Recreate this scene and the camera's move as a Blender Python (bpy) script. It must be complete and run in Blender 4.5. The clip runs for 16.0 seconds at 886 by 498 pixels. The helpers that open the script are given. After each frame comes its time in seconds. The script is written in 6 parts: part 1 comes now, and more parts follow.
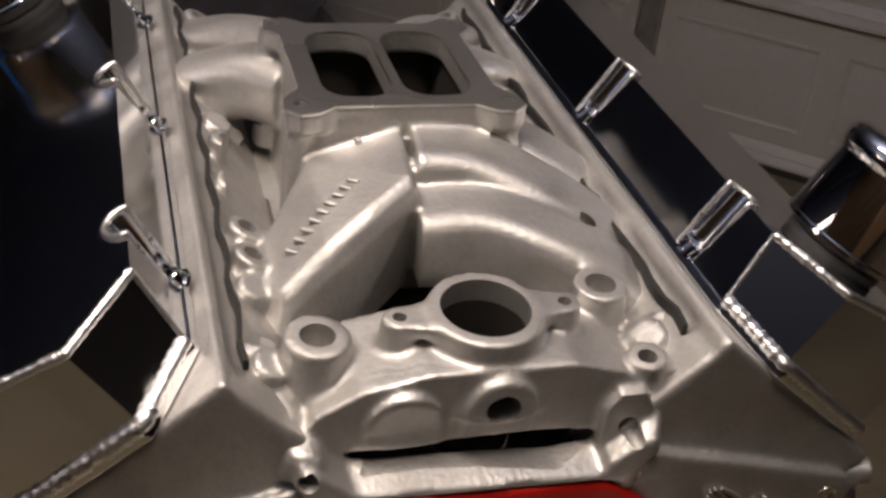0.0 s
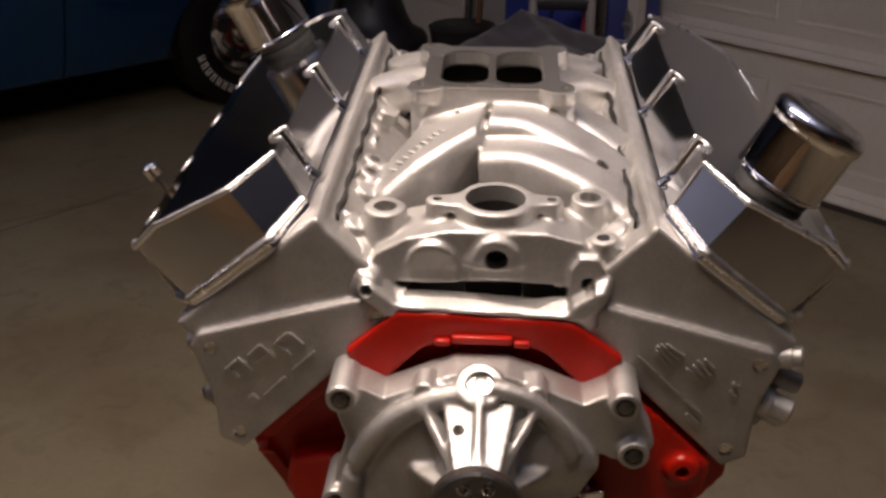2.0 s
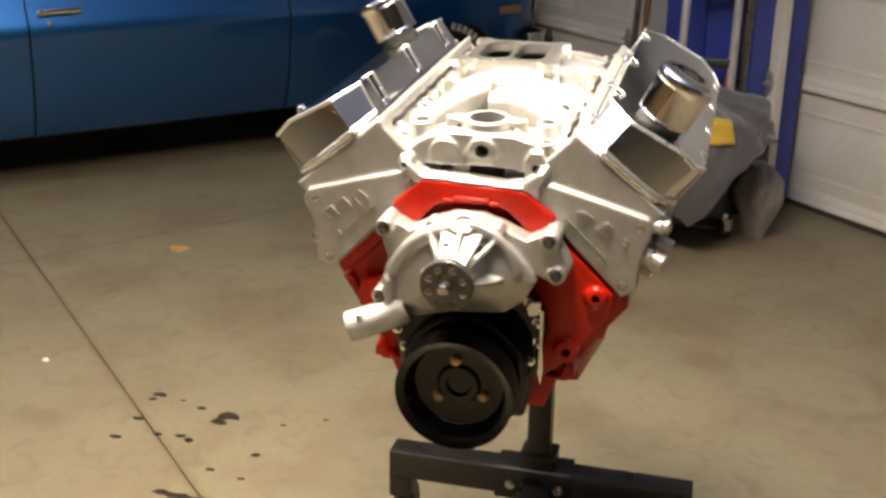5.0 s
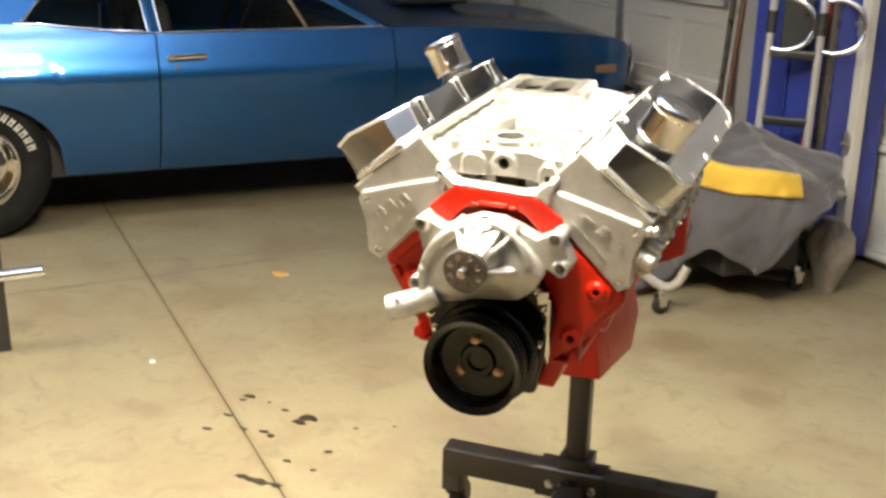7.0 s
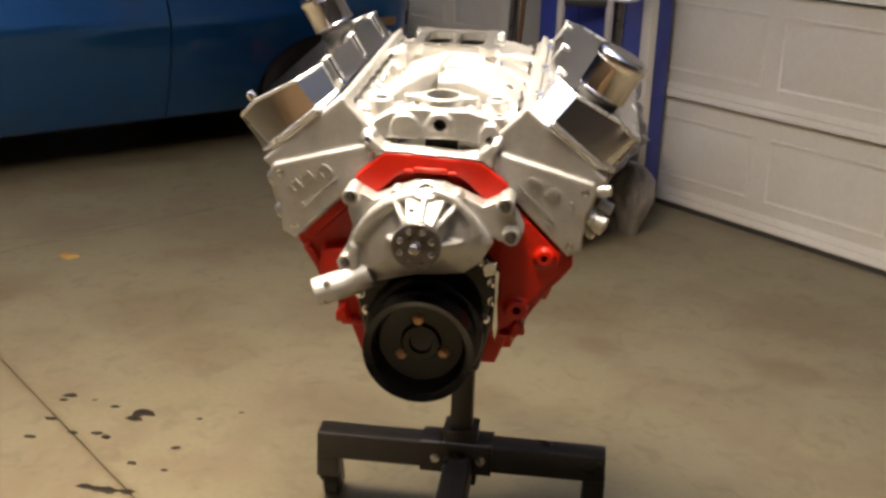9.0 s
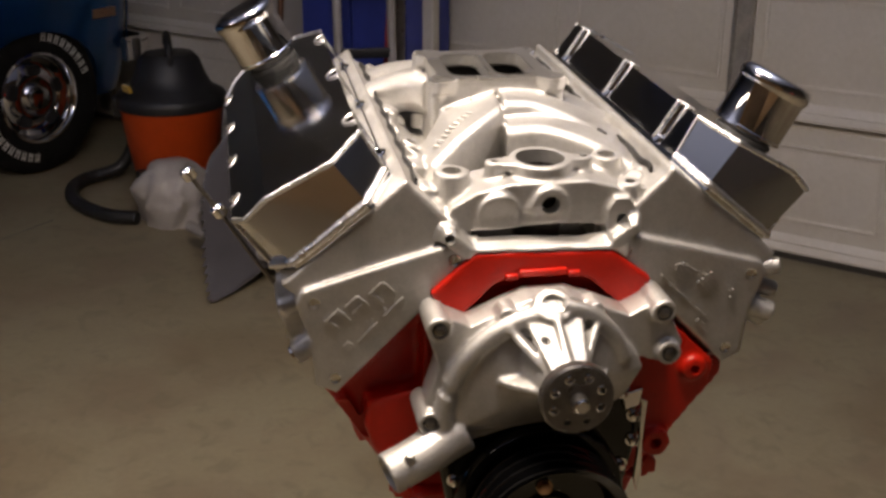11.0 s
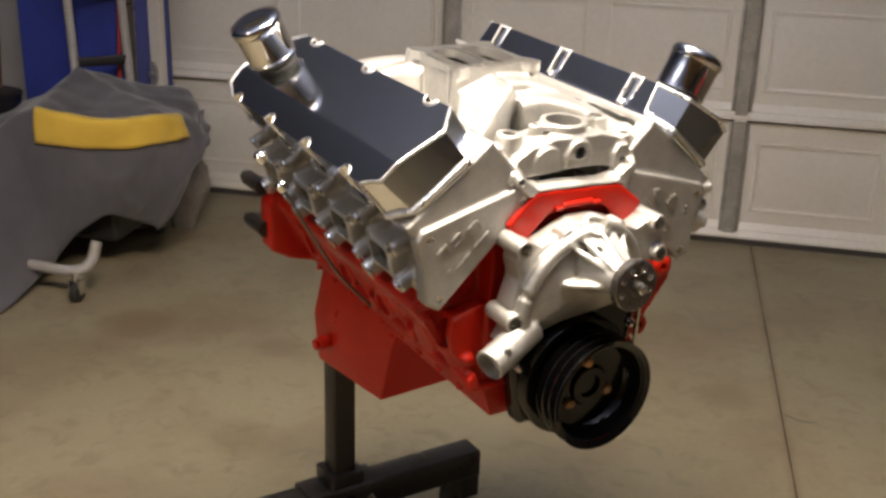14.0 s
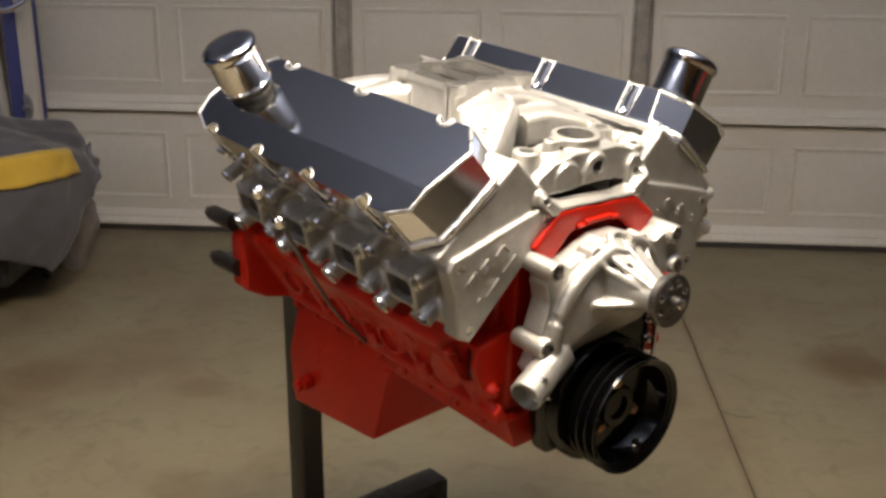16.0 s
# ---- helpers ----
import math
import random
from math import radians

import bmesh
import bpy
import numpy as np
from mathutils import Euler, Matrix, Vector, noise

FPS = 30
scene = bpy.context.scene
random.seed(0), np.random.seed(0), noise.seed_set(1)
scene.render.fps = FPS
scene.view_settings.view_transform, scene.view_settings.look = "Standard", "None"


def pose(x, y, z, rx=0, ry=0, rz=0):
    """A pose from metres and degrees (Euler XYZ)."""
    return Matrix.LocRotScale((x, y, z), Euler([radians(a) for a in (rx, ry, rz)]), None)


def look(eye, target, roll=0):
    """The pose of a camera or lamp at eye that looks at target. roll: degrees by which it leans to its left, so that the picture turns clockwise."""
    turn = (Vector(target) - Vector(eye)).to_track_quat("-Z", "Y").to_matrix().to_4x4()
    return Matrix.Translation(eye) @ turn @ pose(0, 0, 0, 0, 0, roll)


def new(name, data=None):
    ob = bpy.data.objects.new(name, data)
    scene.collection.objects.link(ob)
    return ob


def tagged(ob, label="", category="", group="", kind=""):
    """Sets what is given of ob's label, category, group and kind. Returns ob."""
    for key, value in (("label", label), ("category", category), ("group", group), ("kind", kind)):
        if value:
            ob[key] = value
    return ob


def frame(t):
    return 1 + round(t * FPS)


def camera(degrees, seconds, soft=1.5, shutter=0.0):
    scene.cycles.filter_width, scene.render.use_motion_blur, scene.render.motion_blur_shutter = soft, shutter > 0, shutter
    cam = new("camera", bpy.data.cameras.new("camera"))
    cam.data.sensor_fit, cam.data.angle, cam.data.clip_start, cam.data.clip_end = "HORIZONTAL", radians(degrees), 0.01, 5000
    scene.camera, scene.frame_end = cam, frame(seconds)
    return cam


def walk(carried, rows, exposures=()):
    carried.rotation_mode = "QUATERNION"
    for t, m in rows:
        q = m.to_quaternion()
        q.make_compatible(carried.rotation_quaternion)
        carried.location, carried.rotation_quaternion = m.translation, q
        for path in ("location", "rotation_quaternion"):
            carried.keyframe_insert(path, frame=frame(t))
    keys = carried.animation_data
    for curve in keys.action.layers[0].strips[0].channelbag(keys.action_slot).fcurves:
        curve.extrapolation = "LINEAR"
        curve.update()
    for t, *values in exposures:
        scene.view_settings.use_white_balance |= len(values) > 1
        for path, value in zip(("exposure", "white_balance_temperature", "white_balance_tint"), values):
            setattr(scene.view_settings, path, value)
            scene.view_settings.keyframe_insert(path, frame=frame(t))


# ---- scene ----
cam = camera(42.3, 16.0, soft=3.0)
PATH = [
    (0, (-0.031, 0.045, 1.482), (-0.782, 1.603, 0.483), 6.5),
    (0.5, (0.074, 0.031, 1.486), (-0.880, 1.499, 0.520), 3.6),
    (1, (0.227, 0.048, 1.482), (-0.929, 1.379, 0.540), 1.5),
    (1.5, (0.314, 0.012, 1.494), (-1.016, 1.197, 0.587), -1.4),
    (2, (0.398, -0.104, 1.494), (-0.954, 1.125, 0.685), 0.3),
    (2.5, (0.521, -0.217, 1.501), (-0.831, 1.026, 0.717), 1.9),
    (3, (0.607, -0.245, 1.509), (-0.720, 1.042, 0.746), 2.8),
    (3.5, (0.756, -0.219, 1.509), (-0.706, 0.935, 0.792), 1.0),
    (4, (0.917, -0.227, 1.505), (-0.637, 0.821, 0.806), 0.5),
    (4.2, (0.943, -0.245, 1.512), (-0.624, 0.766, 0.803), 0.1),
    (6.3, (1.346, -0.363, 1.525), (-0.356, 0.49, 0.912), 1.5),
    (6.5, (1.381, -0.35, 1.526), (-0.343, 0.466, 0.923), 1.1),
    (7, (1.42, -0.343, 1.522), (-0.319, 0.45, 0.932), 1.4),
    (7.5, (1.419, -0.349, 1.523), (-0.321, 0.449, 0.943), 1.1),
    (8, (1.366, -0.405, 1.518), (-0.341, 0.459, 0.935), 1.8),
    (8.5, (1.262, -0.506, 1.496), (-0.375, 0.459, 0.872), 0.7),
    (8.7, (1.206, -0.534, 1.488), (-0.369, 0.527, 0.861), 1.3),
    (10.8, (0.383, -0.493, 1.482), (-0.687, 1.037, 0.763), 0.8),
    (11, (0.315, -0.471, 1.469), (-0.726, 1.086, 0.768), 0.3),
    (11.5, (0.163, -0.446, 1.484), (-0.73, 1.166, 0.707), -1.1),
    (12, (0.022, -0.595, 1.514), (-0.674, 1.123, 0.763), 0.3),
    (12.5, (0.001, -0.69, 1.517), (-0.558, 1.098, 0.817), 2.9),
    (13, (0.076, -0.808, 1.516), (-0.443, 0.976, 0.776), 1.3),
    (13.5, (0.075, -0.937, 1.517), (-0.453, 0.86, 0.816), 1.3),
    (14, (-0.052, -1.032, 1.522), (-0.463, 0.8, 0.832), 1.6),
    (14.5, (-0.146, -1.077, 1.514), (-0.361, 0.797, 0.847), 2.6),
    (15, (-0.175, -1.027, 1.513), (-0.353, 0.86, 0.875), 2.0),
    (15.5, (-0.192, -0.94, 1.501), (-0.444, 0.914, 0.794), -0.4),
    (16, (-0.292, -0.977, 1.506), (-0.443, 0.904, 0.842), 0.3),
]
EXPOSURES = [(0, -1.97, 6600, 20), (0.5, -1.88, 6600, 20), (1.5, -1.48, 6700, 22), (2.0, -1.38, 6850, 25), (2.5, -1.13, 6850, 23), (3.0, -0.78, 6950, 21), (3.5, -0.48, 7000, 19), (4.0, -0.08, 7000, 16),
             (6.5, 1.06, 7200, 4), (7.0, 1.28, 7200, 3), (7.5, 0.99, 7450, 6), (8.0, 0.65, 7400, 9), (8.5, 0.48, 7300, 10),
             (11.0, -0.80, 6850, 18), (11.5, -0.98, 6850, 18), (12.5, -0.75, 6800, 16), (13.0, -0.58, 6800, 15), (13.5, -0.30, 6800, 13), (14.0, 0.01, 6900, 12), (14.5, -0.15, 6950, 12), (15.0, -0.20, 6950, 11), (16, -0.25, 6950, 11)]
walk(cam, [(t, look(eye, target, roll)) for t, eye, target, roll in PATH], EXPOSURES)

# ---- light ----
world = bpy.data.worlds.new("night")
scene.world = world
world.use_nodes = True
world.node_tree.nodes["Background"].inputs[0].default_value = (0.5, 0.6, 0.8, 1)
world.node_tree.nodes["Background"].inputs[1].default_value = 0.02

ROOM_X0, ROOM_X1, ROOM_Y0, WALL_Y, ROOM_Z = -8.6, 3.4, -4.6, 3.43, 3.15
JOINT_Y, JOINT_X = 0.405, 0.245   # joints of the floor slab
LAMPS = [(-0.42, 0.22, 0.0, 1.0), (-2.6, -1.8, 90.0, 0.32)]  # ceiling fixtures: x, y, turn, share of the power
LAMP_Z = 2.42
LAMP_WATTS = 20.0


# ---- materials ----
def material(name, color, rough=0.5, metal=0.0, vary=0.12, scale=6.0, fine=90.0, bump=0.15, coat=0.0, tint=None,
             rough_vary=0.1, stretch=(1, 1, 1), sheen=0.0, bump_dist=0.002):
    m = bpy.data.materials.new(name)
    m.use_nodes = True
    nt = m.node_tree
    n, l = nt.nodes, nt.links
    b = n["Principled BSDF"]
    b.inputs["Metallic"].default_value = metal
    b.inputs["Coat Weight"].default_value = coat
    b.inputs["Coat Roughness"].default_value = 0.06
    if sheen:
        b.inputs["Sheen Weight"].default_value = sheen
    tc = n.new("ShaderNodeTexCoord")
    mp = n.new("ShaderNodeMapping")
    mp.inputs["Scale"].default_value = stretch
    l.new(tc.outputs["Object"], mp.inputs["Vector"])
    big = n.new("ShaderNodeTexNoise")
    big.inputs["Scale"].default_value, big.inputs["Detail"].default_value = scale, 6
    small = n.new("ShaderNodeTexNoise")
    small.inputs["Scale"].default_value, small.inputs["Detail"].default_value = fine, 4
    for t in (big, small):
        l.new(mp.outputs["Vector"], t.inputs["Vector"])
    mix = n.new("ShaderNodeMath")
    mix.operation = "ADD"
    half = n.new("ShaderNodeMath")
    half.operation = "MULTIPLY"
    half.inputs[1].default_value = 0.5
    l.new(big.outputs["Fac"], mix.inputs[0])
    l.new(small.outputs["Fac"], half.inputs[0])
    l.new(half.outputs[0], mix.inputs[1])
    ramp = n.new("ShaderNodeMapRange")
    ramp.inputs["From Min"].default_value, ramp.inputs["From Max"].default_value = 0.5, 1.0
    l.new(mix.outputs[0], ramp.inputs["Value"])
    col = n.new("ShaderNodeMix")
    col.data_type = "RGBA"
    other = tint if tint else tuple(c * (1 - 2 * vary) for c in color)
    col.inputs[6].default_value = (*color, 1)
    col.inputs[7].default_value = (*other, 1)
    l.new(ramp.outputs[0], col.inputs[0])
    l.new(col.outputs[2], b.inputs["Base Color"])
    rr = n.new("ShaderNodeMapRange")
    rr.inputs["To Min"].default_value = max(0.0, rough - rough_vary)
    rr.inputs["To Max"].default_value = min(1.0, rough + rough_vary)
    rr.inputs["From Min"].default_value, rr.inputs["From Max"].default_value = 0.3, 0.7
    l.new(big.outputs["Fac"], rr.inputs["Value"])
    l.new(rr.outputs[0], b.inputs["Roughness"])
    if bump:
        bp = n.new("ShaderNodeBump")
        bp.inputs["Strength"].default_value = bump
        bp.inputs["Distance"].default_value = bump_dist
        l.new(small.outputs["Fac"], bp.inputs["Height"])
        l.new(bp.outputs[0], b.inputs["Normal"])
    return m


def plain(name, color, rough=0.4, metal=0.0, emit=0.0):
    m = bpy.data.materials.new(name)
    m.use_nodes = True
    b = m.node_tree.nodes["Principled BSDF"]
    b.inputs["Base Color"].default_value = (*color, 1)
    b.inputs["Roughness"].default_value = rough
    b.inputs["Metallic"].default_value = metal
    if emit:
        b.inputs["Emission Color"].default_value = (*color, 1)
        b.inputs["Emission Strength"].default_value = emit
    return m


M_CAST = material("cast_aluminium", (0.57, 0.562, 0.545), 0.54, 0.88, 0.12, 26, 260, 0.42, rough_vary=0.10, bump_dist=0.0011)
M_MACH = material("machined_aluminium", (0.74, 0.73, 0.70), 0.30, 0.95, 0.06, 9, 300, 0.08, rough_vary=0.06, bump_dist=0.0004)
# dark colour that stands in for the shade inside bores and gaps
M_BORESHADE = material("shaded_casting_bore", (0.05, 0.045, 0.04), 0.6, 0.3)
M_POLISH = material("polished_aluminium", (0.83, 0.84, 0.86), 0.10, 1.0, 0.03, 5, 40, 0.02, rough_vary=0.035, bump_dist=0.0006)
M_BEAD = material("weld_bead", (0.93, 0.93, 0.93), 0.33, 1.0, 0.1, 60, 500, 0.3)
M_CHROME = material("chrome", (0.83, 0.82, 0.82), 0.05, 1.0, 0.03, 8, 60, 0.0, rough_vary=0.02)
M_STEEL = material("dark_steel", (0.20, 0.19, 0.18), 0.32, 0.9, 0.2, 30, 200, 0.1)
M_ZINC = material("zinc_bolt", (0.75, 0.73, 0.68), 0.25, 1.0, 0.1, 60, 300, 0.05)
M_BRASS = material("zinc_yellow_bolt", (0.55, 0.34, 0.20), 0.4, 0.8, 0.15, 80, 300, 0.05)
M_RED = material("red_engine_paint", (0.55, 0.015, 0.005), 0.34, 0.0, 0.12, 10, 160, 0.22, rough_vary=0.08, bump_dist=0.001)
M_RED.node_tree.nodes["Principled BSDF"].inputs["Specular IOR Level"].default_value = 0.36
M_BLACK = material("black_gloss_paint", (0.005, 0.005, 0.0055), 0.09, 0.0, 0.2, 12, 120, 0.03, coat=0.0, rough_vary=0.05)
M_BLACK.node_tree.nodes["Principled BSDF"].inputs["Specular IOR Level"].default_value = 0.42
M_STAND = material("worn_black_paint", (0.012, 0.011, 0.0105), 0.36, 0.0, 0.3, 8, 120, 0.15, tint=(0.026, 0.021, 0.018))
M_RUBBER = material("black_rubber", (0.018, 0.018, 0.018), 0.65, 0.0, 0.2, 12, 150, 0.2)
M_WHITEPAINT = material("white_door_paint", (0.66, 0.625, 0.555), 0.42, 0.0, 0.05, 1.6, 60, 0.10, tint=(0.56, 0.525, 0.45))
M_WALL = material("painted_drywall", (0.48, 0.455, 0.41), 0.8, 0.0, 0.05, 2, 80, 0.15)
# for the unseen east wall; coloured dark so it throws back less light
M_DIMWALL = material("darkened_brown_wall", (0.115, 0.098, 0.080), 0.75, 0.0, 0.15, 1.5, 40, 0.2)
M_BLUEWALL = material("blue_grey_drywall", (0.20, 0.25, 0.38), 0.8, 0.0, 0.06, 2, 60, 0.15)
M_BOARD = material("raw_chipboard", (0.40, 0.25, 0.12), 0.8, 0.0, 0.2, 3, 30, 0.3)
M_CEIL = material("pale_blue_ceiling", (0.37, 0.47, 0.78), 0.85, 0.0, 0.04, 2, 80, 0.15)
M_GALV = material("galvanised_steel", (0.50, 0.49, 0.46), 0.42, 0.7, 0.18, 14, 90, 0.1)
M_SEAL = material("door_seal_rubber", (0.05, 0.045, 0.04), 0.7)
M_BLUECAR = material("blue_metallic_car_paint", (0.009, 0.100, 0.298), 0.33, 0.85, 0.04, 1.1, 900, 0.0, coat=1.0, rough_vary=0.02)
M_TYRE = material("tyre_rubber", (0.008, 0.0075, 0.007), 0.75, 0.0, 0.2, 10, 120, 0.3)
M_TYRE.node_tree.nodes["Principled BSDF"].inputs["Specular IOR Level"].default_value = 0.2
M_WHITELETTER = material("white_tyre_lettering", (0.72, 0.69, 0.62), 0.6)
M_GLASS = bpy.data.materials.new("tinted_glass")
M_GLASS.use_nodes = True
_b = M_GLASS.node_tree.nodes["Principled BSDF"]
_b.inputs["Base Color"].default_value = (0.55, 0.6, 0.6, 1)
_b.inputs["Roughness"].default_value = 0.02
_b.inputs["Transmission Weight"].default_value = 1.0
_b.inputs["IOR"].default_value = 1.1
M_VINYL = material("dark_interior_vinyl", (0.022, 0.018, 0.016), 0.55, 0.0, 0.2, 8, 120, 0.2)
M_COVER = material("grey_fabric_cover", (0.082, 0.077, 0.084), 0.9, 0.0, 0.15, 5, 260, 0.5, sheen=0.3)
M_YELLOW = material("yellow_cloth", (0.62, 0.40, 0.045), 0.85, 0.0, 0.12, 7, 260, 0.5, sheen=0.2)
M_BLUE = material("blue_painted_steel", (0.035, 0.055, 0.30), 0.42, 0.0, 0.12, 4, 90, 0.1)
M_GREYPAINT = material("grey_painted_tube", (0.36, 0.34, 0.32), 0.45, 0.1, 0.12, 14, 90, 0.1)
M_WOOD = material("stained_wood_pole", (0.16, 0.075, 0.035), 0.5, 0.0, 0.25, 6, 60, 0.2, stretch=(1, 1, 0.08))
M_ORANGE = material("orange_plastic_tub", (0.72, 0.085, 0.012), 0.42, 0.0, 0.08, 6, 60, 0.05)
M_BLKPLASTIC = material("black_plastic", (0.018, 0.018, 0.019), 0.45, 0.0, 0.2, 9, 90, 0.08)
M_BAG = material("dull_plastic_bag", (0.30, 0.27, 0.25), 0.35, 0.0, 0.2, 9, 60, 0.3)
M_PALEBAG = material("white_plastic_bag", (0.46, 0.43, 0.40), 0.35, 0.0, 0.1, 9, 60, 0.3)
M_OIL = material("dried_oil_spot", (0.035, 0.026, 0.018), 0.45, 0.0, 0.3, 30, 120, 0.1)
M_JOINT = material("joint_dirt", (0.085, 0.060, 0.034), 0.9, 0.0, 0.3, 12, 120, 0.4)
M_CHALK = plain("white_scrap", (0.75, 0.72, 0.66), 0.7)
M_LEAF = material("dry_leaf", (0.42, 0.24, 0.07), 0.7)
M_TUBE = plain("lamp_tube", (1.0, 0.92, 0.80), 0.4, 0.0, 6.0)


def concrete():
    m = material("stained_concrete", (0.240, 0.208, 0.134), 0.55, 0.0, 0.1, 0.9, 55, 0.12, rough_vary=0.14, tint=(0.194, 0.162, 0.098))
    nt = m.node_tree
    n, l = nt.nodes, nt.links
    b = n["Principled BSDF"]
    src = b.inputs["Base Color"].links[0].from_socket
    tc = n.new("ShaderNodeTexCoord")
    # cloudy trowel marks
    cl = n.new("ShaderNodeTexNoise")
    cl.inputs["Scale"].default_value, cl.inputs["Detail"].default_value, cl.inputs["Distortion"].default_value = 3.2, 7, 0.6
    l.new(tc.outputs["Object"], cl.inputs["Vector"])
    mr = n.new("ShaderNodeMapRange")
    mr.inputs["From Min"].default_value, mr.inputs["From Max"].default_value = 0.46, 0.70
    mr.inputs["To Max"].default_value = 0.85
    l.new(cl.outputs["Fac"], mr.inputs["Value"])
    mx = n.new("ShaderNodeMix")
    mx.data_type = "RGBA"
    mx.inputs[7].default_value = (0.180, 0.136, 0.086, 1)
    l.new(mr.outputs[0], mx.inputs[0])
    l.new(src, mx.inputs[6])
    sm = n.new("ShaderNodeTexNoise")
    sm.inputs["Scale"].default_value, sm.inputs["Detail"].default_value, sm.inputs["Distortion"].default_value = 11.0, 8, 1.2
    l.new(tc.outputs["Object"], sm.inputs["Vector"])
    sr = n.new("ShaderNodeMapRange")
    sr.inputs["From Min"].default_value, sr.inputs["From Max"].default_value = 0.52, 0.74
    sr.inputs["To Max"].default_value = 0.7
    l.new(sm.outputs["Fac"], sr.inputs["Value"])
    smudge = n.new("ShaderNodeMix")
    smudge.data_type = "RGBA"
    smudge.inputs[7].default_value = (0.150, 0.122, 0.074, 1)
    l.new(sr.outputs[0], smudge.inputs[0])
    l.new(mx.outputs[2], smudge.inputs[6])
    out = smudge.outputs[2]
    # dirt rubbed into the slab along its joints
    for (nx, ny, off) in ((1.0, 0.042, 0.20 + 3.43 * 0.042), (0.0, 1.0, JOINT_Y)):
        dot = n.new("ShaderNodeVectorMath")
        dot.operation = "DOT_PRODUCT"
        dot.inputs[1].default_value = (nx, ny, 0)
        l.new(tc.outputs["Object"], dot.inputs[0])
        away = n.new("ShaderNodeMath")
        away.operation = "SUBTRACT"
        away.inputs[1].default_value = off
        l.new(dot.outputs["Value"], away.inputs[0])
        near = n.new("ShaderNodeMath")
        near.operation = "ABSOLUTE"
        l.new(away.outputs[0], near.inputs[0])
        ragged = n.new("ShaderNodeMath")
        ragged.operation = "MULTIPLY_ADD"
        ragged.inputs[1].default_value = 0.05
        l.new(sm.outputs["Fac"], ragged.inputs[0])
        l.new(near.outputs[0], ragged.inputs[2])
        fade = n.new("ShaderNodeMapRange")
        fade.interpolation_type = "SMOOTHSTEP"
        fade.inputs["From Min"].default_value, fade.inputs["From Max"].default_value = 0.022, 0.050
        fade.inputs["To Min"].default_value, fade.inputs["To Max"].default_value = 0.55, 0.0
        l.new(ragged.outputs[0], fade.inputs["Value"])
        k = n.new("ShaderNodeMix")
        k.data_type = "RGBA"
        k.inputs[7].default_value = (0.120, 0.082, 0.042, 1)
        l.new(fade.outputs[0], k.inputs[0])
        l.new(out, k.inputs[6])
        out = k.outputs[2]
    # old brown spills with their own outline
    warp = n.new("ShaderNodeTexNoise")
    warp.inputs["Scale"].default_value, warp.inputs["Detail"].default_value = 7.0, 5
    l.new(tc.outputs["Object"], warp.inputs["Vector"])
    for (x, y, r, strength) in ((0.70, 2.33, 0.17, 0.9), (0.35, 2.72, 0.2, 0.35), (0.75, 1.7, 0.12, 0.3), (-1.86, 1.75, 0.28, 0.35), (1.25, 1.5, 0.55, 0.45), (1.5, 2.5, 0.5, 0.4), (-1.9, 0.95, 0.22, 0.25), (-3.0, 1.6, 0.4, 0.25), (-0.15, 2.45, 0.28, 0.45), (-2.3, 0.95, 0.32, 0.35), (-1.5, 2.2, 0.25, 0.35), (-1.0, 2.75, 0.32, 0.4), (0.45, 1.2, 0.25, 0.35), (-1.75, 2.05, 0.16, 0.6), (-1.25, 2.0, 0.10, 0.4), (-0.75, 2.35, 0.14, 0.5), (0.1, 2.05, 0.10, 0.45), (1.0, 2.0, 0.12, 0.5), (1.3, 2.7, 0.2, 0.5), (-2.8, 0.6, 0.22, 0.4), (-1.15, 1.45, 0.12, 0.35)):
        d = n.new("ShaderNodeVectorMath")
        d.operation = "DISTANCE"
        d.inputs[1].default_value = (x, y, 0)
        l.new(tc.outputs["Object"], d.inputs[0])
        ad = n.new("ShaderNodeMath")
        ad.operation = "MULTIPLY_ADD"
        ad.inputs[1].default_value = r * 0.9
        l.new(warp.outputs["Fac"], ad.inputs[0])
        l.new(d.outputs["Value"], ad.inputs[2])
        f = n.new("ShaderNodeMapRange")
        f.interpolation_type = "SMOOTHSTEP"
        f.inputs["From Min"].default_value, f.inputs["From Max"].default_value = r * 0.75, r * 1.5
        f.inputs["To Min"].default_value, f.inputs["To Max"].default_value = strength, 0.0
        l.new(ad.outputs[0], f.inputs["Value"])
        k = n.new("ShaderNodeMix")
        k.data_type = "RGBA"
        k.inputs[7].default_value = (0.13, 0.085, 0.042, 1)
        l.new(f.outputs[0], k.inputs[0])
        l.new(out, k.inputs[6])
        out = k.outputs[2]
    l.new(out, b.inputs["Base Color"])
    return m


M_FLOOR = concrete()


# ---- mesh tools ----
def finish(name, bm, mat, parent=None, label="", smooth=38, bevel=0.0, segs=2, recalc=True):
    if recalc:
        bmesh.ops.recalc_face_normals(bm, faces=bm.faces)
    me = bpy.data.meshes.new(name)
    bm.to_mesh(me)
    bm.free()
    me.materials.append(mat)
    if smooth:
        me.shade_smooth()
        me.set_sharp_from_angle(angle=radians(smooth))
    ob = new(name, me)
    if parent:
        ob.parent = parent
    if label:
        tagged(ob, label)
    if bevel:
        b = ob.modifiers.new("bevel", "BEVEL")
        b.width, b.segments, b.limit_method, b.angle_limit = bevel, segs, "ANGLE", radians(35)
    return ob


def part(name, bm, mat, parent, label="", **kw):
    return finish(name, bm, mat, parent, label, **kw)


def empty(name, m, label="", category="", group="", kind=""):
    ob = new(name)
    ob.empty_display_size = 0.1
    ob.matrix_basis = m
    return tagged(ob, label, category, group, kind)


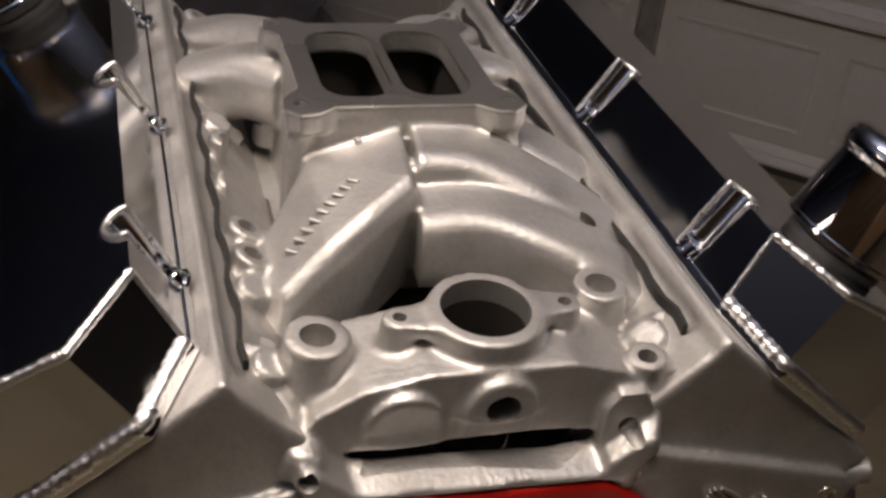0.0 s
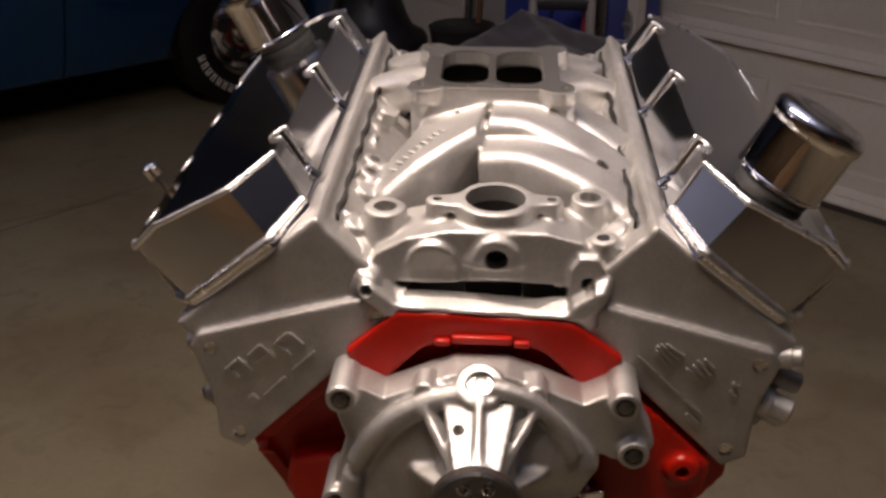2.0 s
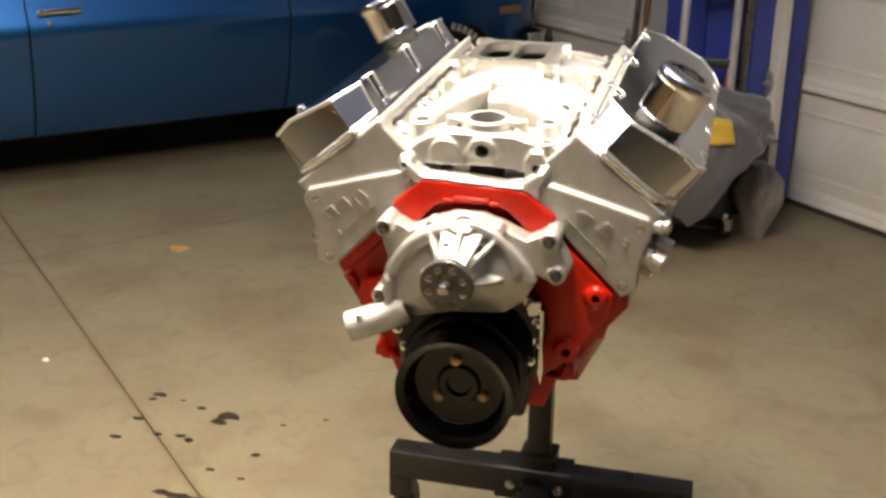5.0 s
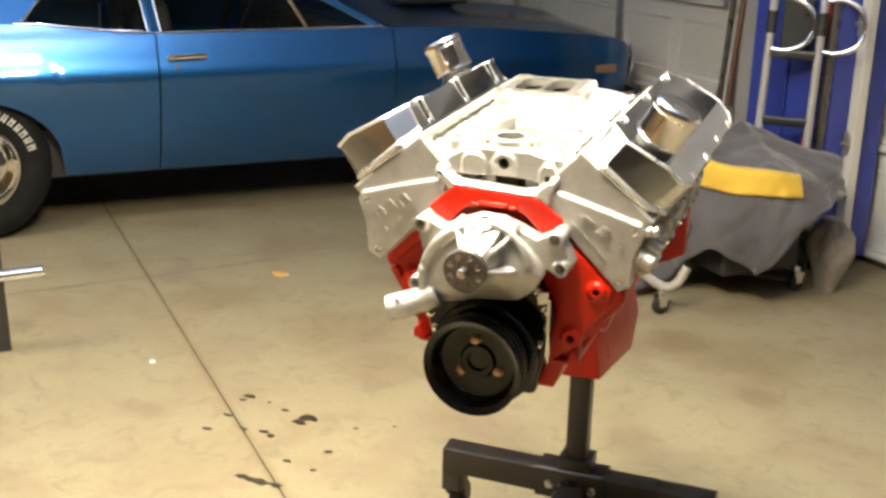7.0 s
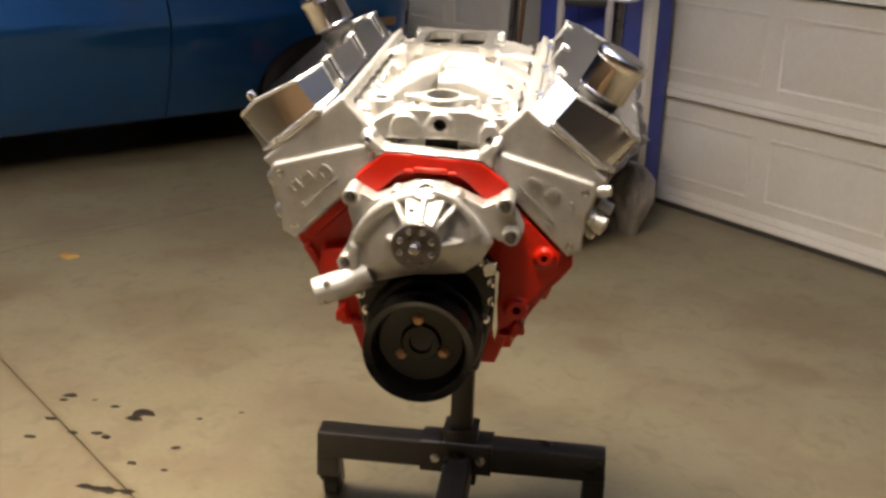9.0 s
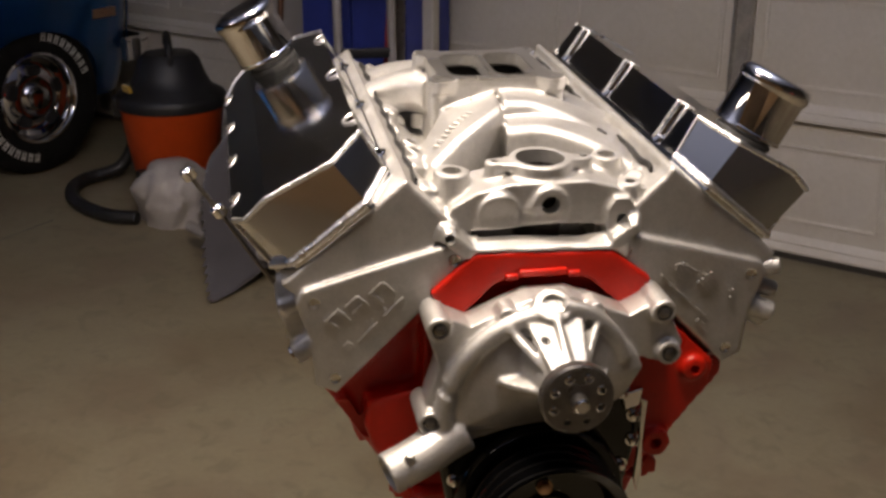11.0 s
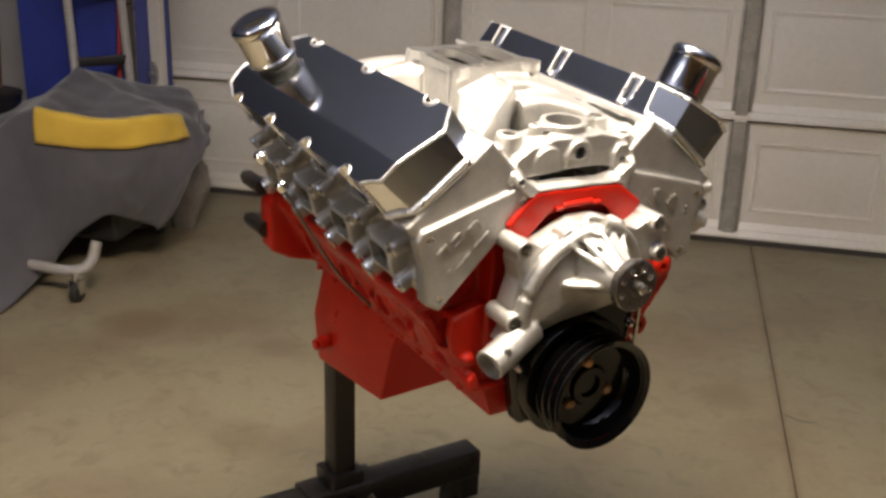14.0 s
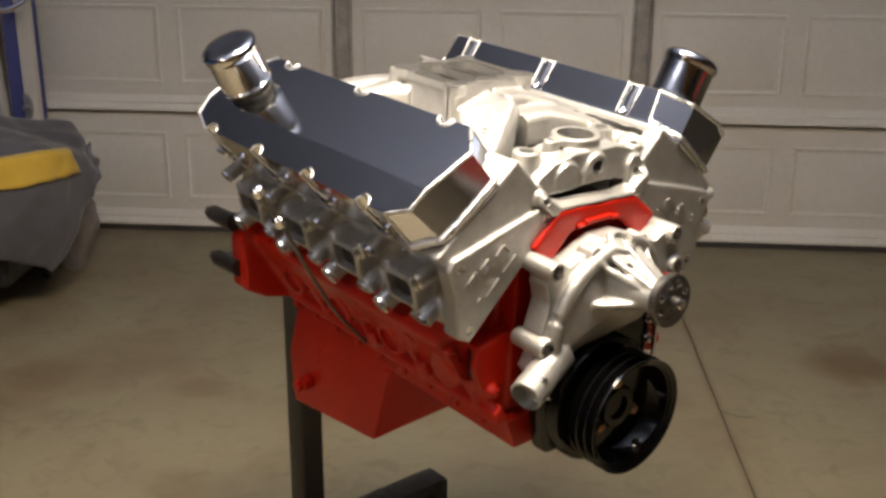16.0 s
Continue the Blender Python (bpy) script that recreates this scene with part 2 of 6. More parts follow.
def prism(bm, pts, y0, y1, f=lambda u, v, y: (u, y, v)):
    """A polygon (u, v) run from y0 to y1."""
    a = [bm.verts.new(f(u, v, y0)) for u, v in pts]
    b = [bm.verts.new(f(u, v, y1)) for u, v in pts]
    n = len(pts)
    bm.faces.new(a)
    bm.faces.new(b[::-1])
    for i in range(n):
        bm.faces.new((a[i], b[i], b[(i + 1) % n], a[(i + 1) % n]))
    return bm


def frame_of(d, up=(0, 0, 1)):
    d = Vector(d).normalized()
    u = Vector(up)
    if abs(d.dot(u.normalized())) > 0.97:
        u = Vector((0, 1, 0)) if abs(d.y) < 0.9 else Vector((1, 0, 0))
    s = d.cross(u).normalized()
    return s, s.cross(d).normalized()


def cyl(bm, p0, p1, r0, r1=None, seg=24, caps=True):
    r1 = r0 if r1 is None else r1
    p0, p1 = Vector(p0), Vector(p1)
    s, u = frame_of(p1 - p0)
    rings = []
    for p, r in ((p0, r0), (p1, r1)):
        rings.append([bm.verts.new(p + (s * math.cos(2 * math.pi * i / seg) + u * math.sin(2 * math.pi * i / seg)) * r) for i in range(seg)])
    for i in range(seg):
        bm.faces.new((rings[0][i], rings[0][(i + 1) % seg], rings[1][(i + 1) % seg], rings[1][i]))
    if caps:
        bm.faces.new(rings[0][::-1])
        bm.faces.new(rings[1])
    return bm


def lathe(bm, p0, axis, profile, seg=40, close=True):
    """A profile of (along, radius) turned about an axis."""
    p0, d = Vector(p0), Vector(axis).normalized()
    s, u = frame_of(d)
    rings = []
    for a, r in profile:
        rings.append([bm.verts.new(p0 + d * a + (s * math.cos(2 * math.pi * i / seg) + u * math.sin(2 * math.pi * i / seg)) * max(r, 1e-5)) for i in range(seg)])
    for q, w in zip(rings, rings[1:]):
        for i in range(seg):
            bm.faces.new((q[i], q[(i + 1) % seg], w[(i + 1) % seg], w[i]))
    if close:
        bm.faces.new(rings[0][::-1])
        bm.faces.new(rings[-1])
    return bm


def spline(pts, steps=8):
    """A smooth line through points."""
    P = [Vector(p) for p in pts]
    P = [P[0] * 2 - P[1]] + P + [P[-1] * 2 - P[-2]]
    out = []
    for i in range(1, len(P) - 2):
        for k in range(steps):
            t = k / steps
            a, b, c, d = P[i - 1], P[i], P[i + 1], P[i + 2]
            out.append(0.5 * ((2 * b) + (c - a) * t + (2 * a - 5 * b + 4 * c - d) * t * t + (3 * b - a - 3 * c + d) * t ** 3))
    out.append(P[-2])
    return out


def sweep(bm, path, section, scales=None, up=(0, 0, 1), caps=True):
    """A closed section (a, b) carried along a path."""
    rings = []
    n = len(path)
    for i, p in enumerate(path):
        d = (path[min(i + 1, n - 1)] - path[max(i - 1, 0)])
        s, u = frame_of(d, up)
        k = scales[i] if scales else (1, 1)
        rings.append([bm.verts.new(p + s * a * k[0] + u * b * k[1]) for a, b in section])
    m = len(section)
    for q, w in zip(rings, rings[1:]):
        for i in range(m):
            bm.faces.new((q[i], q[(i + 1) % m], w[(i + 1) % m], w[i]))
    if caps:
        bm.faces.new(rings[0][::-1])
        bm.faces.new(rings[-1])
    return bm


def circle(r, seg=12):
    return [(r * math.cos(2 * math.pi * i / seg), r * math.sin(2 * math.pi * i / seg)) for i in range(seg)]


def rounded(w, h, r, seg=4):
    out = []
    for cx, cy, a0 in ((w - r, h - r, 0), (-w + r, h - r, 90), (-w + r, -h + r, 180), (w - r, -h + r, 270)):
        for k in range(seg + 1):
            a = radians(a0 + 90 * k / seg)
            out.append((cx + r * math.cos(a), cy + r * math.sin(a)))
    return out


def box(bm, c, size, m=None):
    x, y, z = (v / 2 for v in size)
    vs = []
    for dx, dy, dz in ((-1, -1, -1), (1, -1, -1), (1, 1, -1), (-1, 1, -1), (-1, -1, 1), (1, -1, 1), (1, 1, 1), (-1, 1, 1)):
        v = Vector((dx * x, dy * y, dz * z))
        if m:
            v = m @ v
        vs.append(bm.verts.new(v + Vector(c)))
    for f in ((3, 2, 1, 0), (4, 5, 6, 7), (0, 1, 5, 4), (1, 2, 6, 5), (2, 3, 7, 6), (3, 0, 4, 7)):
        bm.faces.new([vs[i] for i in f])
    return bm


def wavy_bead(bm, path, r, pitch=0.006, seg=7):
    """A weld bead: a tube of small ripples along a line."""
    pts = [Vector(p) for p in path]
    dense = []
    for a, b in zip(pts, pts[1:]):
        k = max(2, int((b - a).length / (pitch / 3)))
        dense += [a.lerp(b, i / k) for i in range(k)]
    dense.append(pts[-1])
    sc = []
    for i in range(len(dense)):
        q = 0.88 + 0.16 * abs(math.sin(i * math.pi / 3)) + 0.16 * noise.noise(dense[i] * 130)
        sc.append((q, q))
    return sweep(bm, dense, circle(r, seg), sc)


def cast(name, adds, cuts, mat, parent, label="", voxel=0.0024, soften=4):
    """A casting: solids melted into one skin, bored, with rounded edges."""
    me = bpy.data.meshes.new(name)
    bmesh.ops.recalc_face_normals(adds, faces=adds.faces)
    adds.to_mesh(me)
    adds.free()
    ob = new(name, me)
    r = ob.modifiers.new("melt", "REMESH")
    r.mode, r.voxel_size = "VOXEL", voxel
    sm = ob.modifiers.new("soft", "SMOOTH")
    sm.factor, sm.iterations = 0.5, soften
    cutter = None
    if cuts is not None and len(cuts.verts):
        cm = bpy.data.meshes.new("cut")
        bmesh.ops.recalc_face_normals(cuts, faces=cuts.faces)
        cuts.to_mesh(cm)
        cuts.free()
        cutter = new("cut", cm)
        c2 = cutter.modifiers.new("melt", "REMESH")
        c2.mode, c2.voxel_size = "VOXEL", voxel * 0.8
        bo = ob.modifiers.new("bore", "BOOLEAN")
        bo.operation, bo.solver, bo.object = "DIFFERENCE", "EXACT", cutter
        s2 = ob.modifiers.new("soft2", "SMOOTH")
        s2.factor, s2.iterations = 0.4, 1
    dg = bpy.context.evaluated_depsgraph_get()
    done = bpy.data.meshes.new_from_object(ob.evaluated_get(dg))
    ob.modifiers.clear()
    ob.data = done
    bpy.data.meshes.remove(me)
    if cutter:
        bpy.data.objects.remove(cutter)
    done.materials.clear()
    done.materials.append(mat)
    done.shade_smooth()
    done.set_sharp_from_angle(angle=radians(50))
    ob.parent = parent
    if label:
        tagged(ob, label)
    return ob


def carve(ob, cuts):
    """Cut a hard-edged part."""
    cm = bpy.data.meshes.new("cut")
    bmesh.ops.recalc_face_normals(cuts, faces=cuts.faces)
    cuts.to_mesh(cm)
    cuts.free()
    cutter = new("cut", cm)
    cutter.parent = ob.parent
    bo = ob.modifiers.new("cut", "BOOLEAN")
    bo.operation, bo.solver, bo.object = "DIFFERENCE", "EXACT", cutter
    dg = bpy.context.evaluated_depsgraph_get()
    done = bpy.data.meshes.new_from_object(ob.evaluated_get(dg))
    ob.modifiers.clear()
    ob.data = done
    bpy.data.objects.remove(cutter)
    done.shade_smooth()
    done.set_sharp_from_angle(angle=radians(30))
    return ob


# ---- room ----
def slab(name, x0, x1, y0, y1, z0, z1, mat, kind="structure", label="", category=""):
    bm = bmesh.new()
    box(bm, ((x0 + x1) / 2, (y0 + y1) / 2, (z0 + z1) / 2), (x1 - x0, y1 - y0, z1 - z0))
    ob = finish(name, bm, mat)
    return tagged(ob, label, category, "", kind)


floor = slab("floor", ROOM_X0, ROOM_X1, ROOM_Y0, WALL_Y + 1.0, -0.16, -0.012, M_SEAL, label="stained brown concrete garage floor with sawn joints", category="floor")


def joint_x(y):
    return 0.20 + (WALL_Y - y) * 0.042


def floor_bay(x0, x1, y0, y1):
    bm = bmesh.new()
    n = 24
    g = 0.0026
    def edge(t, s):
        return 0.0022 * noise.noise(Vector((t * 9.0, s, 3.1)))
    # top with slightly worn, uneven edges
    nx, ny = max(2, int((x1 - x0) / 0.12)), max(2, int((y1 - y0) / 0.12))
    grid = []
    for j in range(ny + 1):
        row = []
        for i in range(nx + 1):
            y = y0 + (y1 - y0) * j / ny
            xa = joint_x(y) if x0 == JOINT_X else x0
            xb = joint_x(y) if x1 == JOINT_X else x1
            x = xa + (xb - xa) * i / nx
            if i == 0:
                x += g + edge(y, 1)
            if i == nx:
                x -= g + edge(y, 2)
            if j == 0:
                y += g + edge(x, 3)
            if j == ny:
                y -= g + edge(x, 4)
            row.append(bm.verts.new((x, y, 0.0)))
        grid.append(row)
    for j in range(ny):
        for i in range(nx):
            bm.faces.new((grid[j][i], grid[j][i + 1], grid[j + 1][i + 1], grid[j + 1][i]))
    r = bmesh.ops.extrude_edge_only(bm, edges=[e for e in bm.edges if e.is_boundary])
    for v in [q for q in r["geom"] if isinstance(q, bmesh.types.BMVert)]:
        v.co.z = -0.012
    return part("concrete_bay", bm, M_FLOOR, floor, smooth=30, recalc=True)


for xs in ((ROOM_X0, JOINT_X), (JOINT_X, ROOM_X1)):
    for ys in ((ROOM_Y0, JOINT_Y), (JOINT_Y, WALL_Y + 1.0)):
        floor_bay(xs[0], xs[1], ys[0], ys[1])


# dirt packed into the joints
bm = bmesh.new()
prism(bm, [(joint_x(ROOM_Y0) - 0.012, ROOM_Y0), (joint_x(ROOM_Y0) + 0.012, ROOM_Y0), (joint_x(WALL_Y) + 0.012, WALL_Y), (joint_x(WALL_Y) - 0.012, WALL_Y)], -0.016, -0.0022, lambda u, v, z: (u, v, z))
part("joint_filler", bm, M_JOINT, floor, "brown dirt packed into the slab joint")
bm = bmesh.new()
box(bm, ((ROOM_X0 + ROOM_X1) / 2, JOINT_Y, -0.0096), (ROOM_X1 - ROOM_X0, 0.024, 0.0140))
part("joint_filler", bm, M_JOINT, floor, "brown dirt packed into the slab joint")


def crack(points, w, name="floor_crack"):
    """A thin open crack, dark inside."""
    bm = bmesh.new()
    pts = spline([(x, y, 0) for x, y in points], 10)
    last = None
    for i, p in enumerate(pts):
        d = (pts[min(i + 1, len(pts) - 1)] - pts[max(i - 1, 0)]).normalized()
        s = Vector((-d.y, d.x, 0))
        j = 0.006 * noise.noise(p * 14) + 0.003 * noise.noise(p * 60)
        k = w * (0.45 + 0.7 * abs(noise.noise(p * 23 + Vector((5, 0, 0)))))
        a, b = bm.verts.new(p + s * (j + k) + Vector((0, 0, 0.0012))), bm.verts.new(p + s * (j - k) + Vector((0, 0, 0.0012)))
        if last:
            bm.faces.new((last[0], a, b, last[1]))
        last = (a, b)
    return part(name, bm, M_OIL, floor, smooth=0)


crack([(-3.05, -1.2), (-3.1, -0.04), (-3.12, 0.4), (-3.16, 0.8), (-3.19, 1.25), (-3.3, 2.2)], 0.0035)
crack([(-3.42, -0.6), (-3.37, 0.15), (-3.33, 0.5), (-3.28, 0.9), (-3.22, 1.5)], 0.0025)
crack([(0.262, 1.98), (0.31, 1.95), (0.355, 1.955)], 0.003)

# walls and ceiling
RD = (-2.42, 2.62)   # door openings
LD = (-8.2, -3.31)
DOOR_H = 2.14
slab("wall_pier", LD[1] + 0.05, RD[0] - 0.05, WALL_Y - 0.02, WALL_Y + 0.16, 0, ROOM_Z, M_WALL, label="painted pier between two garage doors", category="wall")
slab("wall_north_east", RD[1] + 0.05, ROOM_X1, WALL_Y - 0.02, WALL_Y + 0.16, 0, ROOM_Z, M_WALL, label="painted wall beside the garage door", category="wall")
slab("wall_north_west", ROOM_X0, LD[0] - 0.05, WALL_Y - 0.02, WALL_Y + 0.16, 0, ROOM_Z, M_WALL, label="painted wall beside the garage door", category="wall")
slab("wall_header_1", RD[0] - 0.05, RD[1] + 0.05, WALL_Y - 0.02, WALL_Y + 0.16, DOOR_H, ROOM_Z, M_WALL, label="painted header over the garage door", category="wall")
slab("wall_header_2", LD[0] - 0.05, LD[1] + 0.05, WALL_Y - 0.02, WALL_Y + 0.16, DOOR_H, ROOM_Z, M_WALL, label="painted header over the garage door", category="wall")
slab("wall_west", ROOM_X0 - 0.15, ROOM_X0, ROOM_Y0, WALL_Y + 0.16, 0, ROOM_Z, M_BLUEWALL, label="blue-grey painted side wall of the garage", category="wall")
slab("wall_east", ROOM_X1, ROOM_X1 + 0.15, ROOM_Y0, WALL_Y + 0.16, 0, ROOM_Z, M_DIMWALL, label="unseen brown side wall of the garage, coloured dark to cut bounced light", category="wall")
slab("wall_south", ROOM_X0, ROOM_X1, ROOM_Y0 - 0.15, ROOM_Y0, 0, ROOM_Z, M_BOARD, label="raw chipboard back wall of the garage", category="wall")
slab("ceiling", ROOM_X0, ROOM_X1, ROOM_Y0, WALL_Y + 0.16, ROOM_Z, ROOM_Z + 0.12, M_CEIL, label="pale blue-grey painted garage ceiling", category="ceiling")


def garage_door(name, x0, x1, stiles, label):
    door = empty(name, Matrix.Translation((0, 0, 0)), label, "garage door", kind="structure")
    H = 0.505
    Y = WALL_Y
    for k in range(4):
        z0 = 0.028 + k * H if k == 0 else k * H
        z1 = (k + 1) * H - 0.014
        bm = bmesh.new()
        # profile of one section: lip below, flat face, tongue above
        prof = [(Y + 0.045, z0), (Y - 0.030, z0), (Y - 0.030, z0 + 0.008), (Y - 0.014, z0 + 0.028), (Y - 0.016, z0 + 0.032), (Y - 0.003, z0 + 0.056), (Y, z0 + 0.060), (Y, z1 - 0.014), (Y + 0.010, z1), (Y + 0.045, z1)]
        prism(bm, prof, x0, x1, lambda u, v, x: (x, u, v))
        sec = part("door_section", bm, M_WHITEPAINT, door, smooth=30)
        # embossed panels, two to a bay
        edges = [x0] + list(stiles) + [x1]
        for a, b in zip(edges, edges[1:]):
            m = 0.07
            w = (b - a - 3 * m) / 2
            if w < 0.15:
                continue
            for q in range(2):
                xa = a + m + q * (w + m)
                bm = bmesh.new()
                za, zb = z0 + 0.105, z1 - 0.075
                o = [(xa, za), (xa + w, za), (xa + w, zb), (xa, zb)]
                r1 = [bm.verts.new((x, Y + 0.002, z)) for x, z in o]
                def ring(d, y):
                    return [bm.verts.new((x + (d if x == xa else -d), y, z + (d if z == za else -d))) for x, z in o]
                rings = [r1, ring(0.004, Y - 0.004), ring(0.012, Y - 0.0035), ring(0.020, Y + 0.0015), ring(0.030, Y - 0.0005), ring(0.040, Y - 0.0035)]
                for p, s in zip(rings, rings[1:]):
                    for i in range(4):
                        bm.faces.new((p[i], p[(i + 1) % 4], s[(i + 1) % 4], s[i]))
                bm.faces.new(rings[-1])
                part("embossed_panel", bm, M_WHITEPAINT, sec, smooth=25)
    for x in stiles:
        bm = bmesh.new()
        prof = [(x - 0.038, Y + 0.002), (x - 0.038, Y - 0.018), (x - 0.028, Y - 0.020), (x - 0.024, Y - 0.016), (x + 0.024, Y - 0.016), (x + 0.028, Y - 0.020), (x + 0.038, Y - 0.018), (x + 0.038, Y + 0.002)]
        for k in range(4):
            prism(bm, prof, k * H + 0.03, (k + 1) * H - 0.012, lambda u, v, z: (u, v, z))
        st = part("steel_stile", bm, M_GALV, door, "galvanised steel stile", smooth=30)
        for k in range(1, 4):
            hinge(x, k * H, st)
        bm = bmesh.new()
        box(bm, (x, Y - 0.019, 0.10), (0.05, 0.006, 0.13))
        for dz in (0.055, 0.145):
            cyl(bm, (x, Y - 0.02, dz), (x, Y - 0.029, dz), 0.007, seg=6)
        part("corner_bracket", bm, M_GALV, st, smooth=30)
        if name.endswith("1") and x < 0:
            bm = bmesh.new()
            box(bm, (x + 0.004, Y - 0.0245, 0.135), (0.050, 0.002, 0.056))
            part("sticker", bm, M_YELLOW, st, "small yellow warning sticker")
    bm = bmesh.new()
    prism(bm, [(Y - 0.018, 0.0), (Y + 0.04, 0.0), (Y + 0.04, 0.03), (Y - 0.012, 0.03), (Y - 0.02, 0.02)], x0, x1, lambda u, v, x: (x, u, v))
    part("bottom_seal", bm, M_SEAL, door, "black rubber bottom seal", smooth=30)
    for x, sgn in ((x0, 1), (x1, -1)):
        bm = bmesh.new()
        box(bm, (x + sgn * 0.012, Y - 0.012, DOOR_H / 2), (0.05, 0.02, DOOR_H - 0.06))
        es = part("end_stile", bm, M_GALV, door, smooth=30)
        for k in range(1, 4):
            bm = bmesh.new()
            prism(bm, [(-0.028, -0.055), (0.028, -0.055), (0.034, -0.03), (0.016, 0.055), (-0.016, 0.055), (-0.034, -0.03)], Y - 0.028, Y - 0.020, lambda u, v, y, x=x, k=k, sgn=sgn: (x + sgn * 0.01 + u, y, k * H - 0.01 + v))
            cyl(bm, (x + sgn * 0.02, Y - 0.045, k * H), (x - sgn * 0.06, Y - 0.045, k * H), 0.006, seg=10)
            cyl(bm, (x - sgn * 0.045, Y - 0.045, k * H), (x - sgn * 0.06, Y - 0.045, k * H), 0.021, seg=18)
            part("roller_hinge", bm, M_GALV, es, "dull steel roller hinge", smooth=30)
    return door


def hinge(x, z, parent):
    bm = bmesh.new()
    Y = WALL_Y
    box(bm, (x, Y - 0.022, z + 0.035), (0.046, 0.005, 0.075))
    box(bm, (x, Y - 0.022, z - 0.045), (0.046, 0.005, 0.065))
    cyl(bm, (x - 0.024, Y - 0.025, z - 0.006), (x + 0.024, Y - 0.025, z - 0.006), 0.006, seg=10)
    for dz in (0.055, 0.025, -0.035, -0.06):
        cyl(bm, (x, Y - 0.023, z + dz), (x, Y - 0.031, z + dz), 0.0065, seg=6)
    return part("hinge", bm, M_GALV, parent, smooth=30)


garage_door("garage_door_1", RD[0], RD[1], (-1.04, 0.105, 1.25), "white embossed steel sectional garage door, closed")
garage_door("garage_door_2", LD[0], LD[1], (-7.0, -5.7, -4.40), "white embossed steel sectional garage door, closed")


def track_post(name, x, y):
    bm = bmesh.new()
    box(bm, (x, y, 1.1), (0.058, 0.045, 2.2))
    ob = finish(name, bm, M_WHITEPAINT, bevel=0.004)
    tagged(ob, "white painted door track post with dull roller brackets", "trim", "", "structure")
    for z in (0.08, 0.56, 1.06, 1.56):
        bm = bmesh.new()
        n = 20
        prism(bm, [(0.024 * math.cos(2 * math.pi * k / n), 0.052 * math.sin(2 * math.pi * k / n)) for k in range(n)], y - 0.034, y - 0.0235, lambda u, v, q, x=x, z=z: (x - 0.012 + u, q, z + v))
        cyl(bm, (x - 0.012, y - 0.034, z), (x - 0.012, y - 0.050, z), 0.010, seg=12)
        cyl(bm, (x - 0.055, y - 0.040, z), (x + 0.01, y - 0.040, z), 0.007, seg=10)
        part("roller_bracket", bm, M_GALV, ob, "dull steel roller bracket", smooth=30)


track_post("trim_1", -2.205, 3.20)
track_post("trim_2", RD[1] + 0.05, 3.33)
track_post("trim_3", LD[1] + 0.02, 3.36)


def shop_light(x, y, turn, share):
    th = empty("ceiling_light", pose(x, y, LAMP_Z, 0, 0, turn), "white four-tube fluorescent strip light hung under the ceiling", "ceiling light", "ceiling lights")
    bm = bmesh.new()
    prism(bm, [(-0.15, 0.05), (0.15, 0.05), (0.205, 0.005), (0.20, 0.0), (0.14, 0.03), (-0.14, 0.03), (-0.20, 0.0), (-0.205, 0.005)], -0.63, 0.63, lambda u, v, q: (q, u, v))
    part("housing", bm, M_WHITEPAINT, th, smooth=30)
    for dy in (-0.135, -0.045, 0.045, 0.135):
        bm = bmesh.new()
        cyl(bm, (-0.6, dy, 0.008), (0.6, dy, 0.008), 0.013, seg=16)
        part("tube", bm, M_TUBE, th, "glowing fluorescent tube")
    for dx in (-0.5, 0.5):
        bm = bmesh.new()
        cyl(bm, (dx, 0, 0.05), (dx, 0, ROOM_Z - LAMP_Z), 0.003, seg=8)
        part("hanger", bm, M_GALV, th)
    for dy in (-0.135, -0.045, 0.045, 0.135):
        lamp = bpy.data.lights.new("tube_and_uplight", "AREA")
        lamp.shape, lamp.size, lamp.size_y, lamp.spread = "RECTANGLE", 1.2, 0.026, radians(155)
        lamp.energy, lamp.color = LAMP_WATTS * share, (1.0, 0.88, 0.70)
        ob = new("tube_and_uplight", lamp)
        ob.matrix_basis = pose(x, y, LAMP_Z - 0.008, 0, 0, turn) @ Matrix.Translation((0, dy, 0))

    # added lamp above the housing, aimed up to brighten the ceiling
    lamp = bpy.data.lights.new("tube_and_uplight", "AREA")
    lamp.shape, lamp.size, lamp.size_y = "RECTANGLE", 1.2, 0.36
    lamp.energy, lamp.color = LAMP_WATTS * share * 6.5, (1.0, 0.88, 0.70)
    ob = new("tube_and_uplight", lamp)
    ob.matrix_basis = pose(x, y, LAMP_Z + 0.06, 180, 0, turn)


for q in LAMPS:
    shop_light(*q)

# ---- engine ----
ENGINE = pose(-0.2223, 0.5065, 0.7858, 3.2, 0, 44.5)   # crank axis at the plane of the head fronts; y runs to the flywheel end
engine = empty("engine", ENGINE, "red V8 engine with bare aluminium heads and polished valve covers", "engine")
S2 = math.sqrt(0.5)


def bank(side):
    """(across the bank from valley to exhaust, along, up the bore) to engine space."""
    return lambda w, n, y: (side * (w + n) * S2, y, (n - w) * S2)


CREASE = -0.045


def top_n(w):
    n = 0.4035 + 0.290 * (min(w, CREASE) + 0.150)
    return n - 0.030 * max(0.0, w - CREASE)


def base_n(w):
    return 0.349 + 0.09 * (w + 0.146)


REAR = 0.535
BLOCK_R = [(0.0757, 0.259), (0.2086, 0.1266), (0.221, 0.118), (0.222, 0.104), (0.205, 0.082), (0.148, 0.016), (0.150, -0.012)]

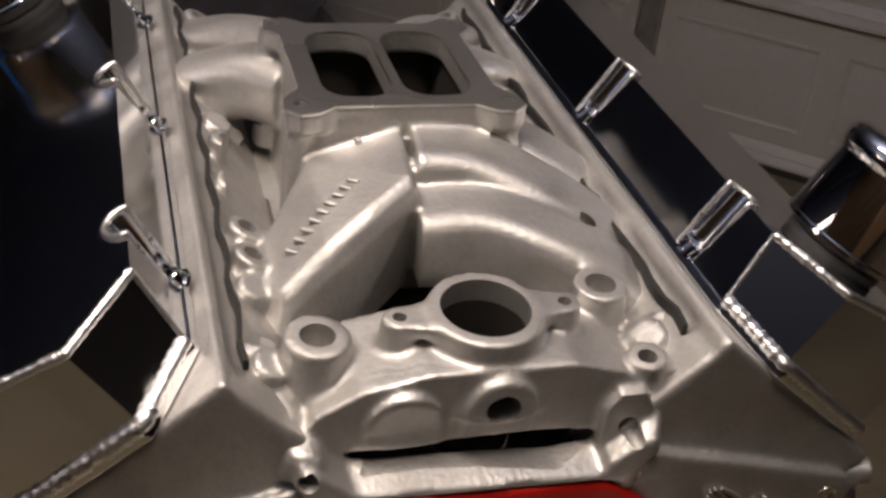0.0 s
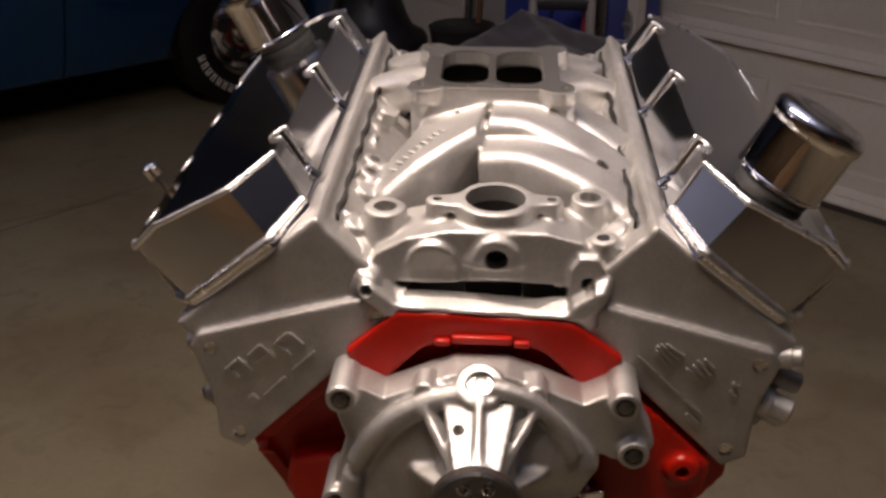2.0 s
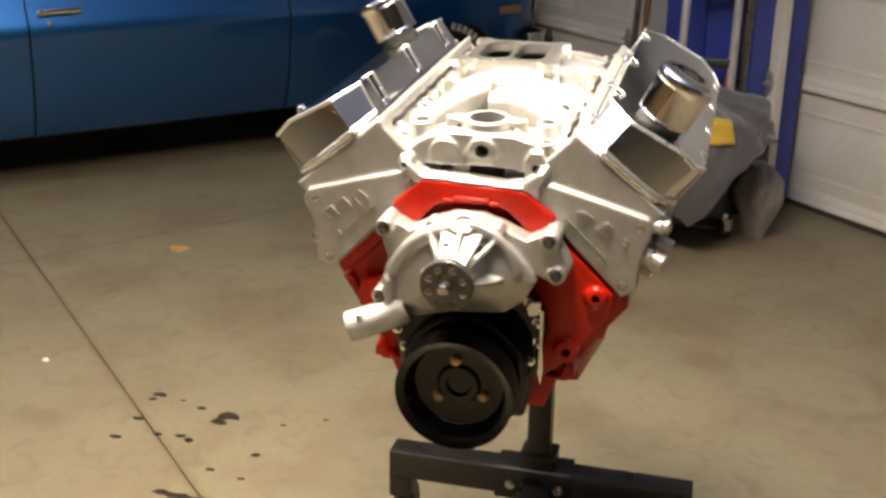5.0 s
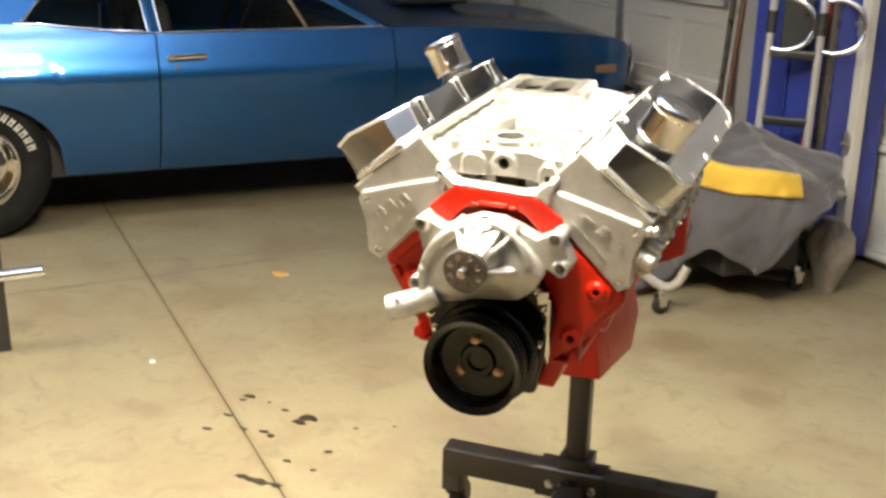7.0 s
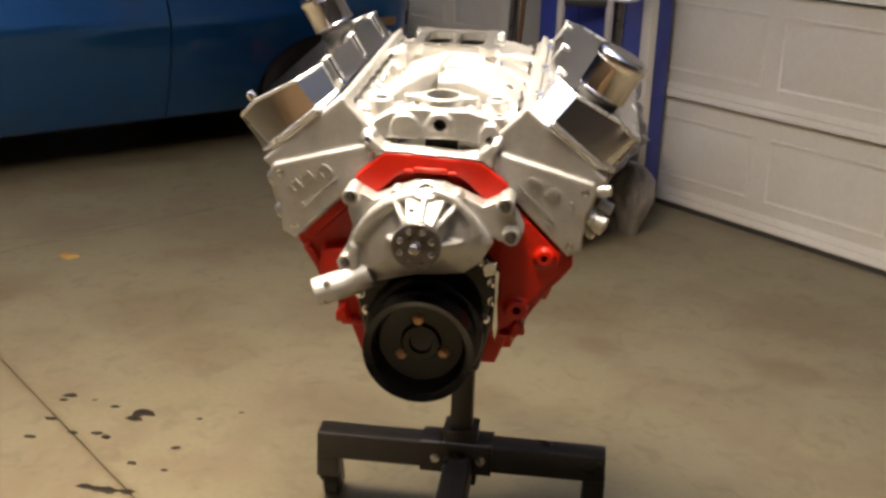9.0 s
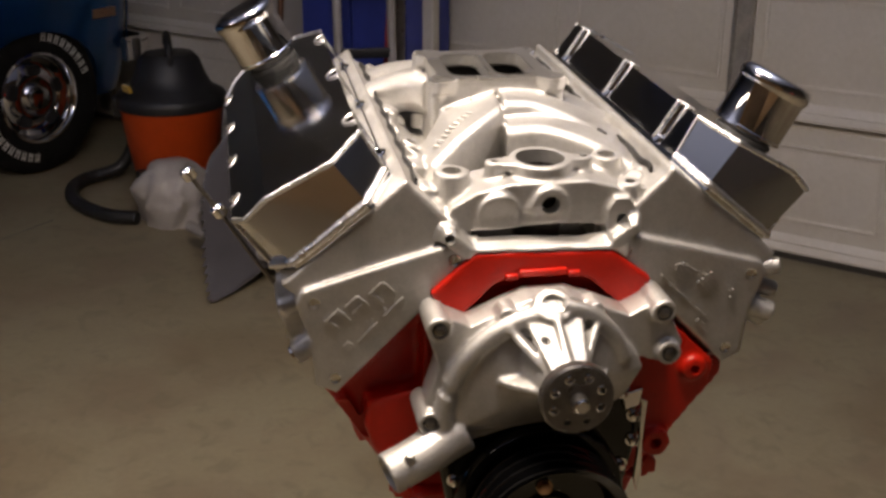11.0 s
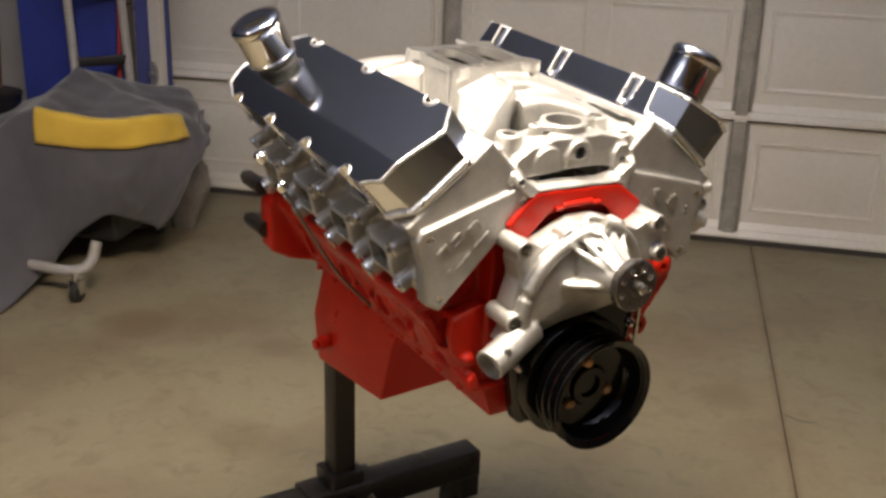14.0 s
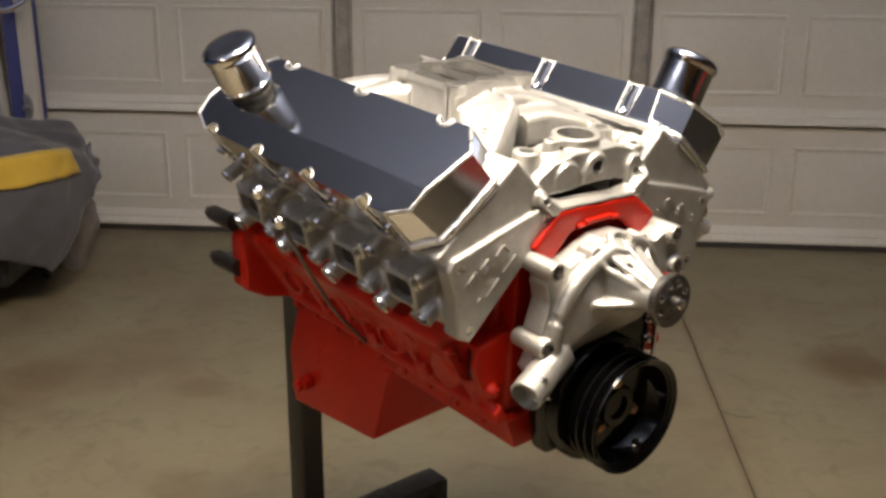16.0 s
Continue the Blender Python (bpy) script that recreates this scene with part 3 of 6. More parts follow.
# block
bm = bmesh.new()
prism(bm, BLOCK_R + [(-x, z) for x, z in reversed(BLOCK_R)], 0.046, 0.525)
prism(bm, BLOCK_R + [(-0.118, -0.012), (-0.118, 0.216), (-0.0757, 0.259)], 0.012, 0.06)
prism(bm, [(-0.110, -0.012), (-0.150, -0.012), (-0.149, 0.012), (-0.172, 0.040), (-0.181, 0.070), (-0.176, 0.100), (-0.110, 0.112)], 0.016, 0.06)
prism(bm, [(-0.112, 0.226), (-0.206, 0.132), (-0.206, 0.116), (-0.196, 0.112), (-0.112, 0.196)], 0.030, 0.06)
china = [(-0.071, 0.2785), (0.074, 0.2725), (0.119, 0.238), (0.097, 0.198), (0.052, 0.242), (0.026, 0.252), (-0.026, 0.252), (-0.052, 0.242), (-0.092, 0.199), (-0.116, 0.237)]
prism(bm, china, -0.013, -0.001)
for sx in (-1, 1):
    # front flank plates, water jacket and mount bosses
    if sx > 0:
        prism(bm, [(0.10, 0.228), (0.204, 0.128), (0.198, 0.098), (0.143, 0.02), (0.10, -0.02), (0.05, 0.10)], -0.006, 0.03)
        cyl(bm, (0.178, -0.014, 0.124), (0.178, 0.05, 0.124), 0.015, seg=20)
        cyl(bm, (0.140, -0.018, 0.036), (0.140, 0.05, 0.036), 0.017, seg=20)
    else:
        cyl(bm, (-0.148, 0.004, 0.030), (-0.148, 0.05, 0.030), 0.009, seg=20)
    for y in (0.07, 0.19, 0.315, 0.44):
        cyl(bm, (sx * 0.16, y, 0.055), (sx * 0.189, y, 0.045), 0.026, seg=24)
    for y in (0.14, 0.26):
        for z in (0.05, 0.0):
            cyl(bm, (sx * 0.13, y, z + 0.02), (sx * (0.186 if z else 0.168), y, z + 0.012), 0.014, seg=18)
    # pan rail
    prism(bm, [(sx * 0.128, -0.016), (sx * 0.152, -0.016), (sx * 0.152, 0.0), (sx * 0.14, 0.012)], 0.0, 0.525)
    for y in (0.04, 0.16, 0.28, 0.40, 0.5):
        prism(bm, [(sx * 0.148, 0.0), (sx * 0.154, 0.0), (sx * 0.212, 0.095), (sx * 0.20, 0.10)], y - 0.006, y + 0.006)
# bell housing flange
bell = [(-0.10, 0.24), (-0.16, 0.19), (-0.228, 0.125), (-0.238, 0.10), (-0.236, 0.02), (-0.20, 0.0), (-0.15, -0.012), (0.15, -0.012), (0.20, 0.0), (0.236, 0.02), (0.238, 0.10), (0.228, 0.125), (0.16, 0.19), (0.10, 0.24)]
prism(bm, bell, 0.50, 0.545)
cut = bmesh.new()
for sx in (-1, 1):
    if sx > 0:
        cyl(cut, (0.178, -0.05, 0.124), (0.178, 0.02, 0.124), 0.006, seg=14)
        cyl(cut, (0.140, -0.05, 0.036), (0.140, 0.02, 0.036), 0.007, seg=14)
        cyl(cut, (0.19, 0.03, 0.08), (0.13, 0.03, 0.08), 0.016, seg=20)
    else:
        sweep(cut, [Vector((-0.22, 0.031, 0.070)), Vector((-0.150, 0.031, 0.070))], rounded(0.0075, 0.025, 0.007))
    for y in (0.19, 0.315, 0.44):
        cyl(cut, (sx * 0.182, y, 0.048), (sx * 0.20, y, 0.042), 0.020, seg=20)
block = cast("block", bm, cut, M_RED, engine, "cast iron block in glossy red paint", voxel=0.003, soften=3)
for sx in (-1, 1):
    for y in (0.19, 0.315, 0.44):
        bm = bmesh.new()
        lathe(bm, (sx * 0.180, y, 0.0486), (sx, 0, -0.33), [(0.0, 0.0185), (0.003, 0.0185), (0.004, 0.0165), (0.0005, 0.0155), (0.0, 0.002)], seg=24)
        part("core_plug", bm, M_RED, block)
# dark plug just inside the slot, in place of its shade
bm = bmesh.new()
sweep(bm, [Vector((-0.170, 0.031, 0.070)), Vector((-0.148, 0.031, 0.070))], rounded(0.0079, 0.0254, 0.007))
part("water_port_shade", bm, M_BORESHADE, block, "dark plug for the shade in the open water port")
# number pad on the front wall
bm = bmesh.new()
box(bm, (0.0, -0.014, 0.255), (0.05, 0.008, 0.007))
box(bm, (-0.033, -0.014, 0.2515), (0.013, 0.007, 0.006))
box(bm, (0.033, -0.014, 0.2515), (0.013, 0.007, 0.006))
part("cast_pad", bm, M_RED, block, bevel=0.0015)

# oil pan
bm = bmesh.new()
prism(bm, [(-0.142, -0.014), (0.142, -0.014), (0.142, -0.020), (-0.142, -0.020)], 0.0, 0.525)
shallow = [(-0.128, -0.016), (0.128, -0.016), (0.108, -0.070), (-0.108, -0.070)]
prism(bm, shallow, 0.004, 0.34)
v = {}
P = {"a": (-0.128, 0.235, -0.016), "b": (0.128, 0.235, -0.016), "c": (-0.128, 0.515, -0.016), "d": (0.128, 0.515, -0.016),
     "e": (-0.112, 0.29, -0.085), "f": (0.112, 0.29, -0.085), "g": (-0.112, 0.322, -0.212), "h": (0.114, 0.330, -0.206),
     "i": (-0.140, 0.512, -0.215), "j": (0.140, 0.512, -0.21), "k": (-0.150, 0.512, -0.12), "l": (0.150, 0.512, -0.12), "m": (-0.150, 0.37, -0.10), "n": (0.150, 0.37, -0.10)}
for k2, c in P.items():
    v[k2] = bm.verts.new(c)
for f in ("abdc", "aefb", "egh f", "gijh", "iklj", "kcdl", "aemc", "emg", "mgik", "mkc", "bfnd", "fnh", "nhjl", "nld"):
    bm.faces.new([v[q] for q in f if q != " "])
bmesh.ops.recalc_face_normals(bm, faces=bm.faces)
pan = part("oil_pan", bm, M_RED, engine, "red painted steel oil pan with a deep rear sump", bevel=0.006, segs=3, smooth=30)
bm = bmesh.new()
cyl(bm, (-0.148, 0.455, -0.150), (-0.166, 0.455, -0.152), 0.013, seg=18)
cyl(bm, (-0.166, 0.455, -0.152), (-0.176, 0.455, -0.153), 0.010, seg=6)
part("drain_plug", bm, M_RED, pan, bevel=0.001)
for sx in (-1, 1):
    for k in range(9):
        y = 0.03 + k * 0.058
        bm = bmesh.new()
        cyl(bm, (sx * 0.147, y, -0.016), (sx * 0.147, y, -0.026), 0.0055, seg=6)
        part("pan_bolt", bm, M_RED, pan)

# black timing cover with its bolts, and the pointer
bm = bmesh.new()
tc = [(0.114 * math.cos(a), 0.070 + 0.100 * math.sin(a)) for a in [math.pi * k / 14 for k in range(15)]] + [(-0.10, 0.0), (-0.085, -0.07), (0.085, -0.07), (0.10, 0.0)]
prism(bm, tc, -0.036, -0.004)
tcover = part("timing_cover", bm, M_BLACK, engine, "black painted timing cover", bevel=0.008, segs=3)
for a in (-28, -8, 12, 32, 52, 128, 148, 168, 190, 208):
    x, z = 0.105 * math.cos(radians(a)), 0.070 + 0.091 * math.sin(radians(a))
    bm = bmesh.new()
    lathe(bm, (x, -0.034, z), (0, -1, 0), [(0, 0.008), (0.003, 0.008), (0.003, 0.0055), (0.009, 0.005), (0.010, 0.003)], seg=12)
    part("cover_bolt", bm, M_CHROME, tcover, "chrome cover bolt")
bm = bmesh.new()
prism(bm, [(0.106, 0.115), (0.113, 0.112), (0.1115, 0.06), (0.114, 0.02), (0.110, -0.004), (0.105, 0.016), (0.107, 0.06)], -0.048, -0.043)
prism(bm, [(0.086, 0.12), (0.108, 0.125), (0.106, 0.105), (0.09, 0.10)], -0.044, -0.036)
part("timing_pointer", bm, M_CHROME, engine, "chrome timing pointer", bevel=0.001)

# damper and pulley
bm = bmesh.new()
lathe(bm, (0, -0.013, 0.0), (0, -1, 0), [(0, 0.05), (0.004, 0.090), (0.010, 0.093), (0.038, 0.093), (0.042, 0.090), (0.043, 0.082), (0.038, 0.078), (0.038, 0.02)], seg=72)
part("crank_damper", bm, M_BLACK, engine, "gloss black crankshaft damper")
bm = bmesh.new()
prof = [(0.040, 0.03), (0.040, 0.070), (0.046, 0.0823), (0.049, 0.0842), (0.053, 0.073), (0.057, 0.073), (0.061, 0.0842), (0.064, 0.0842),
        (0.068, 0.073), (0.072, 0.073), (0.076, 0.0842), (0.079, 0.0846), (0.083, 0.073), (0.087, 0.073), (0.091, 0.0837), (0.094, 0.0832), (0.0945, 0.084),
        (0.090, 0.076), (0.066, 0.070), (0.058, 0.064), (0.056, 0.050), (0.056, 0.032), (0.062, 0.028), (0.062, 0.018), (0.056, 0.016), (0.056, 0.004)]
lathe(bm, (0, -0.022, 0.0), (0, -1, 0), prof, seg=72)
pulley = part("crank_pulley", bm, M_BLACK, engine, "gloss black grooved crank pulley", smooth=30)
for a in (97, 217, 337):
    x, z = 0.038 * math.cos(radians(a)), 0.038 * math.sin(radians(a))
    bm = bmesh.new()
    lathe(bm, (x, -0.077, z), (0, -1, 0), [(0, 0.0095), (0.0018, 0.0095), (0.0018, 0.0078), (0.007, 0.0076), (0.008, 0.006)], seg=6)
    part("pulley_bolt", bm, M_BRASS, pulley, "yellow zinc bolt")

# water pump
bm = bmesh.new()
outline = [(-0.112, 0.222), (-0.100, 0.224), (-0.080, 0.214), (-0.045, 0.230), (-0.020, 0.240), (0.022, 0.240), (0.048, 0.230), (0.085, 0.214), (0.104, 0.224), (0.118, 0.222), (0.132, 0.206),
           (0.146, 0.178), (0.136, 0.158), (0.112, 0.160), (0.090, 0.172), (0.080, 0.135), (0.050, 0.104), (-0.01, 0.098), (-0.075, 0.082), (-0.12, 0.062), (-0.13, 0.075), (-0.115, 0.100), (-0.124, 0.130), (-0.112, 0.170), (-0.120, 0.196)]
prism(bm, outline, -0.046, -0.010)
dome = [(0.004 + 0.106 * math.cos(radians(a)), 0.118 + 0.108 * math.sin(radians(a))) for a in range(190, 14, -8)] + [(0.086, 0.128), (0.060, 0.108), (0.020, 0.103), (-0.040, 0.098)]
rings = []
for k, y in ((1.0, -0.040), (0.98, -0.056), (0.85, -0.062), (0.55, -0.069), (0.30, -0.074)):
    rings.append([bm.verts.new((x * k, y, 0.165 + (z - 0.165) * k)) for x, z in dome])
bm.faces.new(rings[0])
bm.faces.new(rings[-1][::-1])
for q, r in zip(rings, rings[1:]):
    for i in range(len(dome)):
        bm.faces.new((q[i], r[i], r[(i + 1) % len(dome)], q[(i + 1) % len(dome)]))
# scroll to the inlet
sweep(bm, spline([(-0.085, -0.046, 0.096), (-0.115, -0.052, 0.082), (-0.140, -0.060, 0.073), (-0.168, -0.068, 0.064)]), circle(0.0225, 22))
# raised arc across the front
arc = [(0.004 + 0.112 * math.cos(a), -0.054 - 0.004 * math.sin(a), 0.118 + 0.112 * math.sin(a)) for a in [radians(188 - 98 * k / 14) for k in range(15)]]
sweep(bm, [Vector(p) for p in arc], circle(0.0105, 12))
arc = [(0.080 * math.cos(a), -0.060, 0.150 + 0.088 * math.sin(a)) for a in [radians(90 - 75 * k / 10) for k in range(11)]]
sweep(bm, [Vector(p) for p in arc], circle(0.008, 10))
# corner bosses and legs to the block
for x, z in ((-0.114, 0.218), (0.118, 0.220), (-0.122, 0.112), (0.128, 0.172)):
    cyl(bm, (x, -0.057, z), (x, 0.0, z), 0.0132, seg=24)
for x in (-0.045, 0.045):
    cyl(bm, (x, -0.058, 0.228), (x, -0.03, 0.228), 0.0095, seg=16)
lathe(bm, (0, -0.052, 0.228), (0, -0.5, 0.86), [(-0.012, 0.021), (0.012, 0.0205), (0.014, 0.019)], seg=28)
# snout, web and ribs
prism(bm, [(-0.030, -0.062), (0.030, -0.062), (0.016, -0.137), (-0.016, -0.137)], 0.0, 0.007, lambda u, v, z: (u, v, z + 0.221 + (v + 0.062) * 0.40))
lathe(bm, (0, -0.07, 0.180), (0, -1, 0.06), [(0, 0.036), (0.03, 0.027), (0.07, 0.021), (0.076, 0.018)], seg=32)
prism(bm, [(-0.070, 0.236), (-0.138, 0.196), (-0.066, 0.18)], -0.0035, 0.0035, lambda u, v, x: (x, u, v))
for sx in (-1, 1):
    m = [(0, -0.066, 0.175), (sx * 0.050, -0.068, 0.218), (sx * 0.044, -0.074, 0.210), (sx * 0.012, -0.136, 0.186), (0, -0.136, 0.176)]
    a = [bm.verts.new(p) for p in m]
    b = [bm.verts.new((p[0] - sx * 0.004, p[1] + 0.001, p[2] + 0.007)) for p in m]
    bm.faces.new(a)
    bm.faces.new(b[::-1])
    for i in range(5):
        bm.faces.new((a[i], b[i], b[(i + 1) % 5], a[(i + 1) % 5]))
    m = [(0, -0.066, 0.182), (sx * 0.058, -0.07, 0.166), (sx * 0.052, -0.078, 0.166), (sx * 0.012, -0.13, 0.178)]
    a = [bm.verts.new(p) for p in m]
    b = [bm.verts.new((p[0], p[1], p[2] - 0.007)) for p in m]
    bm.faces.new(a)
    bm.faces.new(b[::-1])
    for i in range(4):
        bm.faces.new((a[i], b[i], b[(i + 1) % 4], a[(i + 1) % 4]))
cut = bmesh.new()
cyl(cut, (-0.016, -0.090, 0.20), (-0.016, -0.090, 0.24), 0.005, seg=16)
lathe(cut, (0, -0.052, 0.228), (0, -0.5, 0.86), [(0.007, 0.012), (0.03, 0.012)], seg=24)
cyl(cut, (-0.150, -0.067, 0.067), (-0.20, -0.069, 0.053), 0.019, seg=24)
for x, z in ((-0.114, 0.218), (0.118, 0.220), (-0.122, 0.112), (0.128, 0.172)):
    cyl(cut, (x, -0.09, z), (x, -0.053, z), 0.0088, seg=18)
pump = cast("water_pump", bm, cut, M_CAST, engine, "bare cast aluminium water pump", voxel=0.0019, soften=3)
bm = bmesh.new()
lathe(bm, (0, -0.050, 0.232), (0, -0.5, 0.86), [(0.0, 0.0115), (0.006, 0.0115), (0.006, 0.0075), (0.001, 0.007)], seg=6)
part("hex_plug", bm, M_MACH, pump, "machined hex plug")
for x, z in ((-0.114, 0.218), (0.118, 0.220), (-0.122, 0.112), (0.128, 0.172)):
    bm = bmesh.new()
    lathe(bm, (x, -0.0515, z), (0, -1, 0), [(0, 0.0082), (0.002, 0.0082), (0.002, 0.0066), (0.006, 0.0066), (0.007, 0.005)], seg=6)
    part("pump_bolt", bm, M_STEEL, pump, "dark hex bolt")
bm = bmesh.new()
lathe(bm, (-0.146, -0.075, 0.084), (-0.3, -1, 0.5), [(0, 0.007), (0.004, 0.007), (0.007, 0.004)], seg=6)
part("drain_plug", bm, M_ZINC, pump)
bm = bmesh.new()
lathe(bm, (0, -0.138, 0.1845), (0, -1, 0.06), [(0, 0.012), (0.001, 0.0345), (0.003, 0.036), (0.012, 0.036), (0.014, 0.034), (0.0145, 0.012), (0.015, 0.0085), (0.026, 0.0080), (0.027, 0.006)], seg=48)
hub = part("pump_hub", bm, M_STEEL, pump, "dark machined steel fan hub")
cut = bmesh.new()
for k in range(8):
    a = radians(22.5 + 45 * k)
    r = 0.0245
    cyl(cut, (r * math.cos(a), -0.13, 0.1845 + r * math.sin(a)), (r * math.cos(a), -0.17, 0.187 + r * math.sin(a)), 0.0036, seg=12)
carve(hub, cut)
for k in range(8):
    a = radians(22.5 + 45 * k)
    r = 0.0245
    bm = bmesh.new()
    lathe(bm, (r * math.cos(a), -0.1525, 0.1853 + r * math.sin(a)), (0, -1, 0.06), [(-0.003, 0.0034), (0.0, 0.0034), (0.0008, 0.0038), (0.0002, 0.0048), (-0.003, 0.0048)], seg=14)
    part("hole_rim", bm, M_CHROME, hub)
bm = bmesh.new()
lathe(bm, (0, -0.155, 0.1857), (0, -1, 0.06), [(0, 0.0078), (0.011, 0.0075), (0.0125, 0.006)], seg=24)
part("shaft_end", bm, M_CHROME, hub, "bright shaft end")

# heads
PORTS = (0.075, 0.196, 0.319, 0.441)
for side in (1, -1):
    F = bank(side)
    bm = bmesh.new()
    low = [(-0.136, 0.236), (0.052, 0.236), (0.058, 0.262), (0.048, 0.282), (0.012, 0.306), (-0.002, 0.336), (-0.152, 0.330), (-0.152, 0.285), (-0.150, 0.262)]
    prism(bm, low, 0.005, 0.525, lambda u, v, y: F(u, v, y))
    # rocker box with its rail
    up = [(-0.150, 0.325), (0.004, 0.330), (0.010, base_n(0.010)), (-0.150, base_n(-0.150))]
    prism(bm, up, 0.006, REAR - 0.004, lambda u, v, y: F(u, v, y))
    prism(bm, [(-0.153, base_n(-0.153) - 0.008), (0.010, base_n(0.010) - 0.010), (0.010, base_n(0.010)), (-0.153, base_n(-0.153))], 0.004, REAR + 0.006, lambda u, v, y: F(u, v, y))
    # smooth end of the rocker box above the front pad
    end = [(0.010, 0.334), (-0.050, 0.300), (-0.102, 0.272), (-0.140, 0.258), (-0.148, 0.290), (-0.151, 0.325), (-0.152, base_n(-0.152) - 0.002), (0.008, base_n(0.008) - 0.002)]
    prism(bm, end, 0.003, 0.03, lambda u, v, y: F(u, v, y))
    # front pad with a straight ledge along its top
    front = [(-0.133, 0.240), (0.060, 0.240), (0.067, 0.262), (0.034, 0.300), (0.014, 0.340), (0.000, 0.3445), (-0.062, 0.310), (-0.108, 0.2835), (-0.136, 0.268), (-0.145, 0.250)]
    prism(bm, front, -0.0065, 0.02, lambda u, v, y: F(u, v, y))
    sweep(bm, [Vector(F(w, n, -0.0035)) for w, n in ((0.014, 0.3395), (0.000, 0.344), (-0.062, 0.3095), (-0.108, 0.283), (-0.135, 0.2675))], circle(0.0030, 8))
    # exhaust ports
    for y in PORTS:
        sweep(bm, [Vector(F(0.0, 0.286, y)), Vector(F(0.044, 0.3115, y)), Vector(F(0.054, 0.3173, y))], rounded(0.030, 0.0235, 0.008))
        cyl(bm, F(0.03, 0.262, y + 0.058), F(0.078, 0.272, y + 0.058), 0.015, seg=18)
        cyl(bm, F(0.0, 0.312, y - 0.032), F(0.040, 0.332, y - 0.032), 0.012, seg=18)
        cyl(bm, F(0.0, 0.312, y + 0.03), F(0.040, 0.332, y + 0.03), 0.010, seg=18)
        cyl(bm, F(0.02, 0.276, y - 0.034), F(0.070, 0.284, y - 0.034), 0.0125, seg=18)
        cyl(bm, F(0.03, 0.246, y + 0.012), F(0.066, 0.250, y + 0.012), 0.0115, seg=18)
        cyl(bm, F(0.0, 0.330, y + 0.062), F(0.034, 0.340, y + 0.062), 0.011, seg=18)
    # end bosses
    if side > 0:
        cyl(bm, F(0.030, 0.325, 0.02), F(0.054, 0.335, 0.02), 0.010, seg=18)
        cyl(bm, F(0.030, 0.298, 0.016), F(0.068, 0.305, 0.016), 0.012, seg=18)
    cut = bmesh.new()
    for y in PORTS:
        sweep(cut, [Vector(F(0.0, 0.286, y)), Vector(F(0.09, 0.3383, y))], rounded(0.0240, 0.0180, 0.008))
        cyl(cut, F(0.05, 0.266, y + 0.058), F(0.10, 0.276, y + 0.058), 0.008, seg=14)
        cyl(cut, F(0.02, 0.322, y - 0.032), F(0.06, 0.341, y - 0.032), 0.0052, seg=14)
        cyl(cut, F(0.05, 0.281, y - 0.034), F(0.09, 0.287, y - 0.034), 0.0055, seg=14)
    for w, n in ((0.0, 0.329), (0.048, 0.254), (-0.127, 0.255)):
        cyl(cut, F(w, n, -0.03), F(w, n, 0.012), 0.0058, seg=14)
    head = cast("cylinder_head", bm, cut, M_CAST, engine, "bare aluminium cylinder head with raised casting marks", voxel=0.0025, soften=2)
    for w, n in ((0.0, 0.329), (0.048, 0.254), (-0.127, 0.255)):
        bm = bmesh.new()
        c = Vector(F(w, n, -0.0070))
        lathe(bm, c, (0, 1, 0), [(0.0015, 0.0066), (0.0, 0.0062), (0.0012, 0.0046), (0.012, 0.0046), (0.012, 0.001)], seg=18)
        ring = part("threaded_hole", bm, M_ZINC, head, "threaded bolt hole")
        # dark disc set in the bolt hole to stand for its shade
        bm = bmesh.new()
        cyl(bm, c + Vector((0, 0.003, 0)), c + Vector((0, 0.006, 0)), 0.0047, seg=14)
        part("hole", bm, M_BORESHADE, ring, "dark disc for the shade in the threaded hole")
    for y in PORTS:
        bm = bmesh.new()
        a, b = Vector(F(0.061, 0.268, y + 0.058)), Vector(F(0.079, 0.2722, y + 0.058))
        lathe(bm, a, b - a, [(0.010, 0.0082), (0.0185, 0.0088), (0.0192, 0.0125), (0.0187, 0.0145), (0.010, 0.0147)], seg=24)
        part("plug_seat", bm, M_CHROME, head, "bright machined seat ring")
        bm = bmesh.new()
        a, b = Vector(F(0.02, 0.322, y - 0.032)), Vector(F(0.0405, 0.3322, y - 0.032))
        d = (b - a).normalized()
        lathe(bm, b - d * 0.004, d, [(0, 0.0052), (0.0045, 0.0056), (0.0048, 0.010), (0.0035, 0.0112), (0, 0.0113)], seg=20)
        part("stud_hole_ring", bm, M_ZINC, head)
        for w, n, dy in ((0.068, 0.2502, 0.012), (0.036, 0.3406, 0.062), (0.072, 0.2842, -0.034)):
            bm = bmesh.new()
            a, b = Vector(F(w - 0.03, n - 0.004, y + dy)), Vector(F(w, n, y + dy))
            d = (b - a).normalized()
            lathe(bm, b - d * 0.004, d, [(0, 0.0056), (0.0040, 0.0058), (0.0046, 0.0085), (0.0040, 0.0105), (0, 0.0108)], seg=18)
            hole = part("stud_hole_ring", bm, M_CHROME, head, "bright machined hole ring")
            # dark disc inside the ring, coloured as the shade of a hole
            bm = bmesh.new()
            cyl(bm, b - d * 0.003, b - d * 0.0005, 0.0057, seg=14)
            part("hole", bm, M_BORESHADE, hole, "dark disc for the shade in the threaded hole")
    # dark plugs below the port mouths, for the shade inside
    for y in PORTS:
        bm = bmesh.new()
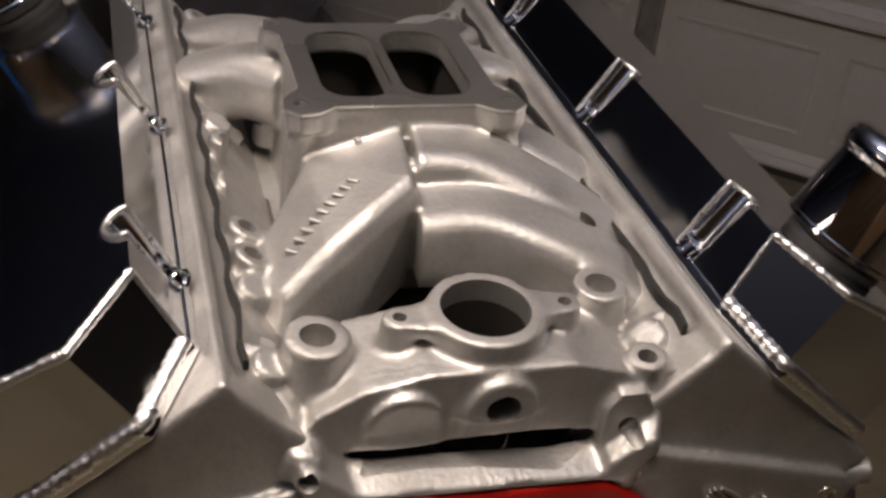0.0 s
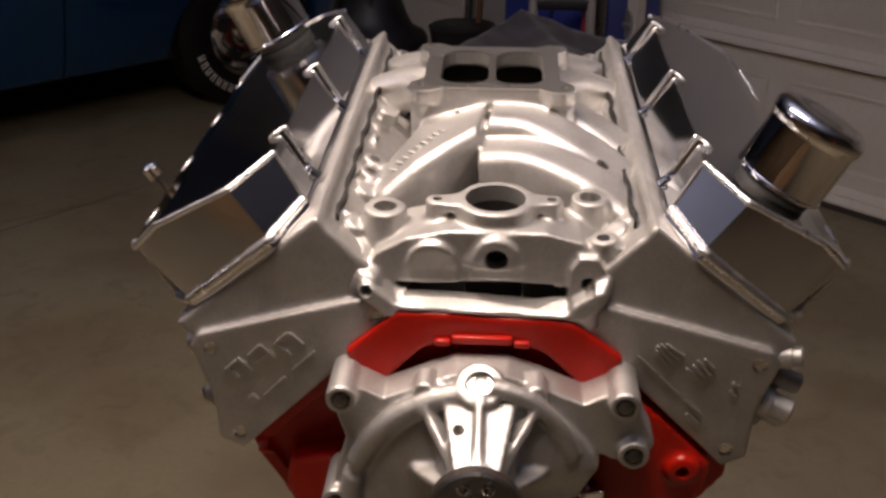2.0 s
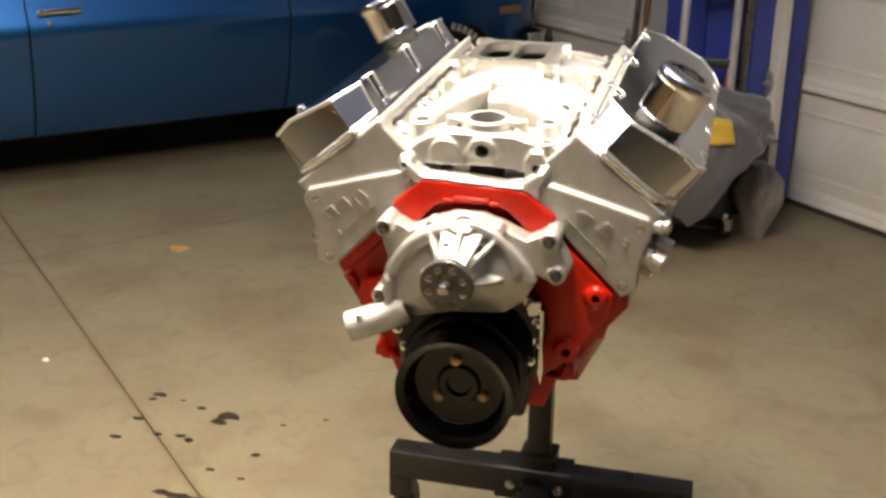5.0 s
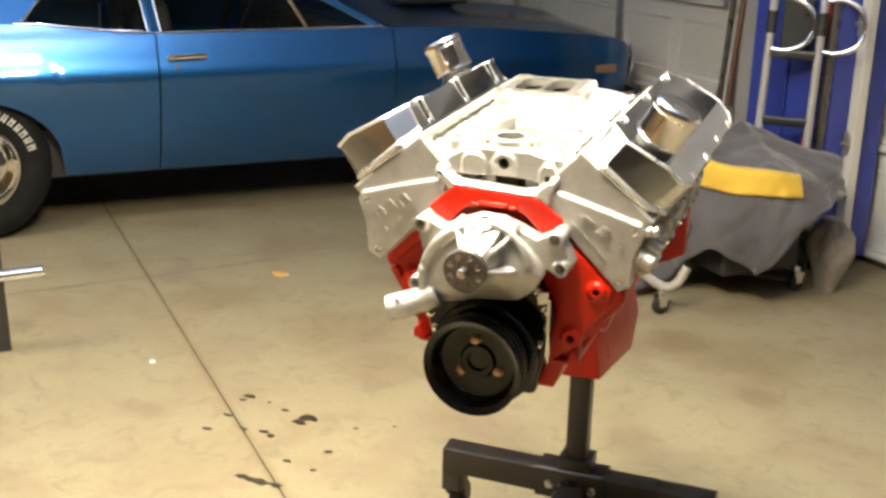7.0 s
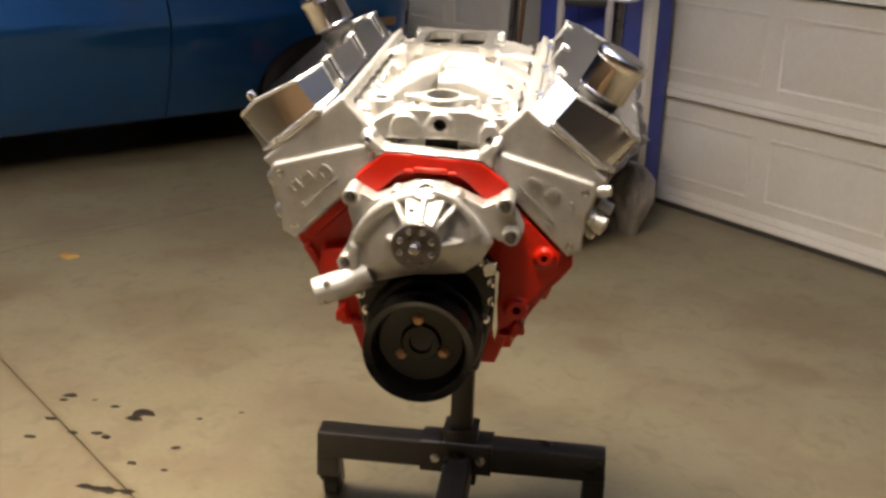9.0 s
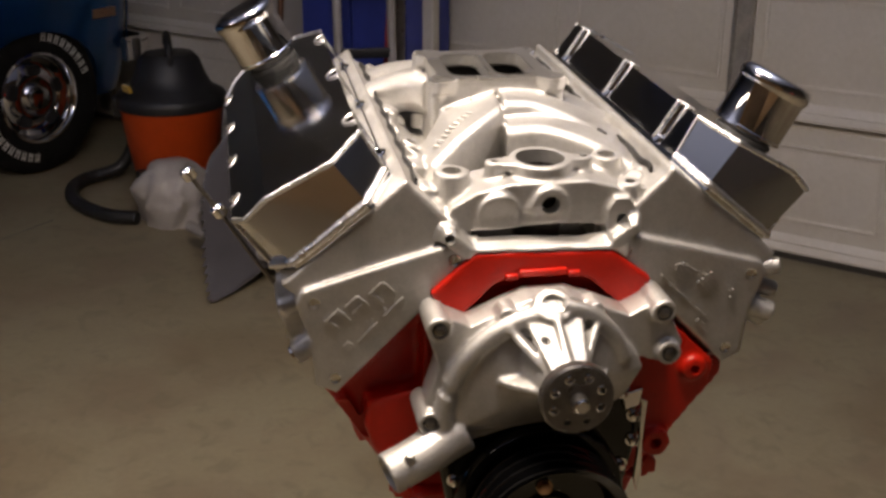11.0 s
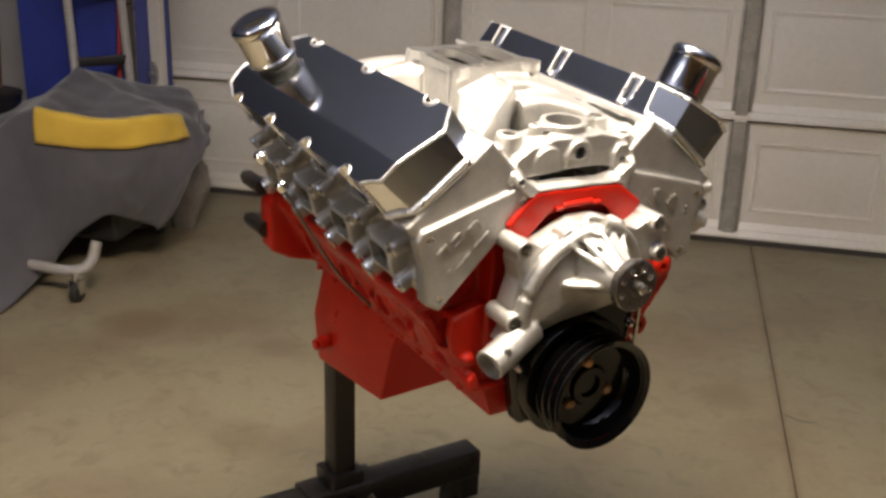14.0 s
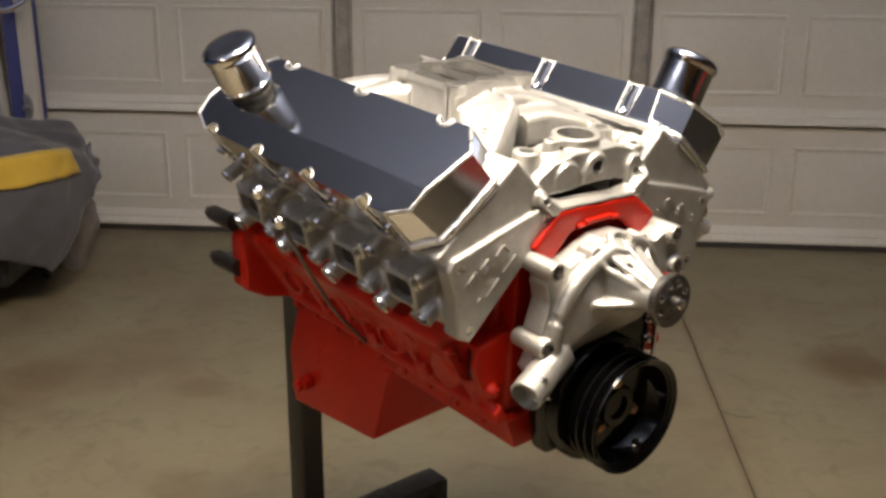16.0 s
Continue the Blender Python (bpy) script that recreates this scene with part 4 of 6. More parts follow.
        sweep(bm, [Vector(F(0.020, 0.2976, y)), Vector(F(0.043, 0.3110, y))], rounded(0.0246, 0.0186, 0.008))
        part("exhaust_shade", bm, M_BORESHADE, head, "dark plug for the shade inside the exhaust port")
    # raised casting marks: plain bars, no letters
    bars = [(-0.060, 0.288, 0.020, 0.0025, 12), (-0.062, 0.2835, 0.022, 0.0025, 4), (-0.062, 0.279, 0.024, 0.0025, -3), (-0.060, 0.2745, 0.022, 0.0025, -10),
            (-0.030, 0.300, 0.014, 0.003, 0), (-0.030, 0.2945, 0.020, 0.003, 0), (-0.030, 0.289, 0.018, 0.003, 0), (-0.030, 0.2835, 0.020, 0.003, 0),
            (0.000, 0.303, 0.006, 0.004, 0), (0.006, 0.296, 0.008, 0.003, 0), (-0.066, 0.262, 0.022, 0.0018, 0), (-0.036, 0.262, 0.026, 0.0018, 0), (-0.006, 0.263, 0.022, 0.0018, 0),
            (0.002, 0.254, 0.014, 0.006, 0)]
    if side < 0:
        bars = [(-0.062, 0.285, 0.003, 0.020, 0), (-0.052, 0.294, 0.018, 0.003, 0), (-0.046, 0.284, 0.003, 0.018, 0), (-0.034, 0.294, 0.003, 0.022, 0), (-0.026, 0.302, 0.016, 0.003, 0),
                (-0.024, 0.292, 0.014, 0.003, 0), (-0.010, 0.298, 0.003, 0.024, 0), (0.000, 0.306, 0.016, 0.003, 0), (0.004, 0.298, 0.003, 0.014, 0), (-0.050, 0.266, 0.030, 0.0018, 0),
                (-0.012, 0.266, 0.030, 0.0018, 0), (0.012, 0.270, 0.009, 0.011, 0)]
    for w, n, a, b, ang in bars:
        bm = bmesh.new()
        ca, sa = math.cos(radians(ang)), math.sin(radians(ang))
        prism(bm, [(w + ca * p - sa * q, n + sa * p + ca * q) for p, q in rounded(a * 0.48, b * 0.38, min(a, b) * 0.25, 2)], -0.0092, -0.004, lambda u, v, y: F(u, v, y))
        part("casting_mark", bm, M_CAST, head, smooth=25)

# intake manifold
bm = bmesh.new()
# valley floor and end rails
prism(bm, [(-0.136, 0.318), (-0.130, 0.334), (-0.120, 0.333), (-0.088, 0.292), (0.088, 0.292), (0.120, 0.333), (0.130, 0.334), (0.136, 0.318), (0.082, 0.266), (-0.082, 0.268)], 0.030, 0.495)
ledge = [(0.012, 0.2868), (0.005, 0.2868), (-0.004, 0.2835), (-0.010, 0.2815), (-0.013, 0.2795), (-0.012, 0.2765), (-0.006, 0.274), (0.012, 0.262)]
prism(bm, ledge, -0.077, 0.077, lambda y, z, x: (x, y, z - 0.035 * x))
for sx in (-1, 1):
    fr = [bm.verts.new((sx * x, -0.0125, z)) for x, z in ((0.098, 0.300), (0.090, 0.298), (0.072, 0.284), (0.072, 0.272), (0.082, 0.272), (0.102, 0.290))]
    bk = [bm.verts.new((sx * x, 0.055, z)) for x, z in ((0.128, 0.340), (0.110, 0.337), (0.074, 0.300), (0.072, 0.272), (0.082, 0.272), (0.120, 0.310))]
    bm.faces.new(fr)
    bm.faces.new(bk[::-1])
    for i in range(6):
        bm.faces.new((fr[i], bk[i], bk[(i + 1) % 6], fr[(i + 1) % 6]))
# water crossover
prism(bm, [(-0.102, 0.298), (-0.090, 0.320), (-0.066, 0.334), (-0.03, 0.342), (0.05, 0.342), (0.080, 0.334), (0.100, 0.320), (0.110, 0.298), (0.085, 0.292), (-0.085, 0.294)], 0.010, 0.074)
prism(bm, [(-0.126, 0.300), (-0.124, 0.318), (-0.100, 0.310), (0.100, 0.310), (0.124, 0.318), (0.126, 0.300), (0.085, 0.292), (-0.085, 0.294)], 0.014, 0.085)
for x, y, z in ((0.108, 0.046, 0.330), (-0.108, 0.020, 0.318), (0.114, 0.058, 0.328), (-0.112, 0.066, 0.326)):
    cyl(bm, (x, y, 0.29), (x, y, z), 0.0125, 0.010, seg=18)
cyl(bm, (0.008, 0.050, 0.318), (0.008, 0.047, 0.346), 0.050, 0.0345, seg=40)
cyl(bm, (0.008, 0.047, 0.334), (0.008, 0.0465, 0.3565), 0.0335, seg=40)
for x, y in ((-0.041, 0.045), (0.055, 0.049)):
    cyl(bm, (x, y, 0.31), (x, y, 0.3555), 0.0125, 0.0098, seg=20)
    prism(bm, [(x, y - 0.009), (0.008, y - 0.022), (0.008, y + 0.022), (x, y + 0.009)], 0.347, 0.3555, lambda u, v, z: (u, v, z))
cyl(bm, (-0.086, 0.046, 0.29), (-0.085, 0.044, 0.348), 0.0205, 0.0185, seg=24)
cyl(bm, (0.089, 0.076, 0.29), (0.089, 0.074, 0.347), 0.0185, 0.0165, seg=24)
cyl(bm, (0.010, 0.004, 0.319), (0.010, 0.04, 0.322), 0.0195, seg=28)
cyl(bm, (-0.043, 0.006, 0.312), (-0.043, 0.04, 0.318), 0.0215, seg=28)
prism(bm, [(-0.064, 0.296), (-0.064, 0.316), (-0.056, 0.330), (-0.03, 0.330), (-0.022, 0.316), (-0.022, 0.296)], 0.007, 0.04)
prism(bm, [(-0.0105, 0.300), (-0.0105, 0.318), (-0.002, 0.336), (0.02, 0.336), (0.0285, 0.318), (0.0285, 0.300)], 0.006, 0.04)
# accessory pads beside the crossover
cyl(bm, (-0.098, -0.002, 0.296), (-0.092, 0.03, 0.300), 0.012, seg=18)
prism(bm, [(-0.112, 0.290), (-0.108, 0.304), (-0.086, 0.300), (-0.084, 0.286)], -0.002, 0.03)
prism(bm, [(0.072, 0.264), (0.098, 0.262), (0.100, 0.312), (0.094, 0.324), (0.078, 0.324), (0.070, 0.312)], 0.002, 0.04)
cyl(bm, (0.086, 0.004, 0.262), (0.086, 0.0, 0.284), 0.013, seg=18)
cyl(bm, (0.100, 0.022, 0.30), (0.098, 0.020, 0.336), 0.012, seg=18)
prism(bm, [(0.095, 0.268), (0.124, 0.30), (0.130, 0.330), (0.110, 0.330), (0.094, 0.305)], 0.012, 0.03)
# plenum under the carburettor pad
pad = [(-0.046, 0.211), (0.046, 0.211), (0.058, 0.202), (0.070, 0.200), (0.080, 0.208), (0.078, 0.223), (0.066, 0.238), (0.066, 0.322), (0.076, 0.334), (0.074, 0.348), (0.058, 0.352), (0.044, 0.342), (-0.044, 0.342), (-0.058, 0.352), (-0.074, 0.348), (-0.076, 0.334), (-0.066, 0.322), (-0.066, 0.238), (-0.078, 0.223), (-0.080, 0.208), (-0.070, 0.200), (-0.058, 0.202)]
prism(bm, pad, 0.381, 0.3955, lambda u, v, z: (u, v, z))
for x, y in ((-0.069, 0.216), (0.069, 0.216), (-0.067, 0.343), (0.067, 0.343)):
    cyl(bm, (x * 1.02, y, 0.30), (x, y, 0.3955), 0.012, 0.0105, seg=18)
a = [(-0.060, 0.210), (0.060, 0.210), (0.062, 0.342), (-0.062, 0.342)]
b = [(-0.066, 0.188), (0.082, 0.188), (0.085, 0.375), (-0.067, 0.370)]
va = [bm.verts.new((x, y, 0.386)) for x, y in a]
vb = [bm.verts.new((x, y, 0.285)) for x, y in b]
bm.faces.new(va)
bm.faces.new(vb[::-1])
for i in range(4):
    bm.faces.new((va[i], vb[i], vb[(i + 1) % 4], va[(i + 1) % 4]))
# runners
sec = rounded(0.024, 0.026, 0.016)
def runner(pts, s0=1.0, s1=1.0):
    p = spline(pts, 7)
    n = len(p) - 1
    sweep(bm, p, sec, [(s0 + (s1 - s0) * i / n, 1.0) for i in range(n + 1)])
sec = rounded(0.024, 0.026, 0.012)
# wedge-shaped runner with a rounded ridge, falling steeply to the front
across = Vector((-0.47, 0.88, 0)).normalized()
wedge = []
for p in ((-0.012, 0.150, 0.381), (-0.040, 0.131, 0.371), (-0.068, 0.115, 0.357), (-0.096, 0.102, 0.335)):
    p = Vector(p)
    wedge += [p, p + across * 0.007 + Vector((0, 0, -0.0025)), p - across * 0.006 + Vector((0, 0, -0.004)), p - across * 0.010 + Vector((0, 0, -0.012))]
wedge += [Vector(p) for p in ((-0.004, 0.158, 0.295), (-0.055, 0.104, 0.295), (-0.103, 0.086, 0.290), (-0.122, 0.130, 0.290), (-0.117, 0.128, 0.322), (-0.076, 0.176, 0.342), (-0.064, 0.205, 0.364), (-0.004, 0.210, 0.381), (-0.064, 0.205, 0.295))]
hull = bmesh.ops.convex_hull(bm, input=[bm.verts.new(p) for p in wedge])
bmesh.ops.delete(bm, geom=list({v for v in hull["geom_interior"] + hull["geom_unused"] if isinstance(v, bmesh.types.BMVert)}), context="VERTS")
sec = rounded(0.024, 0.026, 0.012)
runner([(0.000, 0.196, 0.356), (0.040, 0.190, 0.353), (0.085, 0.166, 0.338), (0.122, 0.140, 0.318)], 1.25, 1.05)
runner([(-0.006, 0.146, 0.338), (0.036, 0.141, 0.340), (0.082, 0.120, 0.330), (0.120, 0.098, 0.312)], 1.1, 1.05)
runner([(0.0, 0.170, 0.336), (0.040, 0.164, 0.334), (0.085, 0.142, 0.322), (0.118, 0.118, 0.306)], 1.2, 1.2)
sec = rounded(0.024, 0.026, 0.016)
runner([(0.055, 0.245, 0.345), (0.088, 0.232, 0.340), (0.124, 0.210, 0.322)], 1.1, 1.1)
for sx in (-1, 1):
    runner([(sx * 0.050, 0.325, 0.348), (sx * 0.080, 0.358, 0.344), (sx * 0.122, 0.385, 0.322)], 1.1, 1.2)
    runner([(sx * 0.030, 0.345, 0.348), (sx * 0.050, 0.390, 0.345), (sx * 0.085, 0.440, 0.332), (sx * 0.120, 0.465, 0.315)], 1.2, 1.2)
    # flange against the head, with its bolt lugs
    prism(bm, [(sx * 0.118, 0.328), (sx * 0.134, 0.341), (sx * 0.141, 0.331), (sx * 0.112, 0.296)], 0.035, 0.50)
    for y in (0.045, 0.115, 0.150, 0.235, 0.318, 0.372, 0.44):
        cyl(bm, (sx * 0.118, y, 0.312), (sx * 0.108, y - 0.004, 0.334), 0.014, 0.0105, seg=18)
        sweep(bm, [Vector((sx * 0.125, y + 0.012, 0.330)), Vector((sx * 0.092, y + 0.016, 0.306))], circle(0.008, 10))
    for y in (0.135, 0.165, 0.275, 0.395, 0.49):
        cyl(bm, (sx * 0.116, y, 0.318), (sx * 0.106, y, 0.340), 0.0125, seg=18)
cut = bmesh.new()
cyl(cut, (0.008, 0.049, 0.255), (0.008, 0.046, 0.40), 0.0255, seg=36)
cyl(cut, (-0.085, 0.045, 0.325), (-0.085, 0.043, 0.38), 0.0098, seg=24)
cyl(cut, (0.089, 0.0755, 0.325), (0.089, 0.0735, 0.38), 0.0095, seg=24)
cyl(cut, (0.010, -0.02, 0.3185), (0.010, 0.03, 0.321), 0.0098, seg=24)
cyl(cut, (-0.098, -0.03, 0.294), (-0.094, 0.02, 0.298), 0.0055, seg=16)
cyl(cut, (0.086, -0.03, 0.300), (0.086, 0.03, 0.302), 0.0062, seg=16)
cyl(cut, (0.0985, 0.02, 0.31), (0.0965, 0.018, 0.36), 0.0058, seg=16)
for x, y in ((-0.041, 0.045), (0.055, 0.049), (-0.069, 0.216), (0.069, 0.216), (-0.067, 0.343), (0.067, 0.343)):
    cyl(cut, (x, y, 0.34), (x, y, 0.42), 0.0042, seg=14)
for sx in (-1, 1):
    for y in (0.135, 0.165, 0.275, 0.395, 0.49):
        cyl(cut, (sx * 0.112, y, 0.328), (sx * 0.100, y, 0.355), 0.0062, seg=14)
    # carburettor openings
    prism(cut, [(sx * (0.027 + p), 0.2755 + q) for p, q in rounded(0.0235, 0.0515, 0.018)], 0.33, 0.42, lambda u, v, z: (u, v, z))
# hollow plenum, water passage
prism(cut, [(-0.054, 0.212), (0.054, 0.212), (0.054, 0.338), (-0.054, 0.338)], 0.255, 0.379, lambda u, v, z: (u, v, z))
for sx in (-1, 1):
    for y0, y1 in (((0.24, 0.215), (0.32, 0.372)) if sx > 0 else ((0.32, 0.372),)):
        cyl(cut, (sx * 0.04, y0, 0.338), (sx * 0.11, y1, 0.326), 0.017, seg=16)
prism(cut, [(-0.05, 0.302), (0.07, 0.302), (0.06, 0.334), (-0.04, 0.334)], 0.022, 0.074)
# open pockets between the runners
prism(cut, [(-0.106, 0.180), (-0.086, 0.186), (-0.077, 0.205), (-0.077, 0.272), (-0.088, 0.288), (-0.110, 0.282), (-0.114, 0.230)], 0.255, 0.42, lambda u, v, z: (u, v, z))
prism(cut, [(-0.052, 0.082), (-0.002, 0.084), (-0.004, 0.112), (-0.014, 0.130), (-0.030, 0.112)], 0.255, 0.40, lambda u, v, z: (u, v, z))
for sx in (-1, 1):
    prism(cut, [(sx * 0.080, 0.272), (sx * 0.104, 0.265), (sx * 0.104, 0.300), (sx * 0.080, 0.294)], 0.312, 0.40, lambda u, v, z: (u, v, z))
# slot under the crossover
prism(cut, [(-0.068, 0.2868), (-0.056, 0.2945), (-0.02, 0.2965), (0.02, 0.2975), (0.058, 0.2955), (0.068, 0.2855), (0.045, 0.2810), (0.0, 0.2845), (-0.03, 0.2862)], -0.03, 0.03)
prism(cut, [(-0.066, 0.255), (-0.066, 0.288), (-0.056, 0.295), (0.058, 0.295), (0.066, 0.287), (0.066, 0.255)], 0.014, 0.19)
intake = cast("intake_manifold", bm, cut, M_CAST, engine, "bare cast aluminium single-plane intake manifold", voxel=0.0021, soften=4)
# added dark sheet that gives the open intake pockets their shade
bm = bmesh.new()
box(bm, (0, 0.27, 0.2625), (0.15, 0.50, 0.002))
part("valley_shade", bm, M_BORESHADE, engine, "dark sheet added under the intake for the shade in its gaps")
# open box lining the plenum, its shade put into the dark colour
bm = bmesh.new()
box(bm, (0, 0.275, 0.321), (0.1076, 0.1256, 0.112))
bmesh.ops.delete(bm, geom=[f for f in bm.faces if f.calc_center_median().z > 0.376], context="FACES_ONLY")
part("plenum_shade", bm, M_BORESHADE, intake, "dark liner for the shade inside the plenum", recalc=False)
# dark sleeve in the thermostat hole, again coloured as shade
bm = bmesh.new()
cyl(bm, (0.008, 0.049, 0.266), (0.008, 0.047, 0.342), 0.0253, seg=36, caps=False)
part("water_shade", bm, M_BORESHADE, intake, "dark liner for the shade in the water passage", recalc=False)
# machined top of the pad and of the thermostat seat
bm = bmesh.new()
prism(bm, pad, 0.3945, 0.3965, lambda u, v, z: (u, v, z))
padtop = part("carburettor_pad", bm, M_MACH, intake, "machined grey carburettor pad", smooth=30)
cut = bmesh.new()
for sx in (-1, 1):
    prism(cut, [(sx * (0.027 + p), 0.2755 + q) for p, q in rounded(0.0235, 0.0515, 0.018)], 0.33, 0.42, lambda u, v, z: (u, v, z))
for x, y in ((-0.069, 0.216), (0.069, 0.216), (-0.067, 0.343), (0.067, 0.343)):
    cyl(cut, (x, y, 0.34), (x, y, 0.42), 0.0042, seg=14)
carve(padtop, cut)
# raised marks on the front of the plenum and on a runner: plain bars
for k in range(9):
    bm = bmesh.new()
    box(bm, (-0.032 + 0.008 * k, 0.2065, 0.372), (0.0048, 0.006, 0.008))
    part("casting_mark", bm, M_CAST, intake, bevel=0.001)
for k in range(9):
    t = k / 8
    p = Vector((-0.044, 0.162, 0)).lerp(Vector((-0.086, 0.126, 0)), t)
    p.z = max(v.co.z for v in intake.data.vertices if abs(v.co.x - p.x) < 0.003 and abs(v.co.y - p.y) < 0.003)
    bm = bmesh.new()
    box(bm, p, (0.0034, 0.0085, 0.0026), Euler((0.0, 0.22, radians(59))).to_matrix())
    part("casting_mark", bm, M_CAST, intake, bevel=0.001)
# intake gasket edge
for sx in (-1, 1):
    bm = bmesh.new()
    pts = [(sx * (0.1240 + 0.0016 * math.sin(k * 1.7)), 0.03 + 0.0155 * k, 0.3435 + 0.0010 * math.sin(k * 2.3)) for k in range(31)]
    sweep(bm, [Vector(p) for p in pts], [(-0.0015, -0.004), (0.0015, -0.004), (0.0015, 0.003), (-0.0015, 0.003)])
    part("intake_gasket", bm, M_RUBBER, engine, "dark gasket edge")

# valve covers
PLAN = [(-0.141, 0.042), (-0.110, 0.003), (CREASE, 0.006), (-0.014, 0.010), (0.011, 0.044), (0.011, REAR - 0.044), (-0.014, REAR - 0.006), (CREASE, REAR - 0.002), (-0.110, REAR), (-0.141, REAR - 0.04)]
IN_TUBES, OUT_TUBES = (0.095, 0.273, 0.448), (0.098, 0.222, 0.346, 0.470)


def top_outline():
    return [(w + (-0.010 if w < -0.14 else -0.006 if w < -0.1 else 0.0 if w < 0 else -0.008), y + (0.008 if y < 0.25 else -0.005)) for w, y in PLAN]


def tube_w(n):
    """The inner wall leans over the valley."""
    return -0.1405 - 0.185 * (n - 0.349)


def valve_cover(side, breather_y):
    F = bank(side)
    bm = bmesh.new()
    top_plan = top_outline()
    lo = [bm.verts.new(F(w, base_n(w) + 0.002, y)) for w, y in PLAN]
    hi = [bm.verts.new(F(w, top_n(w), y)) for w, y in top_plan]
    n = len(PLAN)
    bm.faces.new(lo)
    bm.faces.new((hi[0], hi[1], hi[2], hi[7], hi[8], hi[9]))
    bm.faces.new((hi[2], hi[3], hi[4], hi[5], hi[6], hi[7]))
    for i in range(n):
        bm.faces.new((lo[i], hi[i], hi[(i + 1) % n], lo[(i + 1) % n]))
    cover = finish("valve_cover", bm, M_POLISH, engine, "tall mirror-polished fabricated aluminium valve cover", smooth=8)
    cut = bmesh.new()
    for y in IN_TUBES:
        cyl(cut, F(tube_w(0.33), 0.33, y), F(tube_w(0.47), 0.47, y), 0.0125, seg=28)
    for y in OUT_TUBES:
        cyl(cut, F(0.0080, 0.33, y), F(0.0010, 0.49, y), 0.0150, seg=28)
    carve(cover, cut)
    cover.data.set_sharp_from_angle(angle=radians(8))
    b = cover.modifiers.new("bevel", "BEVEL")
    b.width, b.segments, b.limit_method, b.angle_limit = 0.0016, 2, "ANGLE", radians(28)
    # flange
    bm = bmesh.new()
    fl = [(w + (-0.002 if w < -0.14 else 0.0 if w < 0 else -0.002), y + (-0.004 if y < 0.25 else 0.006)) for w, y in PLAN]
    a = [bm.verts.new(F(w, base_n(w) + 0.0005, y)) for w, y in fl]
    c = [bm.verts.new(F(w, base_n(w) + 0.0075, y)) for w, y in fl]
    bm.faces.new(a)
    bm.faces.new(c[::-1])
    for i in range(n):
        bm.faces.new((a[i], c[i], c[(i + 1) % n], a[(i + 1) % n]))
    part("flange", bm, M_POLISH, cover, "polished mounting flange", bevel=0.0012)
    # weld beads round the ends and the foot
    def line(pts, r, name="weld_bead"):
        bm = bmesh.new()
        wavy_bead(bm, pts, r)
        part(name, bm, M_BEAD, cover, "bright rippled weld bead", smooth=60)
    up = [F(w, top_n(w) - 0.0004, y) for w, y in top_plan]
    dn = [F(w, base_n(w) + 0.0085, y) for w, y in PLAN]
    line([up[0], up[1], up[2], up[3], up[4]], 0.0030)
    line([up[5], up[6], up[7], up[8], up[9]], 0.0026)
    line([dn[0], dn[1], dn[2], dn[3], dn[4]], 0.0052)
    line([dn[5], dn[6], dn[7], dn[8], dn[9]], 0.0040)
    line([dn[0], up[0]], 0.0018)
    line([dn[4], up[4]], 0.0018)
    for ys, w0, sgn in ((IN_TUBES, -0.1515, 1), (OUT_TUBES, 0.0040, -1)):
        for y in ys:
            # half tube with its rim bead, and the bolt in it
            bm = bmesh.new()
            arcs = []
            for r in (0.0125, 0.0108):
                arcs.append([(w0 + sgn * r * math.cos(q), y + r * math.sin(q)) for q in [radians(-88 + 176 * k / 14) for k in range(15)]])
            ring = arcs[0] + arcs[1][::-1]
            foot = 0.0115 if sgn > 0 else 0.0
            a = [bm.verts.new(F(w + foot, base_n(w) + 0.007, yy)) for w, yy in ring]
            c = [bm.verts.new(F(w, top_n(w) + (0.0015 if sgn > 0 else -0.0004), yy)) for w, yy in ring]
            m = len(ring)
            bm.faces.new(a)
            bm.faces.new(c[::-1])
            for i in range(m):
                bm.faces.new((a[i], c[i], c[(i + 1) % m], a[(i + 1) % m]))
            tube = part("bolt_tube", bm, M_POLISH, cover, "polished half-round bolt tube", smooth=35)
            rim = [F(w, top_n(w) + (0.0008 if sgn > 0 else -0.0006), yy) for w, yy in arcs[0]]
            bm = bmesh.new()
            e0, e1 = arcs[0][0], arcs[0][-1]
            wavy_bead(bm, [F(e0[0] + foot, base_n(e0[0]) + 0.008, e0[1])] + rim + [F(e1[0] + foot, base_n(e1[0]) + 0.008, e1[1])], 0.0021 if sgn > 0 else 0.0019)
            part("rim_bead", bm, M_BEAD, tube, smooth=60)
            bm = bmesh.new()
            c0, c1 = Vector(F(w0 + foot, base_n(w0) + 0.006, y)), Vector(F(w0 + foot, base_n(w0) + 0.02, y))
            lathe(bm, c0, c1 - c0, [(0, 0.0088), (0.002, 0.0088), (0.0022, 0.0062), (0.0085, 0.0062), (0.0095, 0.005), (0.0095, 0.003), (0.005, 0.0028)], seg=18)
            part("cover_bolt", bm, M_CHROME, tube, "chrome socket bolt")
    # breather cap
    w = -0.082 if side > 0 else -0.080
    c0 = Vector(F(w, top_n(w), breather_y))
    ax = Vector(F(-0.30, 1.0, 0.0)).normalized()
    bm = bmesh.new()
    lathe(bm, c0, ax, [(-0.002, 0.030), (0.002, 0.033), (0.006, 0.033), (0.007, 0.030), (0.016, 0.030)], seg=36)
    part("grommet", bm, M_RUBBER, cover, "black rubber grommet")
    bm = bmesh.new()
